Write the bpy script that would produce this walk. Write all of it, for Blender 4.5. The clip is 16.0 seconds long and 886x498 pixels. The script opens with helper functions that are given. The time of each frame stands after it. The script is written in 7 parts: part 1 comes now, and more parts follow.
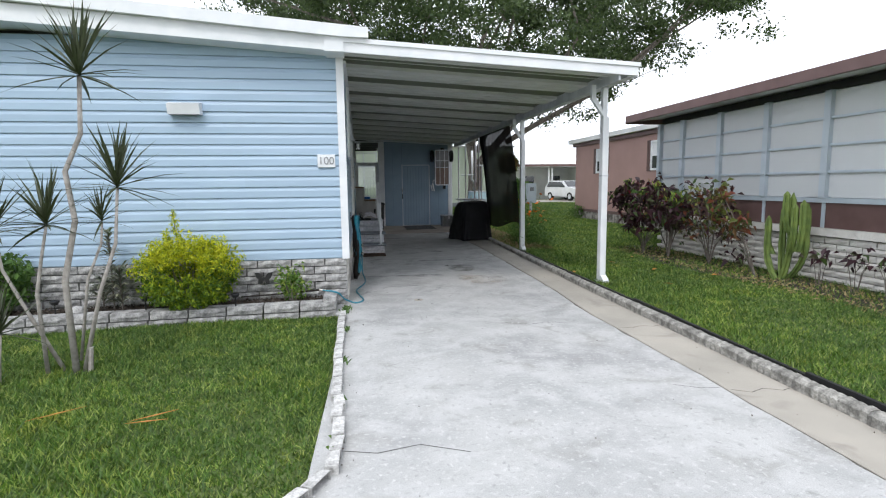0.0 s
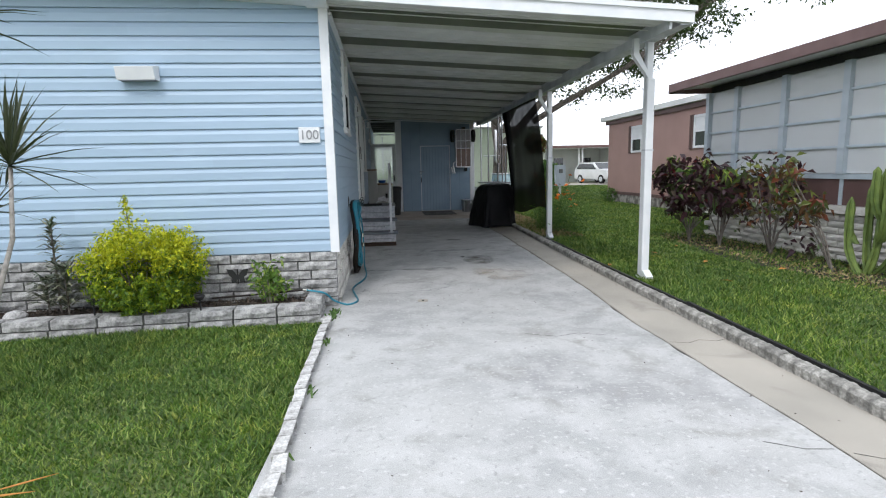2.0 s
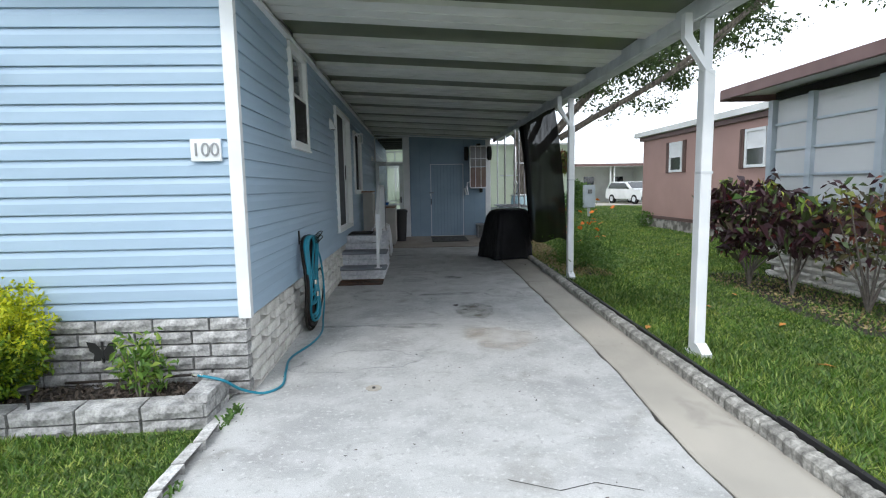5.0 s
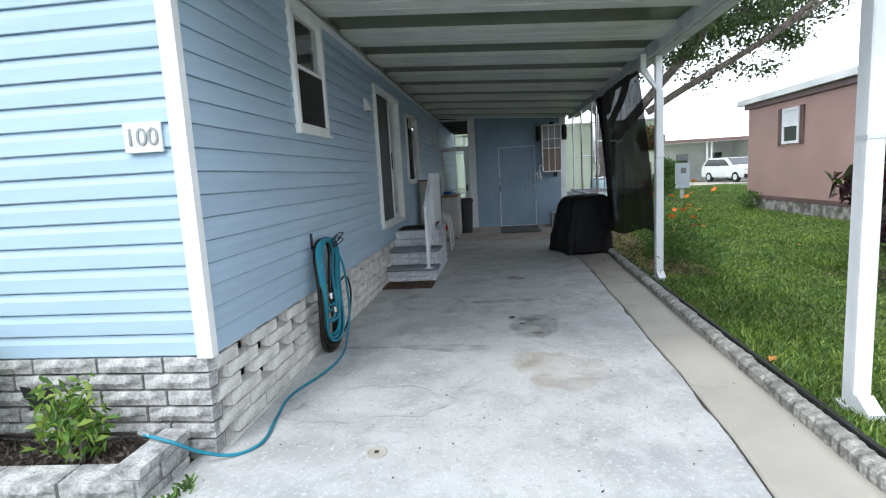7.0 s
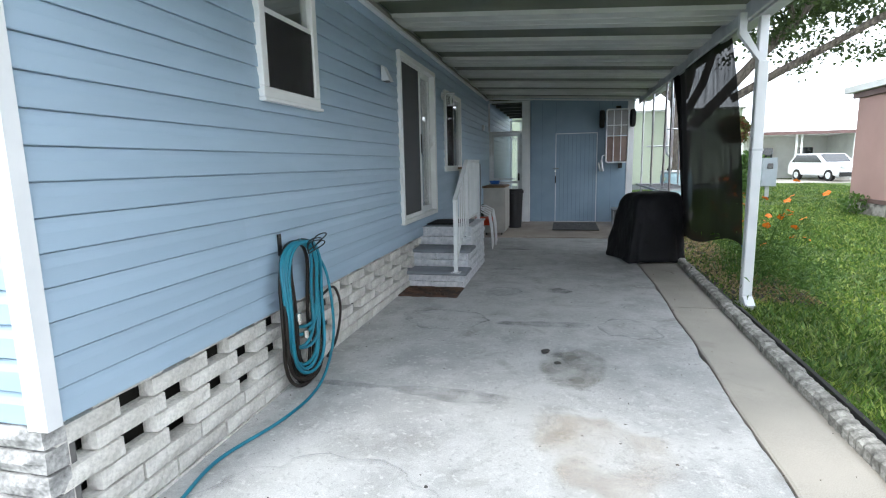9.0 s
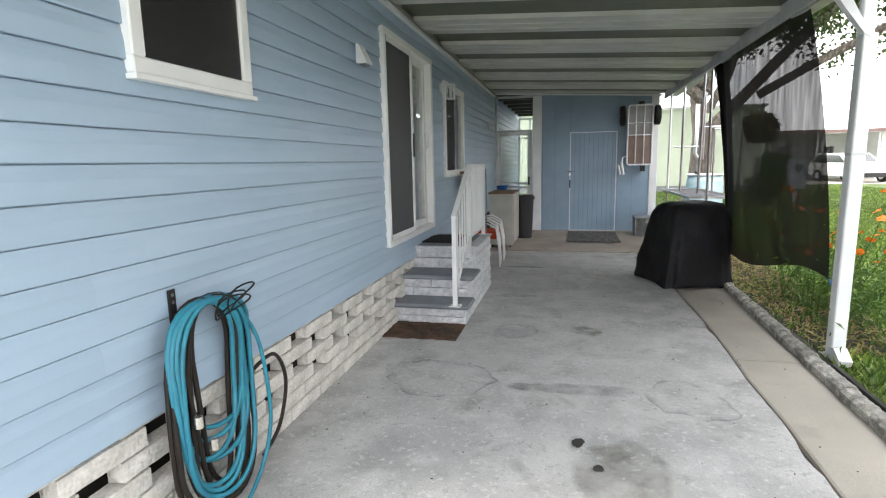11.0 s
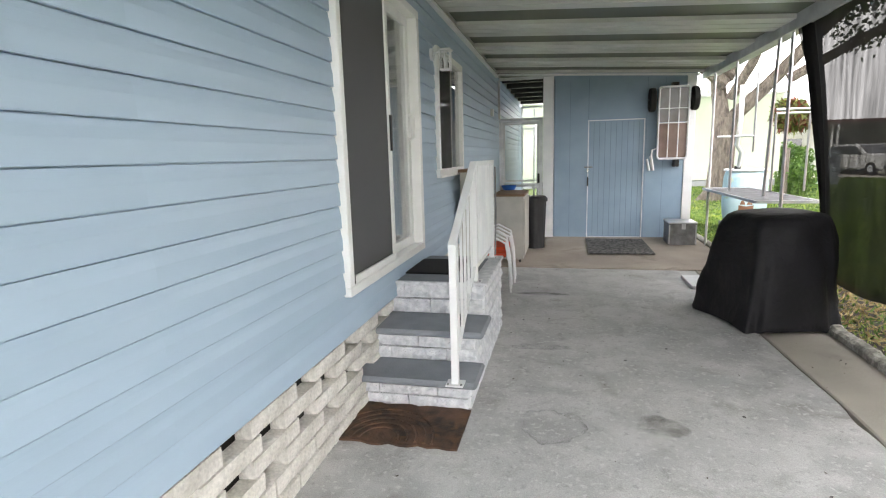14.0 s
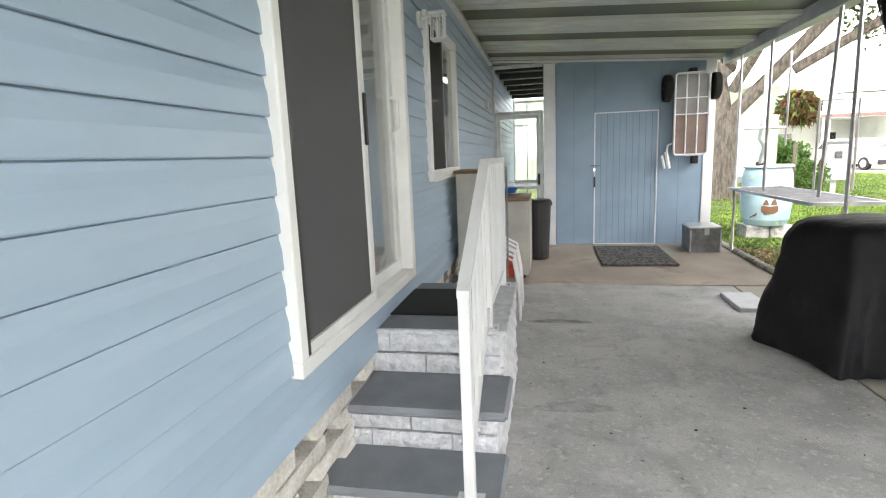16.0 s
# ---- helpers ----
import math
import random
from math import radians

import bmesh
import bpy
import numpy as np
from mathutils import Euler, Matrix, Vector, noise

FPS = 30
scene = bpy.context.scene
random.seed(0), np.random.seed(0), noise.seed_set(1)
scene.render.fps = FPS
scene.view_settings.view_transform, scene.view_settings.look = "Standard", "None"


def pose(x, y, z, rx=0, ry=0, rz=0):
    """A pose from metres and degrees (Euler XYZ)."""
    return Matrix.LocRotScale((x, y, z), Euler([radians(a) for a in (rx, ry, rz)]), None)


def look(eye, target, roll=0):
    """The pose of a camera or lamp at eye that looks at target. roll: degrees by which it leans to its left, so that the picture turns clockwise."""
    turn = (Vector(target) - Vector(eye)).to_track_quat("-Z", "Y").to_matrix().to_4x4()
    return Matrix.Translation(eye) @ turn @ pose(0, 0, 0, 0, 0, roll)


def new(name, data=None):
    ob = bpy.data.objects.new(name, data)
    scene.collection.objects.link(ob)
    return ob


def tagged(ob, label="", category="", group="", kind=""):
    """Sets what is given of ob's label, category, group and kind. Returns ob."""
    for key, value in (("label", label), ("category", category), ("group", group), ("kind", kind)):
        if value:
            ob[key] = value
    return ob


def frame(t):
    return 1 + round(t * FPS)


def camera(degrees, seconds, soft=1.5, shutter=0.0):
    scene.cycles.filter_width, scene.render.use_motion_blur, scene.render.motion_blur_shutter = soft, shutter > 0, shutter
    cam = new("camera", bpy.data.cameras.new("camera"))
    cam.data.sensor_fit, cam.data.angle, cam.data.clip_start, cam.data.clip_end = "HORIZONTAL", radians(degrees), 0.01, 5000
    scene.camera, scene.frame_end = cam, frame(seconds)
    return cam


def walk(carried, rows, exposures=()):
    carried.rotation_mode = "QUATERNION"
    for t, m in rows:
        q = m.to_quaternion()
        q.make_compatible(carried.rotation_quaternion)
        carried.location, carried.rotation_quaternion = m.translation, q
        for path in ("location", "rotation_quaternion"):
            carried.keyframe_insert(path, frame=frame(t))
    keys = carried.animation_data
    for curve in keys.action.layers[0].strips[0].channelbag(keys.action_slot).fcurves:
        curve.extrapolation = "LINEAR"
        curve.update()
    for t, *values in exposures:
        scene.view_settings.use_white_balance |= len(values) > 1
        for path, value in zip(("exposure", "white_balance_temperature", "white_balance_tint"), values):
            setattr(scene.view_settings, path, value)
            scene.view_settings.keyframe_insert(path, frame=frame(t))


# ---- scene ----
cam = camera(80.1, 16.0, soft=1.15)
METRES, EYE, TILT, LEAN, TURN = 10.0, 1.5, 0.0, 0.0, -8.3
PATH = [
    (0, (0.191, 0.09, 1.527), (0.498, 2.052, 1.285), -0.7),
    (0.5, (0.328, 0.37, 1.514), (0.629, 2.331, 1.258), 0.2),
    (1, (0.39, 0.702, 1.488), (0.646, 2.666, 1.213), -0.7),
    (1.5, (0.456, 1.002, 1.494), (0.718, 2.964, 1.206), -1.8),
    (2, (0.587, 1.212, 1.454), (0.786, 3.18, 1.156), -1.3),
    (2.5, (0.643, 1.516, 1.446), (0.848, 3.473, 1.092), -2.5),
    (3, (0.736, 1.854, 1.439), (0.946, 3.813, 1.096), -1.1),
    (3.5, (0.889, 2.131, 1.494), (1.072, 4.109, 1.265), -0.9),
    (6, (1.523, 3.618, 1.547), (1.454, 5.603, 1.306), -1.7),
    (6.5, (1.61, 3.915, 1.522), (1.434, 5.89, 1.26), -2.4),
    (7, (1.693, 4.215, 1.544), (1.468, 6.183, 1.272), -3.2),
    (7.5, (1.784, 4.531, 1.555), (1.456, 6.482, 1.266), -2.3),
    (8, (1.802, 4.844, 1.525), (1.415, 6.782, 1.218), -1.8),
    (8.5, (1.821, 5.144, 1.545), (1.401, 7.072, 1.217), -3.0),
    (9, (1.885, 5.48, 1.55), (1.442, 7.404, 1.234), -1.2),
    (11.5, (1.624, 7.101, 1.63), (1.143, 9.016, 1.311), -1.3),
    (12, (1.562, 7.429, 1.622), (1.056, 9.34, 1.315), -1.2),
    (12.5, (1.493, 7.715, 1.648), (1.048, 9.639, 1.332), -2.3),
    (13, (1.462, 8.012, 1.657), (0.931, 9.914, 1.343), -0.8),
    (13.5, (1.355, 8.301, 1.652), (0.854, 10.209, 1.324), -2.4),
    (14, (1.269, 8.611, 1.648), (0.824, 10.531, 1.304), -1.5),
    (14.5, (1.227, 8.896, 1.647), (0.759, 10.811, 1.311), -1.2),
    (15, (1.132, 9.154, 1.676), (0.81, 11.098, 1.332), -2.1),
    (15.5, (1.042, 9.475, 1.654), (0.722, 11.419, 1.306), -0.5),
    (16, (0.936, 9.74, 1.625), (0.546, 11.672, 1.283), -2.3),
]
walk(cam, [(t, look(eye, target, roll)) for t, eye, target, roll in PATH],
     [(0, 0.22, 6350, 12), (3.5, 0.33, 6250, 11), (6, 0.66, 6150, 9), (7, 0.88, 6100, 9), (9, 1.3, 6150, 9), (11.5, 2.0, 7000, 13), (13, 2.27, 7100, 14), (16, 2.60, 7150, 13)])

# ---- world, sun, exposure ----
world = bpy.data.worlds.new("world")
scene.world = world
world.use_nodes = True
wn, wl = world.node_tree.nodes, world.node_tree.links
bgn = wn["Background"]
sky = wn.new("ShaderNodeTexSky")
sky.sky_type, sky.sun_disc = "NISHITA", False
sky.sun_elevation, sky.sun_rotation = radians(50), radians(200)
cloud_noise = wn.new("ShaderNodeTexNoise")
cloud_noise.inputs["Scale"].default_value, cloud_noise.inputs["Detail"].default_value = 2.2, 6
cloud_ramp = wn.new("ShaderNodeValToRGB")
cloud_ramp.color_ramp.elements[0].position, cloud_ramp.color_ramp.elements[1].position = 0.28, 0.46
wtc = wn.new("ShaderNodeTexCoord")
wmix = wn.new("ShaderNodeMix")
wmix.data_type = "RGBA"
wmix.inputs["B"].default_value = (13.8, 14.4, 15.2, 1)
wl.new(wtc.outputs["Generated"], cloud_noise.inputs["Vector"])
wl.new(cloud_noise.outputs["Fac"], cloud_ramp.inputs["Fac"])
wl.new(cloud_ramp.outputs["Color"], wmix.inputs["Factor"])
wl.new(sky.outputs["Color"], wmix.inputs["A"])
wl.new(wmix.outputs["Result"], bgn.inputs["Color"])
bgn.inputs["Strength"].default_value = 0.10

sun = new("sun", bpy.data.lights.new("sun", "SUN"))
sun.data.energy, sun.data.angle, sun.data.color = 1.2, radians(14), (1.0, 0.97, 0.92)
sun.matrix_world = look((0, 0, 0), (0.25, 0.72, -0.95))

# ---- materials ----
def mat(name, base, second=None, rough=0.6, scale=6.0, detail=6.0, contrast=(0.35, 0.65), bump=0.0, bump_scale=60.0,
        metal=0.0, vary=0.0, spec=0.4, stretch=(1, 1, 1), fine=0.0, stains=None, island=False, distance=0.01):
    """Two-scale procedural surface: broad variation from base to second, fine grain, optional stains and bump."""
    m = bpy.data.materials.new(name)
    m.use_nodes = True
    n, l = m.node_tree.nodes, m.node_tree.links
    b = n["Principled BSDF"]
    b.inputs["Roughness"].default_value, b.inputs["Metallic"].default_value = rough, metal
    b.inputs["Specular IOR Level"].default_value = spec
    tc = n.new("ShaderNodeTexCoord")
    mp = n.new("ShaderNodeMapping")
    mp.inputs["Scale"].default_value = stretch
    l.new(tc.outputs["Object"], mp.inputs["Vector"])

    def noise_tex(s, d=6.0, distort=0.0):
        t = n.new("ShaderNodeTexNoise")
        t.inputs["Scale"].default_value, t.inputs["Detail"].default_value, t.inputs["Distortion"].default_value = s, d, distort
        l.new(mp.outputs["Vector"], t.inputs["Vector"])
        return t

    def mix(a_socket, colour, fac_socket, kind="MIX"):
        x = n.new("ShaderNodeMix")
        x.data_type, x.blend_type = "RGBA", kind
        if isinstance(a_socket, tuple):
            x.inputs["A"].default_value = (*a_socket, 1)
        else:
            l.new(a_socket, x.inputs["A"])
        if isinstance(colour, tuple):
            x.inputs["B"].default_value = (*colour, 1)
        else:
            l.new(colour, x.inputs["B"])
        if isinstance(fac_socket, float):
            x.inputs["Factor"].default_value = fac_socket
        else:
            l.new(fac_socket, x.inputs["Factor"])
        return x.outputs["Result"]

    def ramp(socket, lo, hi):
        r = n.new("ShaderNodeMapRange")
        r.inputs["From Min"].default_value, r.inputs["From Max"].default_value = lo, hi
        l.new(socket, r.inputs["Value"])
        return r.outputs["Result"]

    second = second or tuple(c * 0.82 for c in base)
    col = mix(base, second, ramp(noise_tex(scale, detail).outputs["Fac"], *contrast))
    if stains:
        for colour, s, lo, hi, distort in stains:
            col = mix(col, colour, ramp(noise_tex(s, 8, distort).outputs["Fac"], lo, hi))
    if fine:
        g = ramp(noise_tex(bump_scale * 2.2, 3).outputs["Fac"], 0.3, 0.7)
        gg = n.new("ShaderNodeMapRange")
        gg.inputs["To Min"].default_value, gg.inputs["To Max"].default_value = 1 - fine, 1 + fine
        l.new(g, gg.inputs["Value"])
        col = mix(col, gg.outputs["Result"], 1.0, "MULTIPLY")
    if vary:
        src = n.new("ShaderNodeNewGeometry").outputs["Random Per Island"] if island else n.new("ShaderNodeObjectInfo").outputs["Random"]
        v = n.new("ShaderNodeMapRange")
        v.inputs["To Min"].default_value, v.inputs["To Max"].default_value = 1 - vary, 1 + vary
        l.new(src, v.inputs["Value"])
        col = mix(col, v.outputs["Result"], 1.0, "MULTIPLY")
    l.new(col, b.inputs["Base Color"])
    if bump:
        bp = n.new("ShaderNodeBump")
        bp.inputs["Strength"].default_value, bp.inputs["Distance"].default_value = bump, distance
        l.new(noise_tex(bump_scale, 8).outputs["Fac"], bp.inputs["Height"])
        l.new(bp.outputs["Normal"], b.inputs["Normal"])
    return m


def leaf_mat(name, a, b2, c=None, rough=0.5, glow=0.25):
    """Leaves: colour by island between two or three tones, with light passing through."""
    m = bpy.data.materials.new(name)
    m.use_nodes = True
    n, l = m.node_tree.nodes, m.node_tree.links
    b = n["Principled BSDF"]
    g = n.new("ShaderNodeNewGeometry")
    r = n.new("ShaderNodeValToRGB")
    e = r.color_ramp.elements
    e[0].color, e[1].color = (*a, 1), (*b2, 1)
    if c:
        x = e.new(0.6)
        x.color = (*c, 1)
    l.new(g.outputs["Random Per Island"], r.inputs["Fac"])
    l.new(r.outputs["Color"], b.inputs["Base Color"])
    b.inputs["Roughness"].default_value = rough
    t = n.new("ShaderNodeBsdfTranslucent")
    l.new(r.outputs["Color"], t.inputs["Color"])
    mx = n.new("ShaderNodeMixShader")
    mx.inputs["Fac"].default_value = glow
    l.new(b.outputs["BSDF"], mx.inputs[1])
    l.new(t.outputs["BSDF"], mx.inputs[2])
    l.new(mx.outputs["Shader"], n["Material Output"].inputs["Surface"])
    return m


SIDING = mat("siding_blue", (0.37, 0.485, 0.60), (0.34, 0.455, 0.57), rough=0.42, scale=1.3, bump=0.15, bump_scale=30, vary=0.03, stretch=(1, 1, 6), distance=0.003)
SHEDBLUE = mat("shed_blue", (0.265, 0.365, 0.465), (0.225, 0.32, 0.415), rough=0.45, scale=2, bump=0.1, bump_scale=40, distance=0.003)
WHITE = mat("white_paint", (0.78, 0.79, 0.80), (0.70, 0.72, 0.74), rough=0.4, scale=4)
VINYL = mat("white_vinyl", (0.83, 0.84, 0.83), (0.77, 0.78, 0.77), rough=0.35, scale=5)
GREYWHITE = mat("weathered_white", (0.62, 0.64, 0.66), (0.48, 0.50, 0.52), rough=0.5, scale=5)
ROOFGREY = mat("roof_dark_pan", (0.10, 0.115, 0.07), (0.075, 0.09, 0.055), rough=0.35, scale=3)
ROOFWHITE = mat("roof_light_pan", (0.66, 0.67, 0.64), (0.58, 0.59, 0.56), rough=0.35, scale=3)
BRICK = mat("split_block_grey", (0.46, 0.455, 0.445), (0.21, 0.21, 0.205), rough=0.9, scale=9, contrast=(0.4, 0.7), bump=1.0, bump_scale=28, vary=0.14, fine=0.25, distance=0.02)
LATTICE = mat("screen_block", (0.78, 0.76, 0.72), (0.58, 0.56, 0.52), rough=0.9, scale=7, bump=1.0, bump_scale=26, vary=0.10, fine=0.15, distance=0.015)
WHITEBLOCK = mat("painted_block", (0.76, 0.77, 0.80), (0.56, 0.58, 0.62), rough=0.6, scale=18, bump=1.0, bump_scale=34, vary=0.05, distance=0.03)
# Darker copy of the shed blue, with the shade of seams and grooves in it.
DARKSEAM = mat("seam_shade_blue", (0.15, 0.215, 0.29), rough=0.6)
GREYDIGIT = mat("digit_grey", (0.30, 0.31, 0.32), rough=0.5)
MORTAR = mat("mortar", (0.20, 0.195, 0.19), rough=0.95, scale=20)
CONCRETE = mat("driveway_concrete", (0.45, 0.45, 0.44), (0.355, 0.36, 0.355), rough=0.85, scale=0.9, contrast=(0.35, 0.65), bump=0.4, bump_scale=70, fine=0.15,
               stains=[((0.30, 0.30, 0.30), 0.7, 0.50, 0.76, 1.1), ((0.53, 0.53, 0.52), 1.5, 0.50, 0.74, 0.5), ((0.28, 0.275, 0.255), 2.6, 0.55, 0.76, 1.0), ((0.27, 0.27, 0.26), 8.0, 0.60, 0.82, 0.8), ((0.50, 0.50, 0.495), 3.5, 0.46, 0.72, 0.3), ((0.32, 0.32, 0.315), 26.0, 0.58, 0.74, 0.3), ((0.54, 0.54, 0.53), 30.0, 0.56, 0.72, 0.2), ((0.26, 0.26, 0.25), 55.0, 0.66, 0.76, 0.0)], distance=0.004)
STRIP = mat("strip_concrete", (0.42, 0.39, 0.34), (0.34, 0.32, 0.28), rough=0.88, scale=1.4, bump=0.3, bump_scale=90, fine=0.14,
            stains=[((0.27, 0.25, 0.22), 2.0, 0.60, 0.75, 0.8)], distance=0.004)
BACKSLAB = mat("back_concrete", (0.40, 0.35, 0.30), (0.31, 0.27, 0.23), rough=0.88, scale=1.6, bump=0.3, bump_scale=90, fine=0.14,
               stains=[((0.22, 0.19, 0.165), 2.4, 0.58, 0.75, 0.8)], distance=0.004)
EDGEMAT = mat("edging_block", (0.56, 0.555, 0.54), (0.34, 0.335, 0.32), rough=0.95, scale=14, contrast=(0.4, 0.65), bump=1.0, bump_scale=34, vary=0.12, fine=0.25, distance=0.015)
CURBMAT = mat("weathered_curb", (0.36, 0.35, 0.32), (0.17, 0.165, 0.15), rough=0.95, scale=11, contrast=(0.38, 0.62), bump=1.0, bump_scale=30, vary=0.12, fine=0.25, distance=0.015)
DARKGAP = mat("dark_joint_and_hollow_shade", (0.05, 0.047, 0.042), rough=0.95)
SOIL = mat("lawn_soil", (0.055, 0.095, 0.022), (0.11, 0.14, 0.045), rough=0.95, scale=1.4, bump=0.6, bump_scale=30, fine=0.4, distance=0.02)
MULCH = mat("mulch", (0.060, 0.048, 0.040), (0.024, 0.020, 0.017), rough=0.95, scale=18, bump=1.0, bump_scale=40, fine=0.4, distance=0.03)
CHIP = mat("bark_chip", (0.12, 0.095, 0.075), (0.05, 0.04, 0.032), rough=0.9, scale=20, vary=0.4, island=True)
GLASS = bpy.data.materials.new("window_glass")
GLASS.use_nodes = True
_n, _l = GLASS.node_tree.nodes, GLASS.node_tree.links
_g, _t, _m, _w, _f = _n.new("ShaderNodeBsdfGlossy"), _n.new("ShaderNodeBsdfTransparent"), _n.new("ShaderNodeMixShader"), _n.new("ShaderNodeLayerWeight"), _n.new("ShaderNodeMapRange")
_g.inputs["Roughness"].default_value, _w.inputs["Blend"].default_value = 0.02, 0.22
_f.inputs["To Min"].default_value, _f.inputs["To Max"].default_value = 0.05, 0.9
_l.new(_w.outputs["Facing"], _f.inputs["Value"])
_t.inputs["Color"].default_value = (0.95, 0.96, 0.96, 1)
_l.new(_f.outputs["Result"], _m.inputs["Fac"]), _l.new(_t.outputs["BSDF"], _m.inputs[1]), _l.new(_g.outputs["BSDF"], _m.inputs[2])
_l.new(_m.outputs["Shader"], _n["Material Output"].inputs["Surface"])


def mesh_cloth(name, colour, opacity, wave=0.0):
    """A woven screen: threads of the colour that let part of the light straight through."""
    m = bpy.data.materials.new(name)
    m.use_nodes = True
    n, l = m.node_tree.nodes, m.node_tree.links
    b = n["Principled BSDF"]
    b.inputs["Base Color"].default_value, b.inputs["Roughness"].default_value = (*colour, 1), 0.8
    t, mx = n.new("ShaderNodeBsdfTransparent"), n.new("ShaderNodeMixShader")
    mx.inputs["Fac"].default_value = opacity
    if wave:
        nz, mr, tc, mp = n.new("ShaderNodeTexNoise"), n.new("ShaderNodeMapRange"), n.new("ShaderNodeTexCoord"), n.new("ShaderNodeMapping")
        mp.inputs["Scale"].default_value = (1, 9, 1.2)
        nz.inputs["Scale"].default_value = 1.5
        mr.inputs["From Min"].default_value, mr.inputs["From Max"].default_value = 0.3, 0.7
        mr.inputs["To Min"].default_value, mr.inputs["To Max"].default_value = opacity - wave, min(1, opacity + wave)
        l.new(tc.outputs["Object"], mp.inputs["Vector"]), l.new(mp.outputs["Vector"], nz.inputs["Vector"])
        l.new(nz.outputs["Fac"], mr.inputs["Value"]), l.new(mr.outputs["Result"], mx.inputs["Fac"])
    l.new(t.outputs["BSDF"], mx.inputs[1]), l.new(b.outputs["BSDF"], mx.inputs[2])
    l.new(mx.outputs["Shader"], n["Material Output"].inputs["Surface"])
    return m


PORCHGLASS = mesh_cloth("awning_glass", (0.80, 0.82, 0.83), 0.72)
PORCHGLASS.node_tree.nodes["Principled BSDF"].inputs["Roughness"].default_value = 0.25
NETTING = mesh_cloth("black_shade_cloth", (0.008, 0.008, 0.009), 0.945, 0.03)
SCREEN = mesh_cloth("insect_screen", (0.11, 0.113, 0.118), 0.80)
SCREENDARK = mesh_cloth("dark_screen", (0.025, 0.025, 0.026), 0.55)
PORCHSCREEN = mesh_cloth("porch_screen", (0.25, 0.27, 0.28), 0.5)
COVER = mat("grill_cover", (0.010, 0.010, 0.012), (0.016, 0.016, 0.019), rough=0.6, scale=3, spec=0.2, bump=0.7, bump_scale=7, distance=0.035)
ALU = mat("aluminium", (0.62, 0.64, 0.66), (0.5, 0.52, 0.54), rough=0.32, metal=0.85, scale=8)
DARKMETAL = mat("dark_metal", (0.05, 0.05, 0.05), rough=0.4, metal=0.6)
BLACK = mat("black_plastic", (0.012, 0.012, 0.013), rough=0.5)
TEAL = mat("teal_hose", (0.02, 0.22, 0.30), (0.02, 0.17, 0.25), rough=0.4, scale=10)
BLACKHOSE = mat("black_hose", (0.015, 0.013, 0.012), (0.028, 0.021, 0.016), rough=0.5, scale=6, spec=0.25)
TREAD = mat("tread_grey_paint", (0.23, 0.25, 0.28), (0.19, 0.21, 0.235), rough=0.6, scale=6, bump=0.3, bump_scale=60)
MATBROWN = mat("worn_brown_mat", (0.11, 0.06, 0.038), (0.03, 0.022, 0.018), rough=0.8, scale=9, bump=0.8, bump_scale=30, stains=[((0.14, 0.075, 0.035), 5, 0.58, 0.75, 1)])
MATBLACK = mat("black_mat", (0.02, 0.02, 0.021), rough=0.95, scale=30, bump=0.6, bump_scale=120)
MATGREY = mat("grey_mat", (0.15, 0.145, 0.14), (0.05, 0.05, 0.05), rough=0.95, scale=22, contrast=(0.45, 0.55), bump=0.5, bump_scale=90)
WOOD = mat("worn_plywood", (0.22, 0.13, 0.07), (0.15, 0.09, 0.05), rough=0.6, scale=5, stretch=(1, 6, 1))
CABINET = mat("cream_cabinet", (0.46, 0.45, 0.41), (0.38, 0.37, 0.34), rough=0.5, scale=4)
RED = mat("orange_red_fabric", (0.55, 0.06, 0.02), (0.42, 0.05, 0.02), rough=0.8, scale=20)
BINGREY = mat("bin_charcoal", (0.03, 0.031, 0.034), rough=0.5)
BLUE = mat("blue_plastic", (0.02, 0.12, 0.45), rough=0.4)
GALV = mat("galvanised_crate", (0.25, 0.26, 0.27), (0.15, 0.155, 0.16), rough=0.4, metal=0.6, scale=9)
CART_TUB = mat("cart_tub", (0.30, 0.30, 0.31), (0.22, 0.2, 0.19), rough=0.5, scale=3)
CART_RUST = mat("cart_board", (0.26, 0.19, 0.16), (0.2, 0.14, 0.12), rough=0.7, scale=5)
RUBBER = mat("rubber", (0.015, 0.015, 0.015), rough=0.75)
PINK = mat("pink_stucco", (0.42, 0.27, 0.24), (0.38, 0.245, 0.22), rough=0.85, scale=1.2, bump=0.3, bump_scale=60)
BROWN = mat("brown_trim", (0.15, 0.09, 0.085), (0.12, 0.07, 0.065), rough=0.5, scale=3)
SHUTTER = mat("brown_shutter", (0.13, 0.075, 0.065), rough=0.55)
ALUBLUE = mat("grey_blue_frame", (0.50, 0.56, 0.61), (0.43, 0.49, 0.54), rough=0.4, scale=3)
BLIND = mat("pale_blind", (0.78, 0.79, 0.80), (0.70, 0.71, 0.72), rough=0.7, scale=1.5, stretch=(1, 1, 4))
PINKSKIRT = mat("old_split_stone", (0.36, 0.34, 0.31), (0.13, 0.12, 0.11), rough=0.95, scale=5, contrast=(0.42, 0.58), bump=1.0, bump_scale=12, distance=0.03)
NBBLOCK = mat("neighbour_block", (0.78, 0.76, 0.72), (0.64, 0.62, 0.58), rough=0.9, scale=6, bump=0.8, bump_scale=22, vary=0.08, distance=0.02)
FARWHITE = mat("far_white", (0.72, 0.73, 0.72), rough=0.6, scale=1)
FARGREEN = mat("pale_green_wall", (0.56, 0.62, 0.50), (0.50, 0.57, 0.45), rough=0.7, scale=0.6)
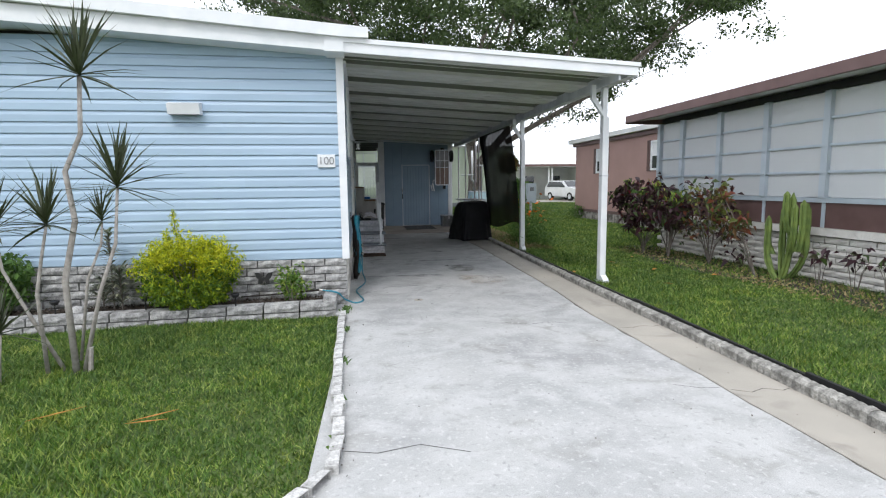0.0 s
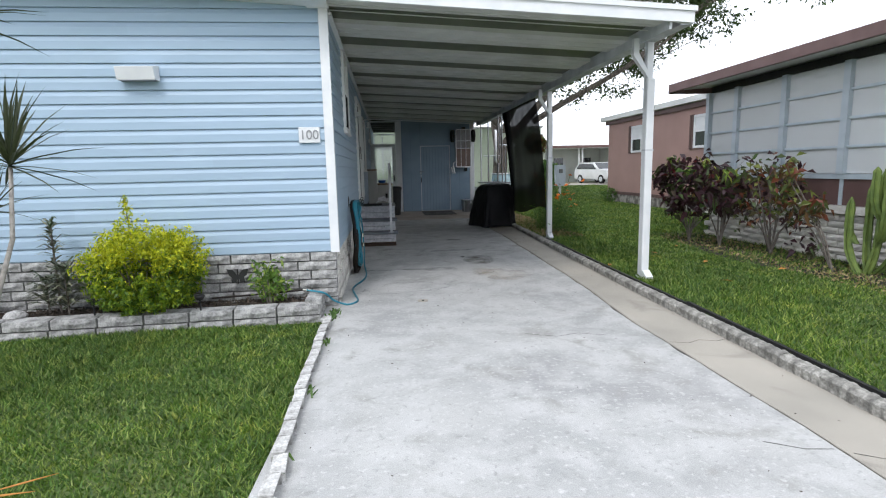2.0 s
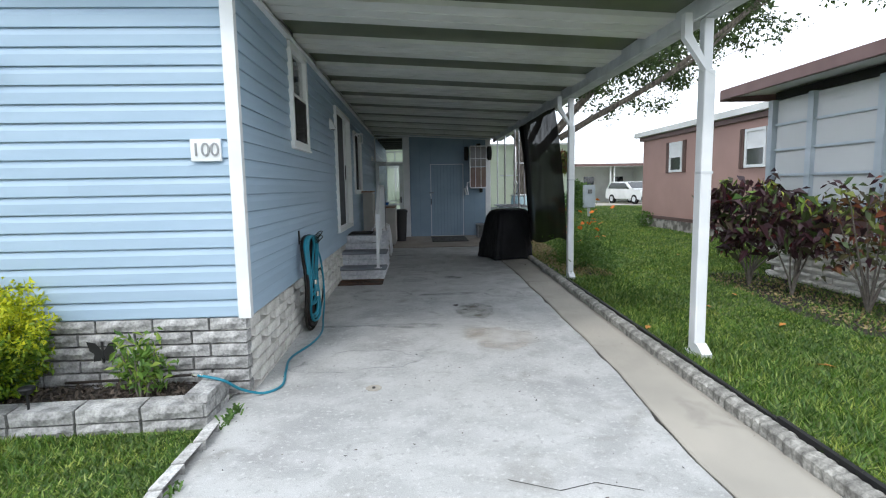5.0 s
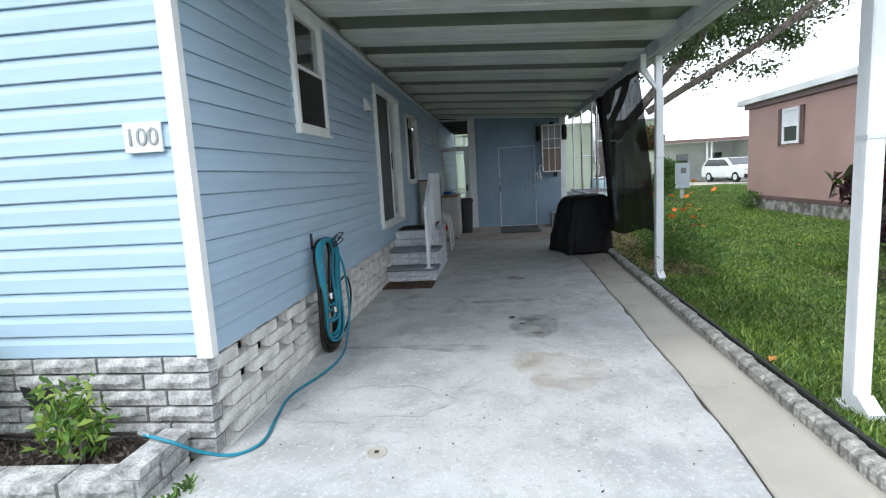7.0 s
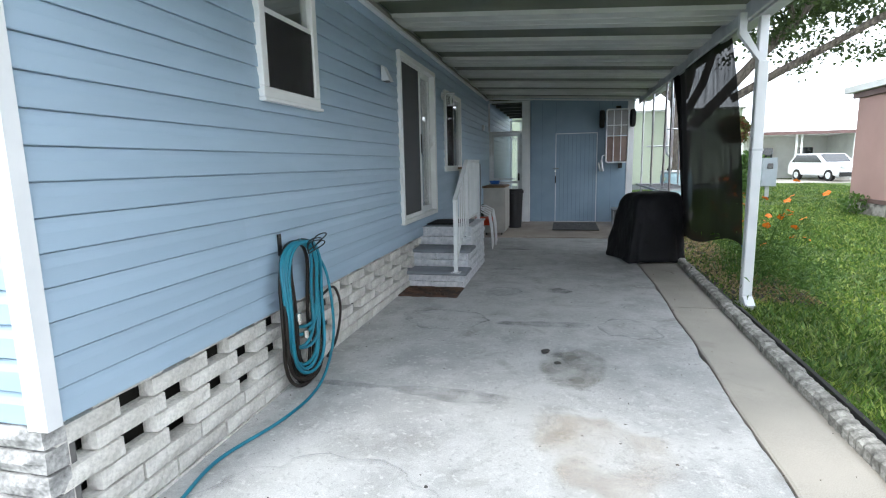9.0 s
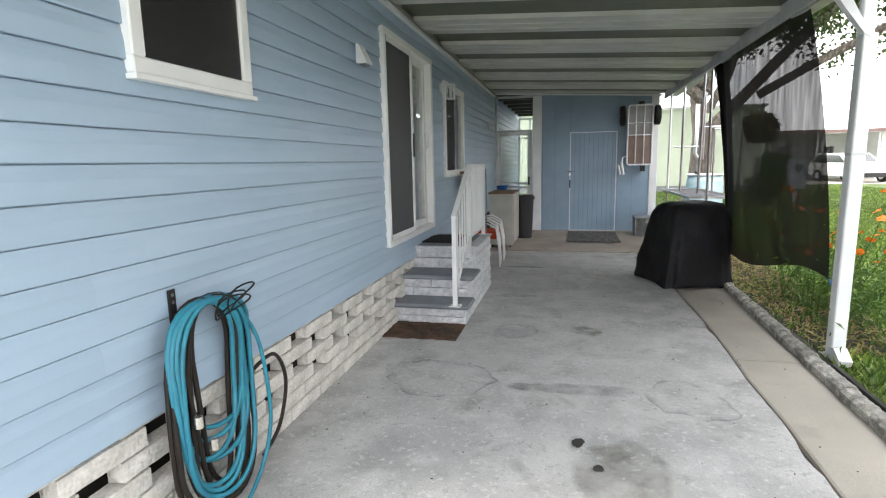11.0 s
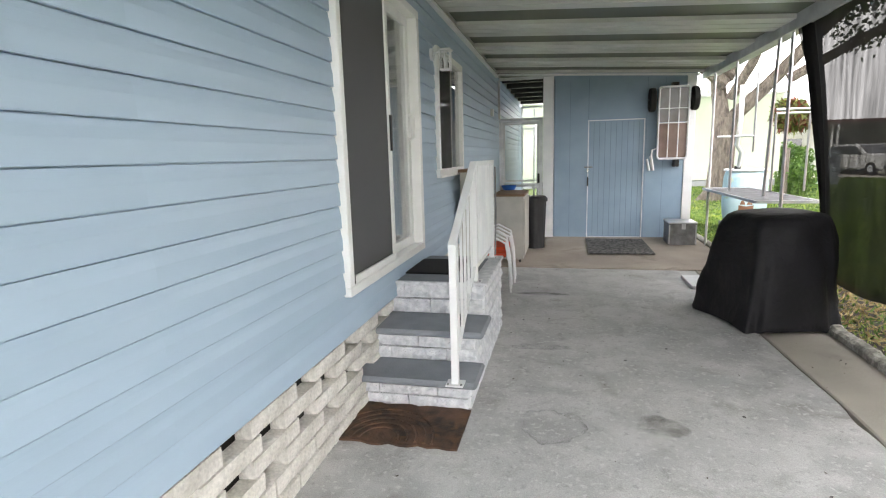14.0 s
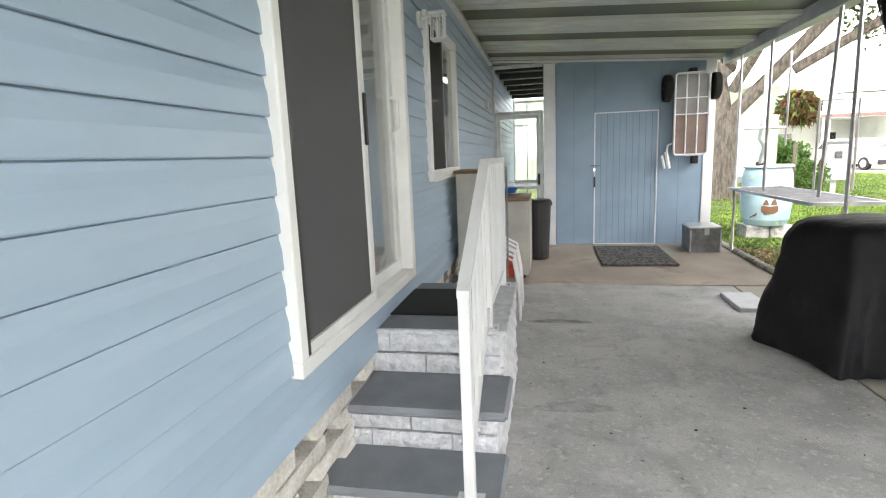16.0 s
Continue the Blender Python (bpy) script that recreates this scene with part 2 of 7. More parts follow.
FARGREY = mat("far_grey", (0.3, 0.32, 0.33), rough=0.7, scale=1)
CARWHITE = mat("car_white", (0.78, 0.79, 0.80), rough=0.15, scale=1, spec=0.6)
CARGLASS = mat("car_glass", (0.02, 0.025, 0.03), rough=0.08, spec=0.8)
BARK = mat("oak_bark", (0.22, 0.19, 0.16), (0.10, 0.085, 0.075), rough=0.95, scale=7, bump=1.0, bump_scale=14, stretch=(2, 2, 0.5), fine=0.2, distance=0.06)
STEMGREY = mat("grey_stem", (0.42, 0.39, 0.36), (0.27, 0.25, 0.225), rough=0.9, scale=20, bump=0.6, bump_scale=60)
TWIG = mat("grey_twig", (0.20, 0.175, 0.15), (0.12, 0.105, 0.09), rough=0.9, scale=20, bump=0.6, bump_scale=60)
OAKLEAF = leaf_mat("oak_leaf", (0.028, 0.055, 0.014), (0.085, 0.13, 0.035), (0.05, 0.085, 0.02))
GRASSMAT = leaf_mat("grass_blade", (0.035, 0.09, 0.012), (0.34, 0.41, 0.11), (0.11, 0.215, 0.032), rough=0.5, glow=0.3)
_n, _l = GRASSMAT.node_tree.nodes, GRASSMAT.node_tree.links
_ramp, _tc = next(q for q in _n if q.type == "VALTORGB"), _n.new("ShaderNodeTexCoord")
_prev = _ramp.outputs["Color"]
for _scale, _lo, _hi, _tint in ((0.9, 0.42, 0.62, (1.25, 1.2, 1.0)), (5.5, 0.42, 0.64, (0.62, 0.66, 0.6)), (2.2, 0.56, 0.70, (1.5, 1.25, 1.1))):
    _nz, _mr, _mx = _n.new("ShaderNodeTexNoise"), _n.new("ShaderNodeMapRange"), _n.new("ShaderNodeMix")
    _nz.inputs["Scale"].default_value, _nz.inputs["Detail"].default_value = _scale, 4
    _mr.inputs["From Min"].default_value, _mr.inputs["From Max"].default_value = _lo, _hi
    _mx.data_type, _mx.blend_type = "RGBA", "MULTIPLY"
    _mx.inputs["B"].default_value = (*_tint, 1)
    _l.new(_tc.outputs["Object"], _nz.inputs["Vector"]), _l.new(_nz.outputs["Fac"], _mr.inputs["Value"])
    _l.new(_mr.outputs["Result"], _mx.inputs["Factor"]), _l.new(_prev, _mx.inputs["A"])
    _prev = _mx.outputs["Result"]
for _q in _n:
    if _q.type == "BSDF_PRINCIPLED":
        _l.new(_prev, _q.inputs["Base Color"])
    elif _q.type == "BSDF_TRANSLUCENT":
        _l.new(_prev, _q.inputs["Color"])
DRYGRASS = leaf_mat("dry_blade", (0.30, 0.22, 0.10), (0.42, 0.33, 0.17), glow=0.15)
YELLOWLEAF = leaf_mat("golden_leaf", (0.20, 0.28, 0.012), (0.74, 0.70, 0.03), (0.50, 0.54, 0.018), glow=0.3)
LIMELEAF = leaf_mat("lime_leaf", (0.04, 0.10, 0.010), (0.42, 0.50, 0.025), (0.16, 0.27, 0.015), glow=0.3)
GREENLEAF = leaf_mat("green_leaf", (0.04, 0.10, 0.02), (0.12, 0.22, 0.04), glow=0.3)
SPIKELEAF = leaf_mat("dracaena_leaf", (0.030, 0.040, 0.020), (0.10, 0.11, 0.035), (0.055, 0.07, 0.025), glow=0.15)
SPIDERLEAF = leaf_mat("variegated_leaf", (0.10, 0.13, 0.07), (0.34, 0.34, 0.24), (0.09, 0.10, 0.07), glow=0.15)
CROTONLEAF = leaf_mat("croton_leaf", (0.022, 0.009, 0.014), (0.06, 0.12, 0.025), (0.055, 0.018, 0.026), glow=0.15)
CROTONLIME = leaf_mat("croton_young_leaf", (0.10, 0.20, 0.03), (0.45, 0.48, 0.08), (0.22, 0.32, 0.05), glow=0.2)
CROTONRED = leaf_mat("croton_red_leaf", (0.20, 0.02, 0.03), (0.45, 0.30, 0.05), (0.10, 0.03, 0.03), glow=0.2)
PLUMLEAF = leaf_mat("mixed_leaf", (0.20, 0.045, 0.025), (0.26, 0.30, 0.06), (0.06, 0.09, 0.03), glow=0.25)
CACTUS = mat("cactus_green", (0.17, 0.23, 0.055), (0.09, 0.14, 0.035), rough=0.6, scale=8)
FLOWER = leaf_mat("orange_flower", (0.75, 0.14, 0.01), (0.85, 0.22, 0.02))
ORANGELEAF = mat("fallen_orange_leaf", (0.50, 0.22, 0.05), rough=0.7)
BARRELPAINT = mat("painted_barrel", (0.40, 0.53, 0.57), (0.28, 0.43, 0.50), rough=0.5, scale=2.5,
                  stains=[((0.62, 0.60, 0.20), 2.3, 0.64, 0.68, 0.2), ((0.30, 0.36, 0.20), 5.0, 0.66, 0.70, 0.5)])
TERRA = mat("painted_brown", (0.16, 0.08, 0.045), rough=0.7)
INDOOR = mat("indoor_wall", (0.45, 0.44, 0.42), rough=0.9, scale=1)
SHELFGREY = mat("shelf_grey", (0.10, 0.10, 0.11), (0.16, 0.16, 0.17), rough=0.7, scale=9, contrast=(0.45, 0.6), fine=0.2)
LAMPGLASS = mat("lamp_glass", (0.75, 0.76, 0.74), rough=0.15)
CHROME = mat("brass_fitting", (0.7, 0.68, 0.62), rough=0.25, metal=0.9)


# ---- building helpers ----
def box(bm, x0, x1, y0, y1, z0, z1):
    v = [bm.verts.new(p) for p in ((x0, y0, z0), (x1, y0, z0), (x1, y1, z0), (x0, y1, z0), (x0, y0, z1), (x1, y0, z1), (x1, y1, z1), (x0, y1, z1))]
    for f in ((3, 2, 1, 0), (4, 5, 6, 7), (0, 1, 5, 4), (1, 2, 6, 5), (2, 3, 7, 6), (3, 0, 4, 7)):
        bm.faces.new([v[i] for i in f])
    return v


def tube(bm, pts, r, sides=8, closed=False, r_end=None):
    """A round bar along the points, tapering from r to r_end."""
    pts = [Vector(p) for p in pts]
    rings, up = [], Vector((0, 0, 1))
    side = None
    for i, p in enumerate(pts):
        a = pts[i - 1] if i else (pts[-1] if closed else p)
        c = pts[i + 1] if i < len(pts) - 1 else (pts[0] if closed else p)
        d = (c - a).normalized()
        if side is None:
            side = d.cross(up if abs(d.z) < 0.9 else Vector((1, 0, 0))).normalized()
        else:
            side = (side - d * side.dot(d)).normalized()
        w = d.cross(side)
        k = r if r_end is None else r + (r_end - r) * i / max(1, len(pts) - 1)
        rings.append([bm.verts.new(p + (side * math.cos(2 * math.pi * j / sides) + w * math.sin(2 * math.pi * j / sides)) * k) for j in range(sides)])
    for i in range(len(rings) - (0 if closed else 1)):
        a, b = rings[i], rings[(i + 1) % len(rings)]
        for j in range(sides):
            bm.faces.new((a[j], a[(j + 1) % sides], b[(j + 1) % sides], b[j]))
    if not closed:
        bm.faces.new(rings[0][::-1]), bm.faces.new(rings[-1])


def prism(bm, ring, axis, a, b):
    """Extrudes a ring of 2D points along an axis from a to b."""
    def put(p, t):
        return {"x": (t, p[0], p[1]), "y": (p[0], t, p[1]), "z": (p[0], p[1], t)}[axis]
    lo, hi = [bm.verts.new(put(p, a)) for p in ring], [bm.verts.new(put(p, b)) for p in ring]
    k = len(ring)
    for i in range(k):
        bm.faces.new((lo[i], lo[(i + 1) % k], hi[(i + 1) % k], hi[i]))
    bm.faces.new(lo[::-1]), bm.faces.new(hi)


def lathe(bm, profile, sides=24, centre=(0, 0)):
    rings = [[bm.verts.new((centre[0] + r * math.cos(2 * math.pi * j / sides), centre[1] + r * math.sin(2 * math.pi * j / sides), z)) for j in range(sides)] for r, z in profile]
    for a, b in zip(rings, rings[1:]):
        for j in range(sides):
            bm.faces.new((a[j], a[(j + 1) % sides], b[(j + 1) % sides], b[j]))
    bm.faces.new(rings[0][::-1]), bm.faces.new(rings[-1])


def bevelled(bm, width, segments=1):
    bmesh.ops.bevel(bm, geom=bm.edges[:], offset=width, segments=segments, affect="EDGES", clamp_overlap=True)


def mesh_of(bm, name, material, smooth=False):
    bmesh.ops.recalc_face_normals(bm, faces=bm.faces[:])
    me = bpy.data.meshes.new(name)
    bm.to_mesh(me)
    bm.free()
    me.materials.append(material)
    if smooth:
        me.polygons.foreach_set("use_smooth", [True] * len(me.polygons))
    return me


def part(name, bm, material, parent=None, label="", smooth=False, at=(0, 0, 0)):
    ob = new(name, mesh_of(bm, name, material, smooth) if isinstance(bm, bmesh.types.BMesh) else bm)
    ob.location = at
    if parent:
        ob.parent = parent
    return tagged(ob, label)


def thing(name, at, label, category="", group=""):
    ob = new(name)
    ob.location = at
    return tagged(ob, label, category, group)


def bpart(name, dims, material, parent=None, label="", bevel=0.0, at=(0, 0, 0)):
    bm = bmesh.new()
    box(bm, *dims)
    if bevel:
        bevelled(bm, bevel)
    return part(name, bm, material, parent, label, at=at)


def structure(ob, label=""):
    return tagged(ob, label, kind="structure")


def raw_mesh(name, verts, faces, material):
    me = bpy.data.meshes.new(name)
    me.from_pydata(verts, [], faces)
    me.materials.append(material)
    return me


rng = np.random.default_rng(7)


def leaves(name, centres, size, material, aspect=0.5, droop=0.2, upright=None):
    """Many folded leaves, one at each centre, each of four triangles' worth of blade."""
    c = np.asarray(centres, float)
    n = len(c)
    d = rng.normal(size=(n, 3))
    if upright is not None:
        d[:, 2] = np.abs(d[:, 2]) * upright + 0.2
    d /= np.linalg.norm(d, axis=1)[:, None]
    s = np.cross(d, rng.normal(size=(n, 3)))
    s /= np.linalg.norm(s, axis=1)[:, None] + 1e-9
    u = np.cross(s, d)
    L = (size * rng.uniform(0.6, 1.3, n))[:, None]
    a = c - d * L / 2
    b = c + s * L * aspect / 2 + u * L * 0.08
    e = c + d * L / 2 - np.array([0, 0, 1]) * L * droop
    f = c - s * L * aspect / 2 + u * L * 0.08
    v = np.stack([a, b, e, f], 1).reshape(-1, 3)
    i = np.arange(n) * 4
    faces = np.concatenate([np.stack([i, i + 1, i + 2], 1), np.stack([i, i + 2, i + 3], 1)])
    return raw_mesh(name, v.tolist(), faces.tolist(), material)


def ground_z(y):
    return min(0.10, max(0.0, (y - 7) * 0.0085))


# ---- ground and paving ----
bm = bmesh.new()
CURB_LINE = [(3.27, -4), (3.29, 2.5), (3.31, 3.4), (3.34, 4.6), (3.37, 6.0), (3.40, 8.0), (3.43, 9.5), (3.465, 11.0), (3.51, 13.0), (3.55, 15.0), (3.56, 18.8)]


def line_x(table, y):
    return float(np.interp(y, [p[1] for p in table], [p[0] for p in table]))


xs = [-400, -60, -20, -9, "inner", "outer", 5.2, 7, 20, 60, 400]
ys = [-300, -20, -4, 0, 3.4, 6.0, 7, 9.5, 11, 13, 15, 19, 30, 60, 120, 500]
gz = {}
for x in xs:
    for y in ys:
        px = line_x(CURB_LINE, y) + (0.04 if x == "inner" else 0.085) if isinstance(x, str) else x
        gz[x, y] = bm.verts.new((px, y, 0.055 if px > 3.3 and x != "inner" else -0.035 + (ground_z(y) - 0.02 if y > 7 else 0)))
for xa, xb in zip(xs, xs[1:]):
    for ya, yb in zip(ys, ys[1:]):
        bm.faces.new((gz[xa, ya], gz[xb, ya], gz[xb, yb], gz[xa, yb]))
structure(part("ground", bm, SOIL), "green lawn soil that stretches to the horizon")


def slab(name, ring, material, y0, y1, top=0.0, label=""):
    """A paving slab whose top follows the slope of the drive; ring gives x limits at y0 and y1."""
    (xa0, xb0), (xa1, xb1) = ring
    bm = bmesh.new()
    za, zb = ground_z(y0) + top, ground_z(y1) + top
    lo = [bm.verts.new(p) for p in ((xa0, y0, za - 0.12), (xb0, y0, za - 0.12), (xb1, y1, zb - 0.12), (xa1, y1, zb - 0.12))]
    hi = [bm.verts.new(p) for p in ((xa0, y0, za), (xb0, y0, za), (xb1, y1, zb), (xa1, y1, zb))]
    bm.faces.new(lo[::-1]), bm.faces.new(hi)
    for i in range(4):
        bm.faces.new((lo[i], lo[(i + 1) % 4], hi[(i + 1) % 4], hi[i]))
    return structure(part(name, bm, material), label)


JOINT = [(2.79, -4), (2.81, 1.4), (2.825, 2.4), (2.835, 2.9), (2.83, 3.3), (2.85, 3.75), (2.84, 4.3), (2.845, 4.75), (2.85, 5.25), (2.835, 5.75), (2.855, 6.1), (2.89, 6.6), (2.935, 7.15), (2.945, 7.7), (2.965, 8.2), (2.955, 8.9),
         (2.975, 9.5), (2.985, 10.2), (2.97, 10.8), (2.99, 11.4), (3.0, 12.2), (2.975, 12.9), (2.965, 13.5), (2.98, 14.6), (2.985, 16.0)]


def edged_slab(name, left, right, y0, y1, material, label):
    """A paving slab between two wandering edges; its top follows the slope of the drive and its arrises are worn."""
    bm = bmesh.new()
    n = max(2, round((y1 - y0) / 0.09))
    rows = []
    for k in range(n + 1):
        y = y0 + (y1 - y0) * k / n
        xa, xb, z = left(y), right(y), ground_z(y)
        rows.append([bm.verts.new(p) for p in ((xa, y, z - 0.12), (xa, y, z - 0.008), (xa + 0.012, y, z), (xb - 0.012, y, z), (xb, y, z - 0.008), (xb, y, z - 0.12))])
    for a, b in zip(rows, rows[1:]):
        for q in range(5):
            bm.faces.new((a[q], a[q + 1], b[q + 1], b[q]))
    bm.faces.new(rows[0]), bm.faces.new(rows[-1][::-1])
    return structure(part(name, bm, material), label)


def drive_right(y):
    chip = max(0.0, noise.noise(Vector((3.1, y * 2.3, 0.0))) - 0.16) * 0.05 + 0.008 * noise.noise(Vector((7.0, y * 9.0, 1.0)))
    return line_x(JOINT, y) - 0.008 - chip


def strip_left(y):
    return line_x(JOINT, y) + 0.006 + 0.006 * noise.noise(Vector((1.0, y * 5.0, 4.0)))


def strip_right(y):
    return line_x(CURB_LINE, y) + 0.012


def drive_left(y):
    return float(np.interp(y, [-4, 1.38, 2.68, 5.0, 6.36, 6.42, 16.0], [-3.2, -1.7, -0.13, -0.05, -0.06, -0.14, -0.14]))


edged_slab("driveway", drive_left, drive_right, -4, 15.99, CONCRETE, "broad pale grey concrete driveway, worn, stained and chipped along its joint")
for y0, y1 in ((-4, 11.19), (11.205, 15.99)):
    edged_slab("paving_strip", strip_left, strip_right, y0, y1, STRIP, "buff concrete strip beside the drive")
slab("back_slab", ((-0.08, 3.57), (-0.08, 3.57)), BACKSLAB, 16.01, 18.78, 0.012, "brown-stained concrete slab before the shed")
bm = bmesh.new()
for y0, y1 in ((-4, 5), (5, 16.0)):
    box(bm, 2.5, 3.25, y0, y1, -0.2, -0.018)
structure(part("paving_bed", bm, DARKGAP), "dark earth under the joints of the paving")
for k, line in enumerate((((1.75, 5.62), (2.0, 5.50), (2.2, 5.56), (2.42, 5.47)), ((0.02, 3.05), (0.25, 2.98), (0.5, 3.04), (0.78, 2.9)),
                          ((2.86, 5.20), (3.0, 5.15), (3.12, 5.21), (3.25, 5.16), (3.34, 5.19)), ((2.86, 3.45), (2.97, 3.38), (3.1, 3.43), (3.22, 3.37), (3.30, 3.4)), ((2.5, 3.62), (2.66, 3.52), (2.80, 3.5)))):
    bm = bmesh.new()
    for (xa, ya), (xb, yb) in zip(line, line[1:]):
        w = 0.004
        box_v = [bm.verts.new((x, y + o, 0.0012)) for x, y, o in ((xa, ya, -w), (xb, yb, -w * 0.8), (xb, yb, w * 0.8), (xa, ya, w))]
        bm.faces.new(box_v)
    structure(part("crack", bm, DARKGAP), "thin dark crack in the concrete")


def stain_mat(name, colour, strength, scale):
    """A thin stain that lets the concrete show: it thins towards its edge and in blotches."""
    m = bpy.data.materials.new(name)
    m.use_nodes = True
    n, l = m.node_tree.nodes, m.node_tree.links
    s = n["Principled BSDF"]
    s.inputs["Base Color"].default_value, s.inputs["Roughness"].default_value = (*colour, 1), 0.85
    at, nz, mr, mu, tr, mx, tc = n.new("ShaderNodeAttribute"), n.new("ShaderNodeTexNoise"), n.new("ShaderNodeMapRange"), n.new("ShaderNodeMath"), n.new("ShaderNodeBsdfTransparent"), n.new("ShaderNodeMixShader"), n.new("ShaderNodeTexCoord")
    at.attribute_name = "fade"
    nz.inputs["Scale"].default_value, nz.inputs["Detail"].default_value = scale, 8
    mr.inputs["From Min"].default_value, mr.inputs["From Max"].default_value = 0.36, 0.62
    mr.inputs["To Min"].default_value, mr.inputs["To Max"].default_value = strength * 0.15, strength
    mu.operation = "MULTIPLY"
    l.new(tc.outputs["Object"], nz.inputs["Vector"]), l.new(nz.outputs["Fac"], mr.inputs["Value"])
    l.new(at.outputs["Fac"], mu.inputs[0]), l.new(mr.outputs["Result"], mu.inputs[1])
    l.new(mu.outputs["Value"], mx.inputs["Fac"])
    l.new(tr.outputs["BSDF"], mx.inputs[1]), l.new(s.outputs["BSDF"], mx.inputs[2])
    l.new(mx.outputs["Shader"], n["Material Output"].inputs["Surface"])
    return m


STAIN = stain_mat("damp_stain", (0.26, 0.25, 0.22), 0.6, 5)
STAINRIM = stain_mat("water_mark", (0.24, 0.245, 0.25), 0.5, 4)
BUFFSTAIN = stain_mat("rusty_wash", (0.36, 0.28, 0.19), 0.4, 3)
PALESTAIN = stain_mat("lime_bloom", (0.62, 0.63, 0.63), 0.35, 2.5)
OIL = mat("oil_spot", (0.05, 0.048, 0.045), rough=0.7)


def drive_z(y):
    return max(0.0, (y - 5.0) * 0.0781 / 11.18)


def stain(cx, cy, rx, ry, material, seed, ring=0.0, wob=0.22, label="irregular dark stain on the concrete", z=0.0016):
    r = random.Random(seed)
    ph = [r.uniform(0, 6.28) for _ in range(4)]
    bm = bmesh.new()
    n = 44
    def at(a, k):
        w = k * (1 + wob * (0.5 * math.sin(2 * a + ph[0]) + 0.35 * math.sin(3 * a + ph[1]) + 0.25 * math.sin(7 * a + ph[2]) + 0.12 * math.sin(13 * a + ph[3])))
        x, y = cx + rx * w * math.cos(a), cy + ry * w * math.sin(a)
        return bm.verts.new((x, y, drive_z(y) + z))
    fl = bm.verts.layers.float.new("fade")
    def loop(k, fade):
        vs = [at(2 * math.pi * q / n, k(q)) for q in range(n)]
        for v in vs:
            v[fl] = fade
        return vs
    if ring:
        loops = [loop(lambda q: 1.02, 0.0), loop(lambda q: 1.0, 1.0), loop(lambda q: 1 - ring * (0.8 + 0.6 * math.sin(q * 0.9)), 0.25), loop(lambda q: 1 - ring * (2.6 + 0.8 * math.sin(q * 0.5)), 0.0)]
    else:
        loops = [loop(lambda q: 1.0, 0.0), loop(lambda q: 0.86, 0.8), loop(lambda q: 0.5, 1.0), loop(lambda q: 0.02, 0.7)]
    for o, i_ in zip(loops, loops[1:]):
        for k in range(n):
            bm.faces.new((o[k], o[(k + 1) % n], i_[(k + 1) % n], i_[k]))
    ob = part("stain", bm, material)
    ob.visible_shadow = False
    return structure(ob, label)


stain(1.98, 9.35, 0.24, 0.42, STAIN, 1, wob=0.15)
stain(1.76, 9.66, 0.035, 0.05, OIL, 2, z=0.003, label="small black oil spot")
stain(1.86, 9.42, 0.025, 0.035, OIL, 3, z=0.003, label="small black oil spot")
stain(1.22, 11.6, 0.17, 0.22, STAINRIM, 4, ring=0.12, label="thin dark ring stain on the concrete")
for k, (x, y, rx, ry, m_, ring, wob, lab) in enumerate((
        (1.15, 8.74, 0.42, 0.11, STAINRIM, 0, 0.3, "grey damp streak on the concrete"),
        (0.42, 8.78, 0.26, 0.05, STAINRIM, 0, 0.3, "grey damp streak on the concrete"),
        (0.75, 10.42, 0.45, 0.30, STAINRIM, 0.10, 0.2, "thin wandering water mark on the concrete"),
        (1.75, 10.38, 0.45, 0.10, STAINRIM, 0, 0.3, "long grey damp band across the drive"),
        (2.48, 10.35, 0.24, 0.30, STAINRIM, 0.12, 0.25, "thin wandering water mark on the concrete"),
        (1.05, 14.6, 0.3, 0.07, STAINRIM, 0, 0.3, "grey damp streak on the concrete"),
        (1.1, 12.9, 0.28, 0.07, STAINRIM, 0, 0.3, "grey damp streak on the concrete"),
        (1.85, 11.7, 0.14, 0.14, STAIN, 0, 0.2, "faint round brown stain on the concrete"),
        (2.1, 8.2, 0.40, 0.40, BUFFSTAIN, 0, 0.3, "faint rusty wash on the concrete"),
        (0.75, 7.6, 0.5, 0.3, STAINRIM, 0.08, 0.3, "thin water mark on the concrete"))):
    stain(x, y, rx, ry, m_, 40 + k, ring=ring, wob=wob, label=lab, z=0.0022)
for i, (x, y) in enumerate(((1.26, 7.72), (2.1, 13.0), (1.75, 12.7), (2.35, 11.9), (1.5, 15.2), (0.9, 13.6), (2.05, 15.6))):
    stain(x, y, 0.010, 0.012, OIL, 30 + i, z=0.003, label="small dark speck on the concrete")
bm = bmesh.new()
lathe(bm, [(0.0, 0.001), (0.062, 0.001), (0.062, 0.006), (0.05, 0.008), (0.045, 0.004), (0.02, 0.003), (0.0, 0.004)][1:6], 20)
t = thing("floor_drain", (0.93, 6.98, 0.0), "small round concrete cleanout cap set in the driveway", "drain cover")
part("cap", bm, STRIP, t)
bpart("plug", (-0.012, 0.012, -0.012, 0.012, 0.003, 0.012), DARKMETAL, t, bevel=0.002)

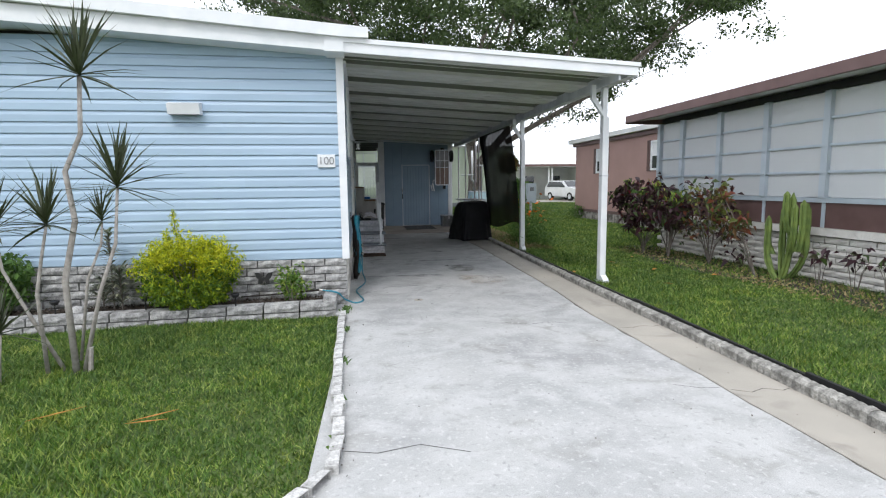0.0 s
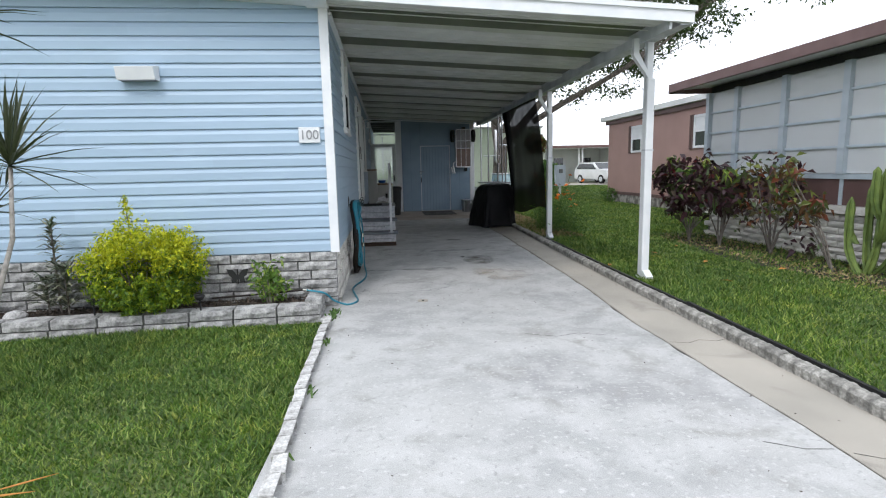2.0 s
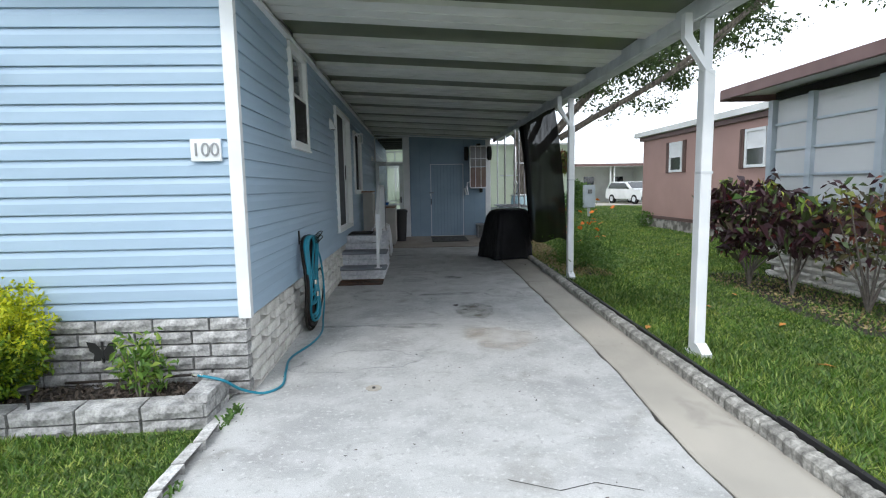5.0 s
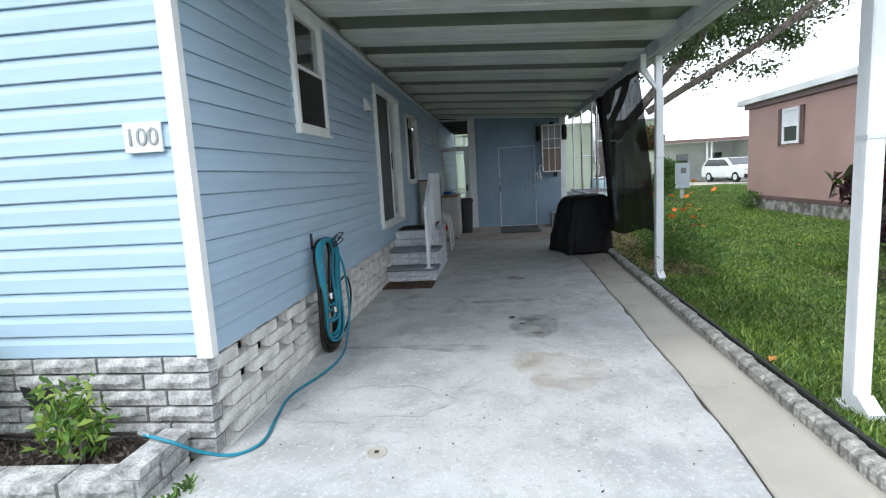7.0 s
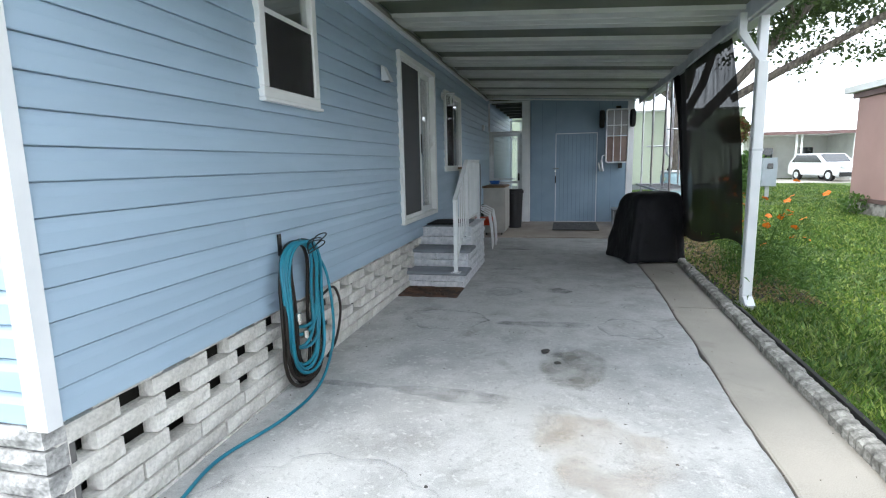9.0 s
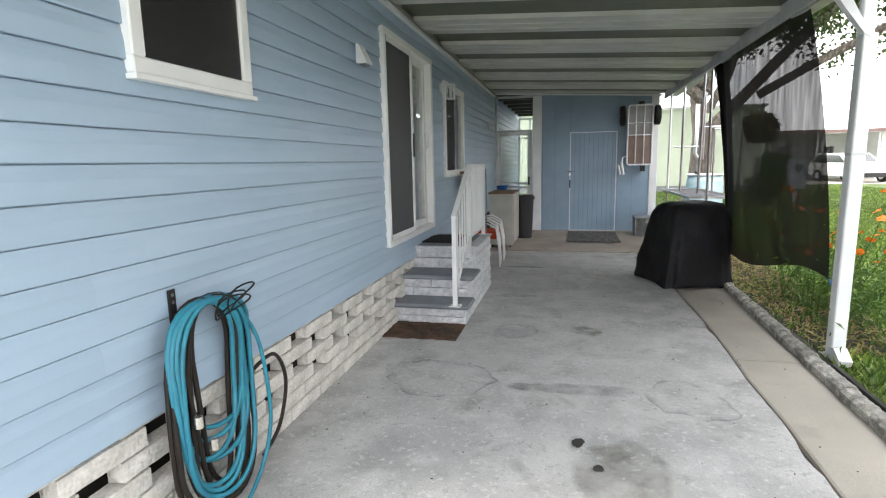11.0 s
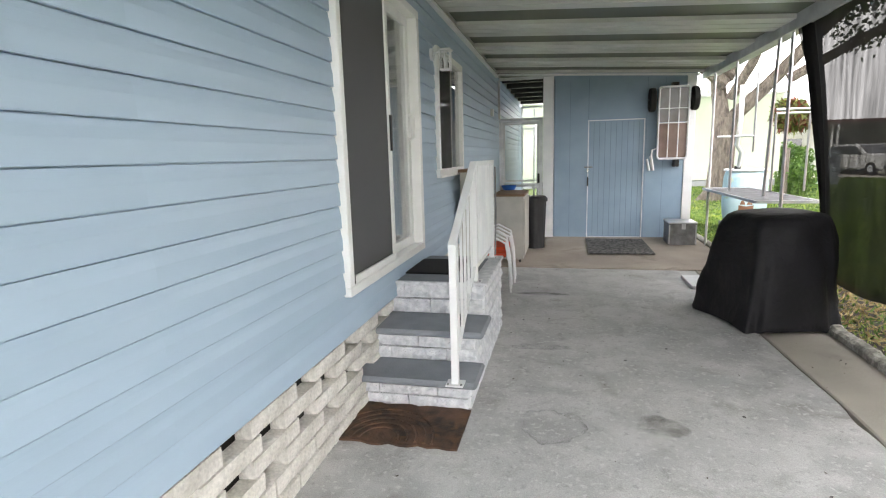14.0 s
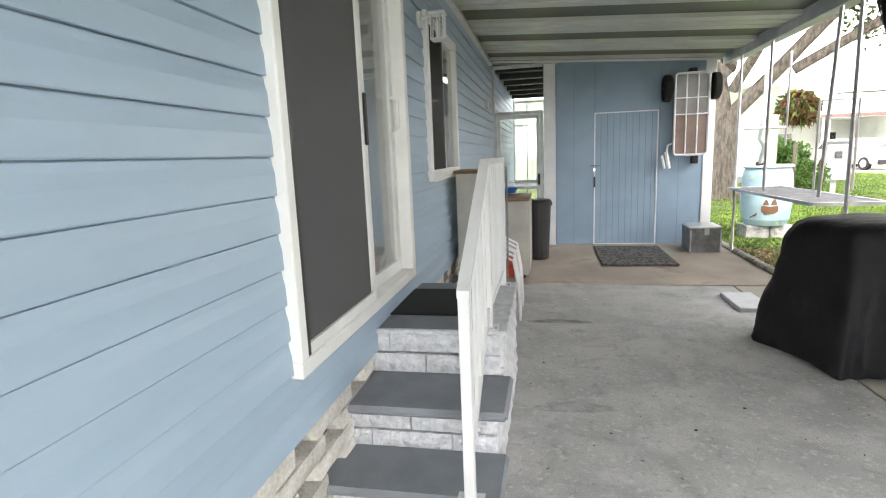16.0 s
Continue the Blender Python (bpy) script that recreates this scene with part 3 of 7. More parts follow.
# ---- house ----
Z_SIDE = 0.608
HX, HY, TOP = 0.05, 6.93, 3.10
SIDE_HOLES = [(8.54, 9.33, 1.99, 3.04), (11.40, 13.10, 0.85, 2.84), (13.78, 15.09, 1.46, 2.71)]
wall_front = bpart("wall_front", (-7.2, -0.02, HY + 0.03, HY + 0.12, 0.6, 3.28), SHEDBLUE)
structure(wall_front, "front wall of the house under pale blue lap siding")
bm = bmesh.new()
spans = sorted({6.96, 25.0, *[h[0] for h in SIDE_HOLES], *[h[1] for h in SIDE_HOLES]})
for a, b in zip(spans, spans[1:]):
    holes = [h for h in SIDE_HOLES if h[0] <= a and h[1] >= b]
    if holes:
        box(bm, -0.07, 0.012, a, b, 0.0, holes[0][2]), box(bm, -0.07, 0.012, a, b, holes[0][3], 3.16)
    else:
        box(bm, -0.07, 0.012, a, b, 0.0, 3.16)
for v in bm.verts:
    if v.co.z < 0.01:
        v.co.z = 0.605
wall_side = structure(part("wall_side", bm, SHEDBLUE), "long side wall of the house under pale blue siding")
structure(bpart("wall_inner", (-3.2, -3.1, 7.05, 25, 0.5, 3.1), INDOOR), "plain wall inside the house")
structure(bpart("wall_back", (-7.2, 0.03, 25.0, 25.1, 0.0, 3.2), SHEDBLUE), "back wall of the house")
structure(bpart("wall_west", (-7.2, -7.1, 7.1, 25, 0, 3.2), SHEDBLUE), "far side wall of the house")
structure(bpart("floor_inside", (-7.1, -0.08, 7.06, 25, 0.70, 0.80), INDOOR), "floor inside the house")
bm = bmesh.new()
prism(bm, [(-7.25, 3.12), (-3.6, 3.36), (0.02, 3.12), (0.02, 3.17), (-3.6, 3.41), (-7.25, 3.17)], "y", 6.95, 25.1)
structure(part("ceiling", bm, INDOOR), "ceiling inside the house")


def board_mesh(length, h, kind, axis):
    """One siding board of a given length: dutch lap with a cove, or a plain lap."""
    bm = bmesh.new()
    if kind == "dutch":
        ring = [(0.0, 0.0), (0.022, 0.0), (0.024, 0.004), (0.022, h * 0.60), (0.012, h * 0.80), (0.009, h - 0.008), (0.001, h - 0.006), (0.001, h)]
    else:
        ring = [(0.0, 0.0), (0.019, 0.0), (0.021, 0.004), (0.019, h * 0.55), (0.012, h * 0.80), (0.010, h - 0.006), (0.001, h - 0.005), (0.001, h)]
    if axis == "x":
        prism(bm, [(-a, b) for a, b in ring], "x", 0, length)
    else:
        prism(bm, ring, "y", 0, length)
    return mesh_of(bm, "siding_board", SIDING)


front_boards = {}
z, k = 0.613, 0
STEP = 0.1303
while z < 3.2:
    x_left = -7.2
    cuts = [x_left, -5.3 + 0.9 * (k % 3), -2.6 + 0.7 * ((k * 2) % 3), -0.03]
    top = min(0.163, 3.5 - z)
    for a, b in zip(cuts, cuts[1:]):
        key = round(b - a, 3)
        if key not in front_boards:
            front_boards[key] = board_mesh(b - a, STEP, "dutch", "x")
        part("siding_board", front_boards[key], None, wall_front, at=(a, HY + 0.03, z))
    z, k = z + STEP, k + 1
side_boards = {}
z, k = Z_SIDE, 0
STEP = 0.1303
while z < 3.08:
    y, cuts = 6.98, []
    nxt = 6.98 + 1.3 + 0.85 * (k * 2 % 4)
    while y < 25:
        e = min(nxt, 25)
        cuts.append((y, e))
        y, nxt = e, e + 3.66
    for a, b in cuts:
        segs = [(a, b)]
        for h0, h1, hz0, hz1 in SIDE_HOLES:
            if z + STEP * 0.5 > hz0 and z + STEP * 0.5 < hz1:
                segs = [p for s0, s1 in segs for p in ((s0, min(s1, h0)), (max(s0, h1), s1)) if p[1] - p[0] > 0.02]
        for s0, s1 in segs:
            key = round(s1 - s0, 3)
            if key not in side_boards:
                side_boards[key] = board_mesh(s1 - s0, STEP, "lap", "y")
            part("siding_board", side_boards[key], None, wall_side, at=(0.012, s0, z))
    z, k = z + STEP, k + 1
bm = bmesh.new()
prism(bm, [(-0.05, HY - 0.008), (0.042, HY - 0.008), (0.042, 6.985), (0.012, 6.985), (0.012, HY + 0.03), (-0.05, HY + 0.03)], "z", 0.60, 3.13)
structure(part("corner_trim", bm, WHITE), "white vinyl corner trim")
bm = bmesh.new()
box(bm, 0.013, 0.075, 7.0, 18.6, 3.045, 3.075)
structure(part("trim", bm, WHITE), "white trim where the carport roof meets the wall")

# roof edges
bm = bmesh.new()
prism(bm, [(-3.6, 3.33), (0.02, 3.10), (0.02, 3.26), (-3.6, 3.52)], "y", 6.62, 6.97)
prism(bm, [(-7.3, 3.08), (-3.6, 3.33), (-3.6, 3.52), (-7.3, 3.27)], "y", 6.62, 6.97)
structure(part("roof_fascia", bm, WHITE), "white metal fascia along the front of the roof")
bm = bmesh.new()
prism(bm, [(-3.6, 3.53), (0.02, 3.25), (0.35, 3.245), (0.35, 3.36), (-3.6, 3.66)], "y", 6.55, 25.2)
prism(bm, [(-7.4, 3.27), (-3.6, 3.53), (-3.6, 3.66), (-7.4, 3.40)], "y", 6.55, 25.2)
structure(part("roof", bm, WHITE), "white roof-over panels on the house")

bm = bmesh.new()
box(bm, -0.16, 0.06, 6.59, 6.925, 3.09, 3.37)
structure(part("roof_corner_cap", bm, WHITE), "white metal cap where the two roofs meet")

# carport roof
CX = 3.76


def roof_z(x):
    return 3.135 - 0.055 * x


bm = bmesh.new()
prism(bm, [(0.04, roof_z(0.04) + 0.07), (CX, roof_z(CX) + 0.07), (CX, roof_z(CX) + 0.11), (0.04, roof_z(0.04) + 0.11)], "y", 6.66, 18.85)
roof = structure(part("carport_roof", bm, ROOFWHITE), "ribbed carport roof of alternating dark and pale metal pans")
y = 6.42
k = 0
edges = [7.0 + 1.22 * i for i in range(-1, 10)]
for e in edges:
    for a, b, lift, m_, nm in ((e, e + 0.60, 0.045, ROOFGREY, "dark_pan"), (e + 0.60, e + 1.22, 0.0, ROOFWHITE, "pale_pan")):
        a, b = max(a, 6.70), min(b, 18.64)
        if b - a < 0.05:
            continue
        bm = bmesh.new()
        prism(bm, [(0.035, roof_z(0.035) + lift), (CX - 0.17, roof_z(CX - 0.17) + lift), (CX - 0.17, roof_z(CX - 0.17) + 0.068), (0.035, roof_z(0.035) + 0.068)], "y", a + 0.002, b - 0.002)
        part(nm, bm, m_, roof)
        if nm == "pale_pan":
            bm = bmesh.new()
            for f in (a + 0.2, a + 0.41):
                prism(bm, [(0.035, roof_z(0.035) - 0.008), (CX - 0.17, roof_z(CX - 0.17) - 0.008), (CX - 0.17, roof_z(CX - 0.17)), (0.035, roof_z(0.035))], "y", f, f + 0.012)
            part("rib", bm, ROOFWHITE, roof)
bm = bmesh.new()
prism(bm, [(-0.10, roof_z(0) - 0.035), (CX + 0.03, roof_z(CX) - 0.035), (CX + 0.03, roof_z(CX) + 0.075), (-0.04, roof_z(0) + 0.075)], "y", 6.62, 6.66)
prism(bm, [(-0.10, roof_z(0) + 0.075), (CX + 0.05, roof_z(CX) + 0.075), (CX + 0.05, roof_z(CX) + 0.125), (-0.04, roof_z(0) + 0.125)], "y", 6.60, 6.72)
structure(part("carport_fascia", bm, WHITE), "white metal fascia on the front edge of the carport")
bm = bmesh.new()
zc = roof_z(3.6)
box(bm, 3.54, 3.57, 6.66, 18.7, zc - 0.10, zc + 0.06)
box(bm, 3.66, 3.79, 6.66, 18.7, zc - 0.055, zc + 0.07)
structure(part("gutter_beam", bm, GREYWHITE), "white gutter beam along the outer edge of the carport")


def post(x, y, group):
    g = 0.075
    t = thing("carport_post", (x, y, g), "white square carport post with a downspout elbow at its foot", "post", group)
    h = zc - 0.055 - g
    bpart("pole", (-0.04, 0.04, -0.04, 0.04, 0.0, h), WHITE, t, bevel=0.006)
    bpart("downspout", (-0.052, 0.042, -0.095, -0.042, 0.09, h - 0.42), WHITE, t, bevel=0.008)
    bm = bmesh.new()
    prism(bm, [(-0.095, 0.09), (-0.042, 0.09), (-0.06, -0.0), (-0.20, -0.09 + 0.06), (-0.215, 0.03), (-0.11, 0.10)], "x", -0.05, 0.04)
    part("spout_elbow", bm, WHITE, t)
    bm = bmesh.new()
    prism(bm, [(-0.052, h - 0.42), (0.01, h - 0.42 - 0.04), (-0.17, h - 0.14), (-0.17, h + 0.02), (-0.235, h + 0.02), (-0.235, h - 0.17)], "y", -0.10, -0.035)
    part("gutter_elbow", bm, WHITE, t)
    bpart("foot_plate", (-0.07, 0.07, -0.06, 0.07, -0.012, 0.008), GREYWHITE, t)
    bpart("strap", (-0.056, 0.046, -0.10, 0.0, h * 0.55, h * 0.55 + 0.02), GREYWHITE, t)


for y in (7.42, 11.31):
    post(3.715, y, "posts along the carport")

# windows and doors on the side wall
def side_window(name, y0, y1, z0, z1, label, halves):
    t = structure(thing(name, (0.03, y0, z0), label, ""), label)
    w, h = y1 - y0, z1 - z0
    fr = 0.07
    for dims in ((-0.06, 0.035, 0, w, 0, fr), (-0.06, 0.035, 0, w, h - fr, h), (-0.06, 0.035, 0, fr, fr, h - fr), (-0.06, 0.035, w - fr, w, fr, h - fr)):
        bpart("window_frame", dims, VINYL, t, bevel=0.006)
    bpart("window_sill", (0.0, 0.05, -0.01, w + 0.01, -0.02, 0.0), VINYL, t)
    if halves == "hung":
        bpart("meeting_rail", (-0.03, 0.015, fr, w - fr, h * 0.5, h * 0.5 + 0.035), VINYL, t)
        panes = ((fr, w - fr, fr, h * 0.5), (fr, w - fr, h * 0.5 + 0.035, h - fr))
    else:
        bpart("meeting_rail", (-0.03, 0.015, w * 0.5, w * 0.5 + 0.035, fr, h - fr), VINYL, t)
        panes = ((fr, w * 0.5, fr, h - fr), (w * 0.5 + 0.035, w - fr, fr, h - fr))
    for i, (a, b, c, d) in enumerate(panes):
        bpart("pane", (-0.012 if i else 0.004, -0.007 if i else 0.009, a, b, c, d), GLASS, t)
    bpart("pane_screen", (0.016, 0.018, panes[0][0], panes[0][1], panes[0][2], panes[0][3]), SCREENDARK, t)
    return t


side_window("window_1", *SIDE_HOLES[0], "white vinyl single-hung window with a dark insect screen", "hung")
side_window("window_2", *SIDE_HOLES[2], "white vinyl sliding window with dark panes", "slide")

y0, y1, z0, z1 = SIDE_HOLES[1]
t = structure(thing("door_1", (0.03, y0, z0), "white sliding patio door, screen over its near half"), "white sliding patio door with a dark insect screen over one half")
w, h = y1 - y0, z1 - z0
for dims in ((-0.11, 0.04, 0, w, 0, 0.06), (-0.11, 0.04, 0, w, h - 0.06, h), (-0.11, 0.04, 0, 0.06, 0.06, h - 0.06), (-0.11, 0.04, w - 0.07, w, 0.06, h - 0.06)):
    bpart("door_frame", dims, VINYL, t, bevel=0.006)
for x0, a, b, nm in ((0.012, 0.06, w * 0.53, "screen_frame"), (-0.055, w * 0.50, w - 0.07, "panel_frame")):
    f = 0.045 if nm == "screen_frame" else 0.075
    for dims in ((x0 - 0.02, x0 + 0.014, a, a + f, 0.06, h - 0.06), (x0 - 0.02, x0 + 0.014, b - f, b, 0.06, h - 0.06), (x0 - 0.02, x0 + 0.014, a + f, b - f, 0.06, 0.06 + f), (x0 - 0.02, x0 + 0.014, a + f, b - f, h - 0.06 - f, h - 0.06)):
        bpart(nm, dims, VINYL if nm == "panel_frame" else DARKMETAL if dims[2] == a else VINYL, t)
    if nm == "screen_frame":
        bpart("insect_screen", (x0 - 0.003, x0, a + f, b - f, 0.06 + f, h - 0.06 - f), SCREEN, t)
        bpart("pane", (-0.07, -0.064, a, b, 0.1, h - 0.1), GLASS, t)
    else:
        bpart("pane", (x0 - 0.006, x0, a + f, b - f, 0.06 + f, h - 0.06 - f), GLASS, t)
bm = bmesh.new()
for i in range(11):
    yy = 0.12 + i * 0.078
    box(bm, -0.16, -0.155, yy, yy + 0.07, 0.08, h - 0.08)
tagged(part("vertical_blinds", bm, BLIND, t), "pale blinds behind the glass")
bm = bmesh.new()
box(bm, -0.15, -0.145, w * 0.52, w - 0.08, 0.08, h - 0.08)
part("vertical_blinds", bm, BLIND, t)
bm = bmesh.new()
tube(bm, [(-0.04, w - 0.12, 0.95), (0.0, w - 0.12, 0.97), (0.0, w - 0.12, 1.13), (-0.04, w - 0.12, 1.15)], 0.012, 8)
part("door_handle", bm, VINYL, t, smooth=True)
bpart("latch", (0.026, 0.04, w * 0.53 - 0.04, w * 0.53 - 0.01, 0.85, 1.1), BLACK, t, bevel=0.003)

# ---- shed and screened passage at the end ----
SY = 18.7
bm = bmesh.new()
dx0, dx1, dz1 = 1.68, 2.65, 2.23
g = 0.10
box(bm, 1.08, dx0, SY, SY + 0.08, 0.05, 3.06), box(bm, dx1, 3.32, SY, SY + 0.08, 0.05, 2.98), box(bm, dx0, dx1, SY, SY + 0.08, dz1, 3.03)
box(bm, 3.26, 3.30, SY + 0.08, 23, 0.05, 2.96), box(bm, 1.02, 1.06, SY + 0.08, 23, 0.05, 3.0), box(bm, 1.02, 3.30, 23, 23.08, 0.05, 3.0), box(bm, 1.0, 3.3, SY, 23, 2.99, 3.02)
shed_wall = structure(part("shed_wall", bm, SHEDBLUE), "blue painted shed wall at the end of the carport")
bm = bmesh.new()
for x in (1.09, 1.36, dx1 + 0.02, 2.96):
    box(bm, x, x + 0.005, SY - 0.002, SY, 0.12, 2.95)
box(bm, dx0, dx0 + 0.008, SY - 0.004, SY, dz1 + 0.02, 2.95)
part("panel_joint", bm, DARKSEAM, shed_wall)
t = structure(thing("door_2", (dx0, SY, g), ""), "blue grooved shed door with thin white edging and a padlocked hasp")
bpart("door_panel", (0.015, dx1 - dx0 - 0.015, 0.012, 0.05, 0.02, dz1 - g - 0.015), SHEDBLUE, t)
# Grooves are thin raised strips; their shade is put in by the darker blue.
bm = bmesh.new()
for i in range(9):
    x = 0.1 + i * 0.097
    box(bm, x, x + 0.007, 0.0095, 0.0125, 0.03, dz1 - g - 0.03)
part("groove", bm, DARKSEAM, t)
for dims in ((0, 0.016, -0.008, 0.05, 0, dz1 - g), (dx1 - dx0 - 0.016, dx1 - dx0, -0.008, 0.05, 0, dz1 - g), (0.016, dx1 - dx0 - 0.016, -0.008, 0.05, dz1 - g - 0.016, dz1 - g), (0.016, dx1 - dx0 - 0.016, -0.008, 0.05, 0, 0.018)):
    bpart("door_edging", dims, WHITE, t)
bpart("hasp", (-0.06, 0.09, -0.016, -0.009, 1.285, 1.31), GALV, t, bevel=0.003)
bpart("padlock", (-0.015, 0.018, -0.04, -0.018, 1.21, 1.26), CHROME, t, bevel=0.006)
bpart("pull_handle", (-0.005, 0.02, -0.05, -0.009, 0.95, 1.12), DARKMETAL, t, bevel=0.004)
structure(bpart("trim_post", (0.88, 1.07, SY - 0.05, SY + 0.1, 0.08, 3.075), WHITE, bevel=0.006), "white boxed post beside the shed")
structure(bpart("trim_cap", (0.86, 1.12, SY - 0.07, SY - 0.052, 3.02, 3.06), GREYWHITE), "small white cap board on the post")
structure(bpart("corner_trim", (3.31, 3.46, SY - 0.02, SY + 0.12, 0.08, 2.945), WHITE, bevel=0.004), "white corner board of the shed")
structure(bpart("baseboard", (1.08, 3.30, SY - 0.02, SY - 0.001, 0.08, 0.105), WHITE), "thin white strip along the foot of the shed wall")
bm = bmesh.new()
prism(bm, [(0.07, roof_z(0.07) - 0.045), (3.48, roof_z(3.48) - 0.045), (3.48, roof_z(3.48) - 0.012), (0.07, roof_z(0.07) - 0.012)], "y", SY - 0.09, SY - 0.055)
structure(part("trim_header", bm, WHITE), "white header strip over the shed front")

t = structure(thing("door_3", (0.07, SY, 0.1), ""), "weathered aluminium screen door into the back passage")
W = 0.80
for dims in ((0, 0.05, 0, 0.05, 0, 2.22), (W - 0.05, W, 0, 0.05, 0, 2.22), (0.05, W - 0.05, 0, 0.05, 2.17, 2.22), (0.05, W - 0.05, 0, 0.05, 0, 0.15)):
    bpart("door_frame", dims, GREYWHITE, t)
for dims in ((0.055, 0.105, 0.01, 0.04, 0.15, 2.165), (W - 0.105, W - 0.055, 0.01, 0.04, 0.15, 2.165), (0.105, W - 0.105, 0.01, 0.04, 2.10, 2.165), (0.105, W - 0.105, 0.01, 0.04, 0.95, 1.0), (0.105, W - 0.105, 0.01, 0.04, 1.05, 1.08)):
    bpart("door_rail", dims, GREYWHITE, t)
bpart("pane", (0.105, W - 0.105, 0.02, 0.024, 1.08, 2.10), GLASS, t)
bpart("door_handle", (W - 0.09, W - 0.05, -0.05, 0.01, 1.02, 1.2), BLACK, t, bevel=0.004)
bpart("transom_frame", (0, W, 0.0, 0.05, 2.90, 2.95), GREYWHITE, t)
bpart("jamb", (-0.02, 0.02, 0.0, 0.05, 2.22, 2.9), GREYWHITE, t)
structure(bpart("passage_ceiling", (0.04, 1.02, SY + 0.1, 24.2, roof_z(0.5) + 0.03, roof_z(0.5) + 0.07), ROOFGREY), "dark ribbed ceiling of the back passage")
bm = bmesh.new()
for i in range(6):
    box(bm, 0.06, 1.0, SY + 0.6 + i * 0.9, SY + 0.68 + i * 0.9, roof_z(0.5) - 0.07, roof_z(0.5) + 0.029)
structure(part("passage_beam", bm, DARKMETAL), "dark beams across the back passage")
structure(bpart("passage_floor", (0.0, 1.02, SY + 0.06, 24.2, 0.0, 0.1), BACKSLAB), "concrete floor of the back passage")
bm = bmesh.new()
for x in (0.06, 0.40, 0.97):
    box(bm, x, x + 0.04, 24.1, 24.15, 0.1, 3.0)
for z in (0.12, 0.9, 2.35, 2.95):
    box(bm, 0.10, 0.97, 24.1, 24.15, z, z + 0.04)
structure(part("porch_frame", bm, GREYWHITE), "white frame at the back end of the passage")
bm = bmesh.new()
for x in (0.55, 0.69, 0.83):
    box(bm, x, x + 0.012, 24.06, 24.08, 0.94, 2.35)
for i in range(5):
    box(bm, 0.44, 0.97, 24.085, 24.095, 1.1 + i * 0.26, 1.112 + i * 0.26)
structure(part("window_grid", bm, FARGREY), "white grid of a window in the passage")

bm = bmesh.new()
prism(bm, [(1.0, 2.97), (3.46, 2.90), (3.46, roof_z(3.46) + 0.065), (1.0, roof_z(1.0) + 0.065)], "y", SY - 0.004, SY - 0.0005)
structure(part("shed_gable", bm, SHEDBLUE), "blue board between the shed and the carport roof")

# ---- back things: distant buildings ----
def simple_house(name, x0, x1, y0, y1, h, wall_m, roof_m, label, rise=0.0, over=0.3, windows=()):
    t = thing(name, (x0, y0, -0.02), label, "house")
    W, D = x1 - x0, y1 - y0
    bpart("wall", (0, W, 0, D, 0, h), wall_m, t)
    bm = bmesh.new()
    prism(bm, [(-over, h), (W + over, h), (W + over, h + 0.16), (W / 2, h + 0.16 + rise), (-over, h + 0.16)], "y", -over, D + over)
    part("roof", bm, roof_m, t)
    for face, a, b, c, d in windows:
        win = part("window", bmesh.new(), FARWHITE, t)
        if face == "front":
            bpart("window_frame", (a, b, -0.05, -0.005, c, d), FARWHITE, win)
            bpart("pane", (a + 0.07, b - 0.07, -0.06, -0.052, c + 0.07, (c + d) / 2 - 0.02), CARGLASS, win)
            bpart("pane", (a + 0.07, b - 0.07, -0.06, -0.052, (c + d) / 2 + 0.02, d - 0.07), CARGLASS, win)
        else:
            bpart("window_frame", (-0.05, -0.005, a, b, c, d), FARWHITE, win)
            bpart("pane", (-0.06, -0.052, a + 0.07, b - 0.07, c + 0.07, (c + d) / 2 - 0.02), CARGLASS, win)
            bpart("pane", (-0.06, -0.052, a + 0.07, b - 0.07, (c + d) / 2 + 0.02, d - 0.07), CARGLASS, win)
    return t


# pink neighbouring home
PX = 9.4
t = simple_house("pink_house", PX, 17.0, 11.5, 21.8, 3.2, PINK, FARWHITE, "dusty pink mobile home with brown shutters and a white roof edge", 0.35, 0.25)
bpart("base_trim", (-0.06, -0.002, -0.05, 10.35, 0.40, 0.50), BROWN, t)
bpart("eave_trim", (-0.10, -0.002, -0.05, 10.40, 3.06, 3.19), BROWN, t)
bpart("stone_skirt", (-0.05, -0.001, -0.05, 10.3, 0.0, 0.39), PINKSKIRT, t, "weathered grey split-stone skirting")
for yc in (19.35, 15.42, 12.6):
    win = part("window", bmesh.new(), FARWHITE, t)
    a = yc - 11.5
    for dims in ((-0.05, -0.004, a - 0.4, a + 0.4, 1.92, 1.99), (-0.05, -0.004, a - 0.4, a + 0.4, 2.78, 2.85), (-0.05, -0.004, a - 0.4, a - 0.33, 1.99, 2.78), (-0.05, -0.004, a + 0.33, a + 0.4, 1.99, 2.78), (-0.05, -0.004, a - 0.33, a + 0.33, 2.37, 2.41)):
        bpart("window_frame", dims, WHITE, win)
    bpart("pane", (-0.02, -0.003, a - 0.33, a + 0.33, 1.99, 2.37), CARGLASS, win)
    bpart("pane", (-0.022, -0.003, a - 0.33, a + 0.33, 2.41, 2.78), BLIND, win)
    for s in (-1, 1):
        c = a + s * 0.53
        for o in (-0.085, 0.01):
            bpart("shutter", (-0.045, -0.003, c + o, c + o + 0.075, 1.9, 2.87), SHUTTER, t)

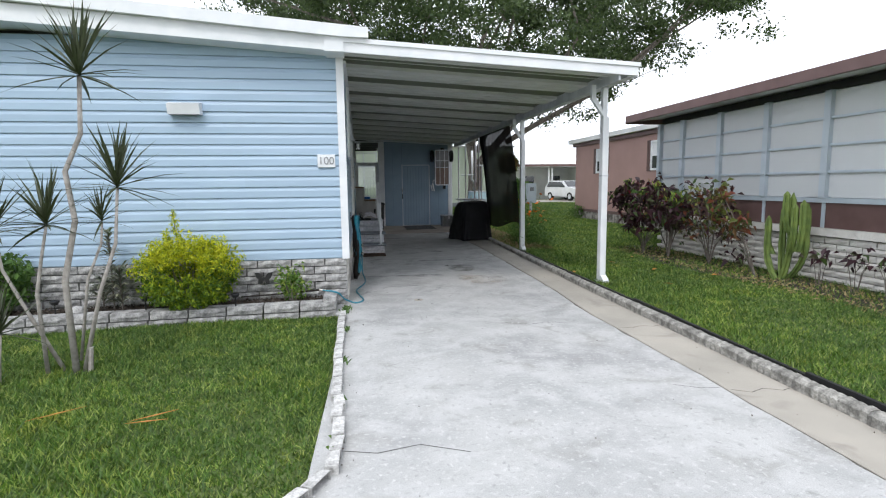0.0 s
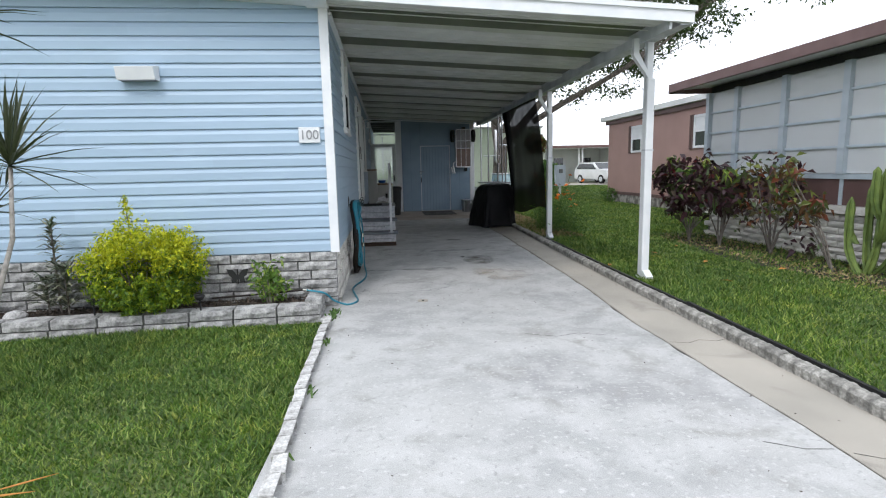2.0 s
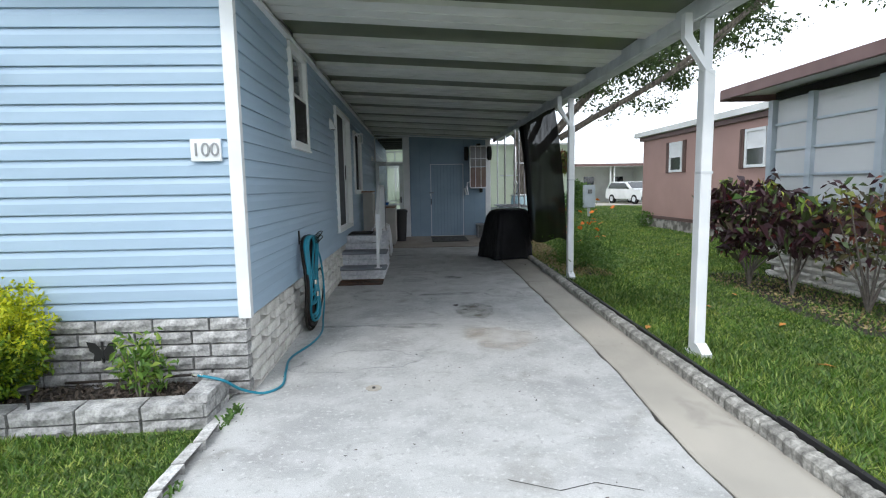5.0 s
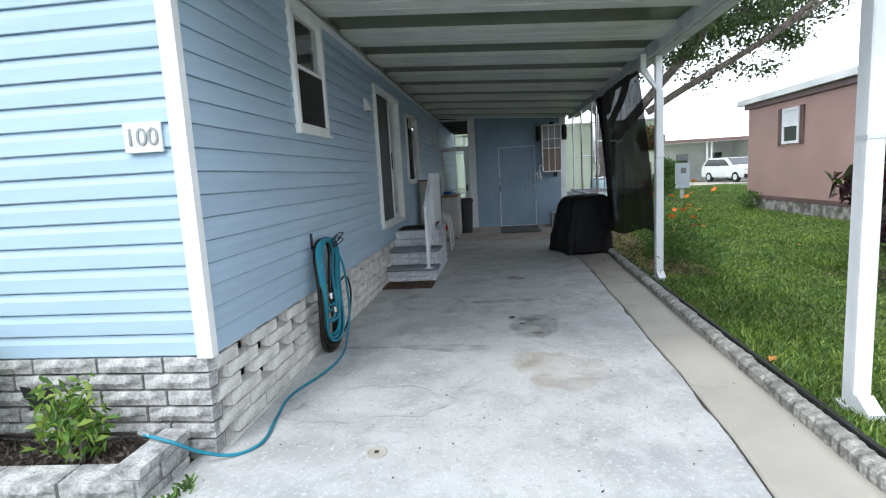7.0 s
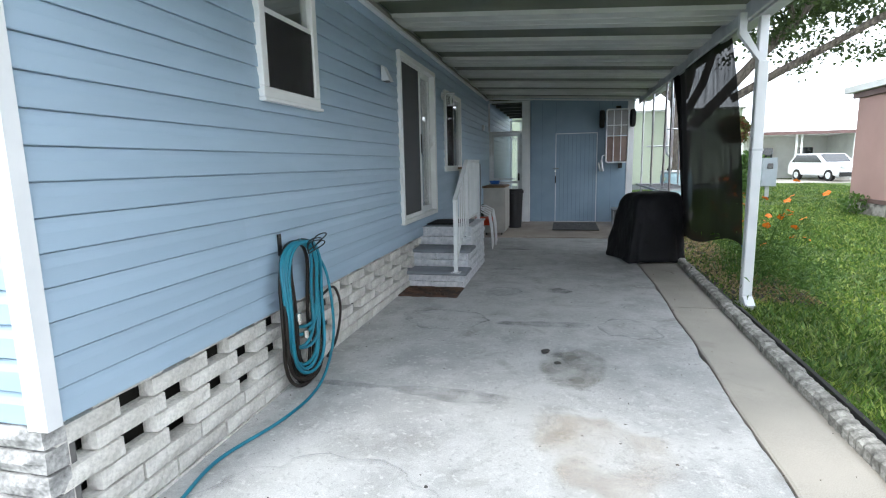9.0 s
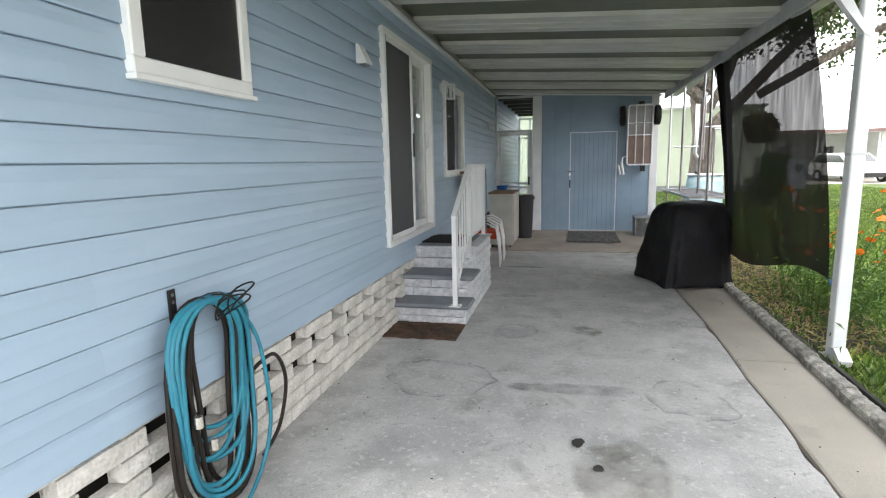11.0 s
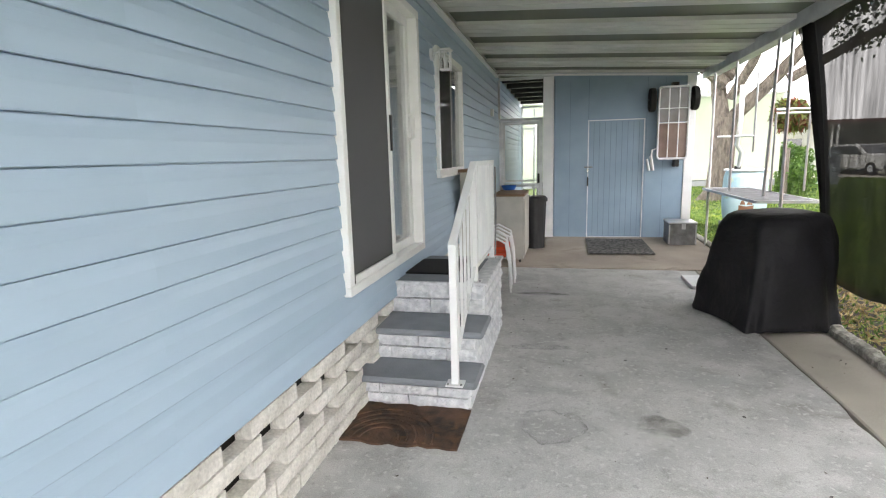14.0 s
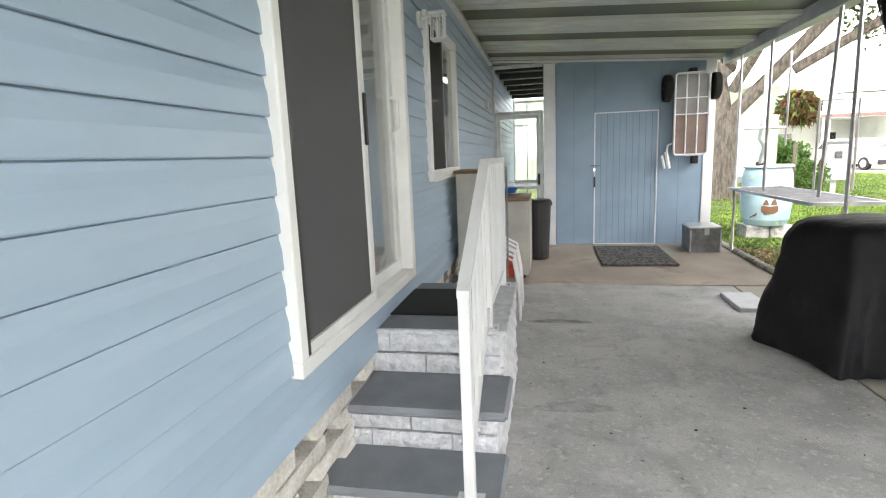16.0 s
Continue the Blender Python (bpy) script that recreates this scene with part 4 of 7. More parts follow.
# near neighbour: glazed porch on a block skirt
NX = 6.9
NY0, NY1 = -2.0, 11.2
nb = thing("neighbour_house", (NX, NY0, 0.06), "mobile home with a long glazed porch over pale block skirting", "house")
L = NY1 - NY0
bpart("wall", (0.095, 5.0, 0, L, 0, 0.62), MORTAR, nb)
bpart("cap_course", (-0.06, 0.12, -0.02, L + 0.06, 0.66, 0.77), NBBLOCK, nb, "pale block cap course")
wn_z0, wn_z1 = 1.20, 2.74
bpart("head_wall", (0.02, 5.0, 0, L, wn_z1, 2.86), DARKMETAL, nb)
bpart("sill_rail", (-0.03, 0.10, 0, L, 1.14, 1.21), ALUBLUE, nb)
bpart("end_wall", (0.12, 5.0, L - 0.05, L, 0.77, 2.8), PINK, nb)
bpart("inner_wall", (2.6, 2.7, 0.1, L - 0.1, 0.7, 2.8), INDOOR, nb)
bpart("porch_floor", (0.1, 5.0, 0.1, L - 0.1, 0.63, 0.70), MORTAR, nb)
bm = bmesh.new()
prism(bm, [(-0.62, 2.84), (5.3, 3.2), (5.3, 3.3), (-0.62, 2.94)], "y", -0.3, L + 0.28)
part("roof", bm, FARWHITE, nb)
bm = bmesh.new()
box(bm, -0.70, -0.625, -0.3, L + 0.30, 2.80, 2.95), box(bm, -0.68, 5.3, L + 0.285, L + 0.34, 2.78, 2.94)
part("fascia", bm, BROWN, nb, "dark brown fascia")
yb = [L - 0.04, L - 0.86, L - 2.02, L - 3.18]
while yb[-1] > 0.6:
    yb.append(yb[-1] - 1.16)
for i, (b, a) in enumerate(zip(yb, yb[1:])):
    bpart("brown_panel", (0.0, 0.03, a + 0.035, b - 0.035, 0.775, 1.14), BROWN, nb)
    bpart("panel_post", (-0.008, 0.05, a - 0.03, a + 0.03, 0.775, 1.14), ALUBLUE, nb)
    bpart("mullion", (-0.06, 0.10, a - 0.055, a + 0.055, 1.21, wn_z1), ALUBLUE, nb)
    win = part("window", bmesh.new(), ALUBLUE, nb)
    zs = [wn_z0 + (wn_z1 - wn_z0) * k / 4 for k in range(5)]
    for z in zs[1:-1]:
        bpart("rail", (-0.03, 0.035, a + 0.055, b - 0.055, z - 0.018, z + 0.018), ALUBLUE, win)
    for za, zb in zip(zs, zs[1:]):
        bpart("pane", (0.005, 0.009, a + 0.055, b - 0.055, za + 0.02, zb - 0.018), PORCHGLASS, win)
    bpart("shade", (0.06, 0.066, a + 0.05, b - 0.05, wn_z0, wn_z1), BLIND, win)
bpart("mullion", (-0.06, 0.10, L - 0.06, L + 0.04, 0.775, wn_z1), ALUBLUE, nb)


def rough_block(l, h, d, seed, material, rough=0.010):
    """A split-face block of that length, height and depth with an uneven face towards -y."""
    r = random.Random(seed)
    bm = bmesh.new()
    nx, nz = 5, 3
    g = [[bm.verts.new((l * (0.012 if i == 0 else 0.988 if i == nx - 1 else i / (nx - 1)), -(0 if i in (0, nx - 1) or k in (0, nz - 1) else rough * r.uniform(0.8, 2.2)) - 0.002 + r.uniform(-0.002, 0.002),
                        h * (0.05 if k == 0 else 0.95 if k == nz - 1 else k / (nz - 1)))) for k in range(nz)] for i in range(nx)]
    back = [bm.verts.new((x, d, z)) for x, z in ((0, 0), (l, 0), (l, h), (0, h))]
    for i in range(nx - 1):
        for k in range(nz - 1):
            bm.faces.new((g[i][k], g[i + 1][k], g[i + 1][k + 1], g[i][k + 1]))
    bm.faces.new([back[0], back[1]] + [g[i][0] for i in range(nx - 1, -1, -1)])
    bm.faces.new([g[i][nz - 1] for i in range(nx)] + [back[2], back[3]])
    bm.faces.new([back[0]] + [g[0][k] for k in range(nz)] + [back[3]])
    bm.faces.new([g[nx - 1][k] for k in range(nz - 1, -1, -1)] + [back[1], back[2]])
    return mesh_of(bm, "brick", material)


def turned(me, ob_name, parent, at, rz, label=""):
    ob = part(ob_name, me, None, parent, label, at=at)
    ob.rotation_euler = (0, 0, rz)
    return ob


# neighbour's skirt blocks (face towards -x)
nbm = [rough_block(0.392, 0.092, 0.09, s, NBBLOCK) for s in range(4)]
for k in range(7):
    y = NY1 - (0.2 if k % 2 else 0.0)
    i = 0
    while y > 2.4:
        turned(nbm[(i * 3 + k) % 4], "brick", nb, (0.0, y - NY0, 0.004 + k * 0.0945 - 0.02), -math.pi / 2)
        y, i = y - 0.4, i + 1

# carport shelter with a parked vehicle, far
t = thing("far_house", (15.0, 46.0, 0.0), "white home far off with an open brown-edged carport", "house")
bpart("wall", (0, 14, 3.0, 8, 0, 3.0), FARWHITE, t)
bpart("wall", (5.2, 14, -1.0, 2.99, 0, 3.0), FARWHITE, t)
bpart("roof", (-2.0, 14.5, -1.6, 8.3, 3.0, 3.2), FARWHITE, t)
bpart("fascia", (-2.05, 14.6, -1.75, -1.61, 3.0, 3.2), BROWN, t)
for x in (-1.6, 1.6, 1.9, 4.9):
    bpart("post", (x, x + 0.1, -1.3, -1.2, 0, 3.0), FARWHITE, t)
for x in (0.8, 3.4):
    win = part("window", bmesh.new(), FARWHITE, t)
    bpart("window_frame", (x - 0.06, x + 0.96, 2.93, 2.98, 1.2, 2.3), FARWHITE, win)
    bpart("pane", (x, x + 0.9, 2.91, 2.925, 1.26, 2.24), CARGLASS, win)

t = thing("green_house", (-3.0, 34.0, 0.0), "pale green mobile home behind the oak", "house")
bpart("wall", (0, 13.2, 0, 8, 0.35, 3.9), FARGREEN, t)
bpart("base", (0.1, 13.1, 0.05, 8, 0, 0.34), FARGREY, t)
bpart("roof", (-0.1, 13.3, -0.1, 8.1, 3.9, 4.0), FARWHITE, t)
t = thing("grey_house", (9.0, 62.0, 0.0), "low grey and white home far down the street", "house")
bpart("wall", (0, 7.0, 0, 6, 0, 2.7), FARGREY, t)
bpart("roof", (-0.5, 7.5, -0.5, 6.5, 2.7, 2.9), FARWHITE, t)
for i in range(4):
    bpart("porch_post", (0.5 + i * 1.6, 0.6 + i * 1.6, -0.4, -0.3, 0, 2.7), FARWHITE, t)
structure(bpart("road", (-60, 90, 40.0, 46.5, 0.03, 0.075), STRIP), "pale road beyond the lawn")


def vehicle(at, rz):
    t = thing("car", at, "white mid-size SUV parked under the far carport", "car")
    t.rotation_euler = (0, 0, rz)
    bm = bmesh.new()
    prism(bm, [(-2.25, 0.32), (-2.3, 0.75), (-2.15, 1.02), (-0.95, 1.12), (-0.3, 1.66), (1.6, 1.70), (2.15, 1.15), (2.3, 0.95), (2.3, 0.35)], "y", -0.92, 0.92)
    bevelled(bm, 0.06, 2)
    part("body", bm, CARWHITE, t)
    for s in (-1, 1):
        bm = bmesh.new()
        prism(bm, [(-0.80, 1.12), (-0.28, 1.56), (1.5, 1.60), (1.95, 1.15)], "y", s * 0.90, s * 0.93)
        part("side_window", bm, CARGLASS, t)
        for x in (-1.4, 1.4):
            wh = part("wheel", bmesh.new(), RUBBER, t)
            wh.location = (x, s * 0.84, 0.35)
            bm = bmesh.new()
            tube(bm, [(0, -0.1, 0), (0, 0.1, 0)], 0.35, 20)
            part("tyre", bm, RUBBER, wh)
            bm = bmesh.new()
            tube(bm, [(0, -0.11, 0), (0, 0.11, 0)], 0.20, 16)
            part("rim", bm, ALU, wh)
    bm = bmesh.new()
    prism(bm, [(-0.93, 1.16), (-0.33, 1.62), (-0.37, 1.64), (-0.98, 1.17)], "y", -0.75, 0.75)
    part("windscreen", bm, CARGLASS, t)
    bpart("bumper", (-2.36, -2.2, -0.9, 0.9, 0.3, 0.55), BLACK, t, bevel=0.03)
    for s in (-1, 1):
        bpart("headlight", (-2.31, -2.2, s * 0.7 - 0.16, s * 0.7 + 0.16, 0.78, 0.92), ALU, t, bevel=0.02)


vehicle((17.9, 43.3, 0.08), radians(104))

# ---- entry steps ----
def entry_steps():
    g = 0.03
    t = thing("entry_steps", (0, 0, g), "white-painted split-block entry steps with grey treads", "steps")
    wb = {}

    def courses(x0, x1, yf, z0, z1, seed, y_back):
        """Split blocks across a riser from x0 to x1, in courses of 0.1."""
        n = max(1, round((z1 - z0) / 0.1))
        hh = (z1 - z0) / n
        for k in range(n):
            x = x0
            first = 0.16 if (k + seed) % 2 else 0.36
            while x < x1 - 0.01:
                l = min(first if x == x0 else 0.40, x1 - x)
                key = (round(l, 3), round(hh, 3))
                if key not in wb:
                    wb[key] = rough_block(l, hh * 0.97, 0.1, len(wb) + 5, WHITEBLOCK, 0.009)
                part("block", wb[key], None, t, at=(x, yf, z0 + k * hh))
                x += l
    fronts = ((11.72, 0.0, 0.175), (12.00, 0.22, 0.405), (12.36, 0.45, 0.68))
    for i, (yf, z0, z1) in enumerate(fronts):
        courses(-0.07, 0.70, yf, z0, z1, i, 0)
    # side facing the drive: blocks turned
    for k in range(7):
        z0 = k * 0.0975
        ys = 11.74 if z0 < 0.17 else 12.02 if z0 < 0.38 else 12.38
        y, first = ys, True
        while y < 13.44:
            l = min(0.2 if (first and k % 2) else 0.40, 13.45 - y)
            if l < 0.03:
                break
            key = ("s", round(l, 3))
            if key not in wb:
                wb[key] = rough_block(l, 0.0945, 0.08, len(wb) + 31, WHITEBLOCK, 0.010)
            turned(wb[key], "block", t, (0.70, y, z0), math.pi / 2)
            y, first = y + l, False
    bpart("core", (-0.06, 0.58, 11.80, 13.42, 0.0, 0.17), WHITEBLOCK, t)
    bpart("core", (-0.06, 0.58, 12.10, 13.42, 0.17, 0.40), WHITEBLOCK, t)
    bpart("core", (-0.06, 0.58, 12.46, 13.42, 0.40, 0.67), WHITEBLOCK, t)
    bpart("tread", (-0.10, 0.755, 11.65, 12.02, 0.175, 0.22), TREAD, t, "grey painted tread", bevel=0.016)
    bpart("tread", (-0.10, 0.755, 11.94, 12.38, 0.405, 0.45), TREAD, t, "grey painted tread", bevel=0.016)
    bpart("landing", (-0.08, 0.60, 12.38, 13.42, 0.672, 0.69), TREAD, t, "grey painted landing")
    bpart("cap_block", (0.60, 0.725, 12.36, 13.46, 0.672, 0.695), WHITEBLOCK, t, "pale worn cap blocks", bevel=0.006)
    bpart("cap_block", (-0.08, 0.60, 12.345, 12.378, 0.672, 0.695), WHITEBLOCK, t, bevel=0.005)
    return t


entry_steps()


def stair_rail():
    t = thing("stair_railing", (0.625, 11.75, 0.25), "white metal stair railing with slim balusters", "railing")
    A, B, C = -0.11, 0.68, 1.63
    base2 = 0.47
    for y, z0, z1, r in ((A, 0.0, 0.86, 0.022), (B, base2, 1.335, 0.022), (C, base2, 1.335, 0.022)):
        bpart("post", (-r, r, y - r, y + r, z0, z1), WHITE, t, bevel=0.003)
        bpart("foot_plate", (-0.055, 0.055, y - 0.05, y + 0.05, z0, z0 + 0.008), WHITE, t)
        for sx in (-0.042, 0.042):
            bpart("bolt", (sx - 0.006, sx + 0.006, y - 0.04, y - 0.028, z0 + 0.008, z0 + 0.016), GALV, t)
    bm = bmesh.new()
    v = prism(bm, [(A - 0.025, 0.855), (A - 0.025, 0.885), (B, 1.36), (B, 1.33)], "x", -0.024, 0.024)
    part("handrail", bm, WHITE, t)
    bpart("handrail", (-0.024, 0.024, B, C + 0.022, 1.33, 1.36), WHITE, t)
    bm = bmesh.new()
    prism(bm, [(A, 0.12), (A, 0.145), (B, 0.60), (B, 0.575)], "x", -0.012, 0.012)
    part("bottom_rail", bm, WHITE, t)
    bpart("bottom_rail", (-0.012, 0.012, B, C, 0.56, 0.585), WHITE, t)
    for i in range(1, 6):
        y = A + (B - A) * i / 6
        f = i / 6
        bpart("baluster", (-0.008, 0.008, y - 0.008, y + 0.008, 0.13 + f * 0.455, 0.86 + f * 0.47), WHITE, t)
    for i in range(1, 9):
        y = B + (C - B) * i / 9
        bpart("baluster", (-0.008, 0.008, y - 0.008, y + 0.008, 0.57, 1.335), WHITE, t)
    bm = bmesh.new()
    tube(bm, [(0.035, C - 0.02, 0.5), (0.035, C + 0.05, 0.9), (0.035, C - 0.0, 1.30)], 0.008, 6)
    part("grab_bar", bm, GALV, t)
    return t


stair_rail()
bm = bmesh.new()
t = thing("hand_tool", (0.55, 13.05, 0.95), "black-handled tool hung on the railing by a cord", "tool")
tube(bm, [(0, 0, 0), (0.0, 0.16, -0.09)], 0.022, 10)
part("handle", bm, BLACK, t, smooth=True)
bm = bmesh.new()
tube(bm, [(0.0, -0.02, 0.01), (0.01, -0.12, 0.10), (0.02, -0.08, 0.22), (0.04, 0.05, 0.30)], 0.004, 6)
part("cord", bm, WHITE, t)
bpart("door_mat", (-0.02, 0.44, 12.62, 13.2, 0.722, 0.735), MATBLACK, None, bevel=0.003)
tagged(bpy.data.objects["door_mat"], "black rubber door mat on the landing", "mat")


def flat_mat(name, x0, x1, y0, y1, z, material, label, ragged=0.0):
    bm = bmesh.new()
    r = random.Random(3)
    n = 14
    low = [(x0 + (x1 - x0) * i / n, y0 + r.uniform(-ragged, ragged)) for i in range(n + 1)]
    high = [(x1 - (x1 - x0) * i / n, y1 + r.uniform(-ragged, ragged)) for i in range(n + 1)]
    prism(bm, low + high, "z", z, z + 0.012)
    return tagged(part(name, bm, material), label, "mat")


flat_mat("door_mat", -0.09, 0.71, 11.23, 11.71, 0.040, MATBROWN, "worn dark brown mat with curled edges before the steps", 0.016)
bm = bmesh.new()
for r_ in (0.12, 0.17, 0.22, 0.27, 0.32):
    tube(bm, [(0.24 + r_ * math.cos(a), 11.25 + 1.15 * r_ * math.sin(a) + 0.01, 0.053) for a in [math.pi * k / 12 for k in range(13)]], 0.009, 5)
tagged(part("mat_relief", bm, MATBROWN, bpy.data.objects["door_mat.001"]), "raised arcs on the mat")
flat_mat("door_mat", 1.66, 2.63, 16.95, 18.42, 0.112, MATGREY, "mottled grey flat mat before the shed door")

# ---- skirt blocks under the siding ----
skirt_front = structure(bpart("skirt_front", (-7.1, -0.03, HY + 0.06, HY + 0.15, -0.1, 0.61), MORTAR), "split-block skirt under the front wall")
fb = [rough_block(0.405, 0.093, 0.09, s + 50, BRICK, 0.009) for s in range(5)]
fbh = [rough_block(0.27, 0.093, 0.09, s + 60, BRICK, 0.009) for s in range(3)]
for k in range(6):
    z = 0.513 - 0.1 * k
    x = 0.0
    odd = k % 2
    first = True
    i = 0
    while x > -4.6:
        l = 0.27 if (first and not odd) else 0.405
        me = fbh[k % 3] if l == 0.27 else fb[(i * 2 + k) % 5]
        if first and odd:
            l, me = 0.405, fb[k % 5]
        part("brick", me, None, skirt_front, at=(x - l, HY + 0.005, z))
        x -= l + 0.009
        first, i = False, i + 1

# Near-black backing sheet: the shade of the hollow behind the holes, put into colour.
skirt_side = structure(bpart("skirt_side", (-0.30, -0.20, 7.1, 24, -0.1, 0.6), DARKGAP), "pierced block skirt along the side wall, backed by a dark sheet for the shaded hollow")
PER, LB, CH = 0.59, 0.405, 0.0925
sb = [rough_block(LB, CH - 0.003, 0.075, s + 80, LATTICE, 0.004) for s in range(4)]
ss = [rough_block(0.395, CH - 0.002, 0.095, s + 90, LATTICE, 0.005) for s in range(3)]
web = mesh_of((lambda b: (box(b, -0.2, -0.17, 0.13, 0.185, 0.001, CH - 0.001), b)[1])(bmesh.new()), "block_web", LATTICE)
for k in range(5):
    z = 0.21 + CH * k
    y = 7.15 + 0.325 * (k % 2) - 2 * PER
    i = 0
    hgt = min(1.0, (0.615 - z) / CH)
    while y < 16.0:
        if y >= 6.96:
            ob = turned(sb[(i + k) % 4], "brick", skirt_side, (-0.005, y, z), math.pi / 2)
            ob.scale = (1, 1, hgt)
            w_ = part("block_web", web, None, skirt_side, at=(0, y + LB, z))
            w_.scale = (1, 1, hgt)
        elif y + LB > 7.1:
            l = y + LB - 6.98
            ob = turned(rough_block(l, CH - 0.002, 0.095, 66 + k, LATTICE, 0.004), "brick", skirt_side, (-0.005, 6.98, z), math.pi / 2)
            ob.scale = (1, 1, hgt)
        y, i = y + PER, i + 1
for k in range(3):
    z = 0.1175 - CH * k
    y = 6.98 - (0.2 if k % 2 else 0.0)
    i = 0
    while y < 16.0:
        if y >= 6.97:
            turned(ss[(i + k) % 3], "brick", skirt_side, (-0.003 + (0.008 if k else 0), y, z), math.pi / 2)
        y, i = y + 0.40, i + 1
bm = bmesh.new()
box(bm, -0.2, -0.025, 6.97, 7.05, -0.05, 0.6)
part("corner_block", bm, LATTICE, skirt_side)

# ---- planting bed ----
bed = thing("bed_wall", (0, 0, 0), "low grey split-block retaining wall round the planting bed", "garden wall")
a0, a1 = Vector((-5.2, 6.22, 0)), Vector((-0.15, 6.45, 0))
d = (a1 - a0).normalized()
ang = math.atan2(d.y, d.x)
for k, z in enumerate((-0.145, -0.05)):
    s = 0.0
    ln = (a1 - a0).length
    i = 0
    while s < ln - 0.02:
        l = min(0.405 if (k or i) else 0.2, ln - s)
        me = fb[(i * 3 + k) % 5] if abs(l - 0.405) < 1e-6 else rough_block(l, 0.093, 0.09, 5, BRICK, 0.009)
        p = a1 - d * (s + l)
        turned(me, "brick", bed, (p.x, p.y, z), ang)
        s, i = s + l + 0.01, i + 1
cap = [rough_block(0.40, 0.098, 0.17, s + 20, BRICK, 0.007) for s in range(3)]
s, i = 0.0, 0
while s < (a1 - a0).length - 0.3:
    p = a1 - d * (s + 0.40)
    turned(cap[i % 3], "cap_block", bed, (p.x, p.y - 0.012, 0.048), ang)
    s, i = s + 0.41, i + 1
for k, z in enumerate((-0.05, 0.046)):
    y = 6.45
    for l in ((0.17, 0.24) if k else (0.24, 0.17)):
        turned(rough_block(l, 0.093, 0.09, 71 + k, BRICK, 0.008), "brick", bed, (-0.14, y, z), math.pi / 2)
        y += l + 0.01
turned(rough_block(0.44, 0.055, 0.15, 77, BRICK, 0.006), "cap_block", bed, (-0.13, 6.45, 0.143), math.pi / 2)
bm = bmesh.new()
grid = {}
for i in range(41):
    for j in range(6):
        x, y = -5.2 + 4.93 * i / 40, 6.30 + (0.62) * j / 5
        grid[i, j] = bm.verts.new((x, y + (0.2 * i / 40) * (1 - j / 5), 0.105 + 0.03 * noise.noise(Vector((x * 3, y * 3, 0)))))
for i in range(40):
    for j in range(5):
        bm.faces.new((grid[i, j], grid[i + 1, j], grid[i + 1, j + 1], grid[i, j + 1]))
structure(part("bed_soil", bm, MULCH), "dark bark mulch in the planting bed")
n = 2600
cx = rng.uniform(-5.1, -0.28, n)
cy = 6.36 + (cx + 5.2) / 5 * 0.2 + rng.uniform(0, 1, n) * 0.38
tagged(part("bark_chips", leaves("bark_chips", np.stack([cx, np.minimum(cy, 6.9), np.full(n, 0.125)], 1) + rng.normal(0, 0.006, (n, 3)), 0.045, CHIP, 0.4, 0.0), None), "scattered bark chips", kind="stuff")

# ---- edging ----
edge = structure(thing("lawn_edging", (0, 0, 0), ""), "narrow grey block edging between lawn and drive")
eb = [rough_block(0.17, 0.085, 0.07, s + 120, EDGEMAT, 0.004) for s in range(3)] + [rough_block(0.24, 0.085, 0.07, 124, EDGEMAT, 0.004)]
r = random.Random(11)
line = [(-0.085, 6.32), (-0.07, 5.2), (-0.06, 4.2), (-0.03, 3.6), (-0.01, 3.15), (-0.03, 2.85), (-0.12, 2.66), (-0.25, 2.48), (-0.50, 2.2), (-0.9, 1.85), (-1.6, 1.4)]
s, k = 0.0, 0
while k < len(line) - 1:
    (xa, ya), (xb, yb) = line[k], line[k + 1]
    L = math.hypot(xb - xa, yb - ya)
    if s > L - 0.08:
        s, k = max(0, s - L), k + 1
        continue
    me = r.choice(eb)
    l = 0.24 if me is eb[3] else 0.17
    f = s / L
    ang = math.atan2(yb - ya, xb - xa)
    turned(me, "edging_block", edge, (xa + (xb - xa) * f + r.uniform(-0.006, 0.006), ya + (yb - ya) * f, -0.028 + r.uniform(-0.006, 0.006)), ang + r.uniform(-0.05, 0.05))
    s += l + 0.014
curb = structure(thing("curb", (0, 0, 0), ""), "scalloped grey concrete lawn edging beside the strip")


def curb_mesh(l, seed):
    bm = bmesh.new()
    n = max(2, round(l / 0.075))
    rr = random.Random(seed)
    rows = []
    for i in range(n * 2 + 1):
        y = l * i / (n * 2)
        b = 0.010 if i % 2 else 0.0
        h = 0.085 + (0.006 if i % 2 else -0.004) + rr.uniform(-0.003, 0.003)
        rows.append([bm.verts.new(p) for p in ((-0.005 - b, y, -0.09), (-0.008 - b, y, h - 0.02), (0.012, y, h), (0.065, y, h + 0.004), (0.095, y, h - 0.012), (0.095, y, -0.09))])
    for a, b in zip(rows, rows[1:]):
        for j in range(5):
            bm.faces.new((a[j], a[j + 1], b[j + 1], b[j]))
    bm.faces.new(rows[0]), bm.faces.new(rows[-1][::-1])
    return mesh_of(bm, "curb_block", CURBMAT)


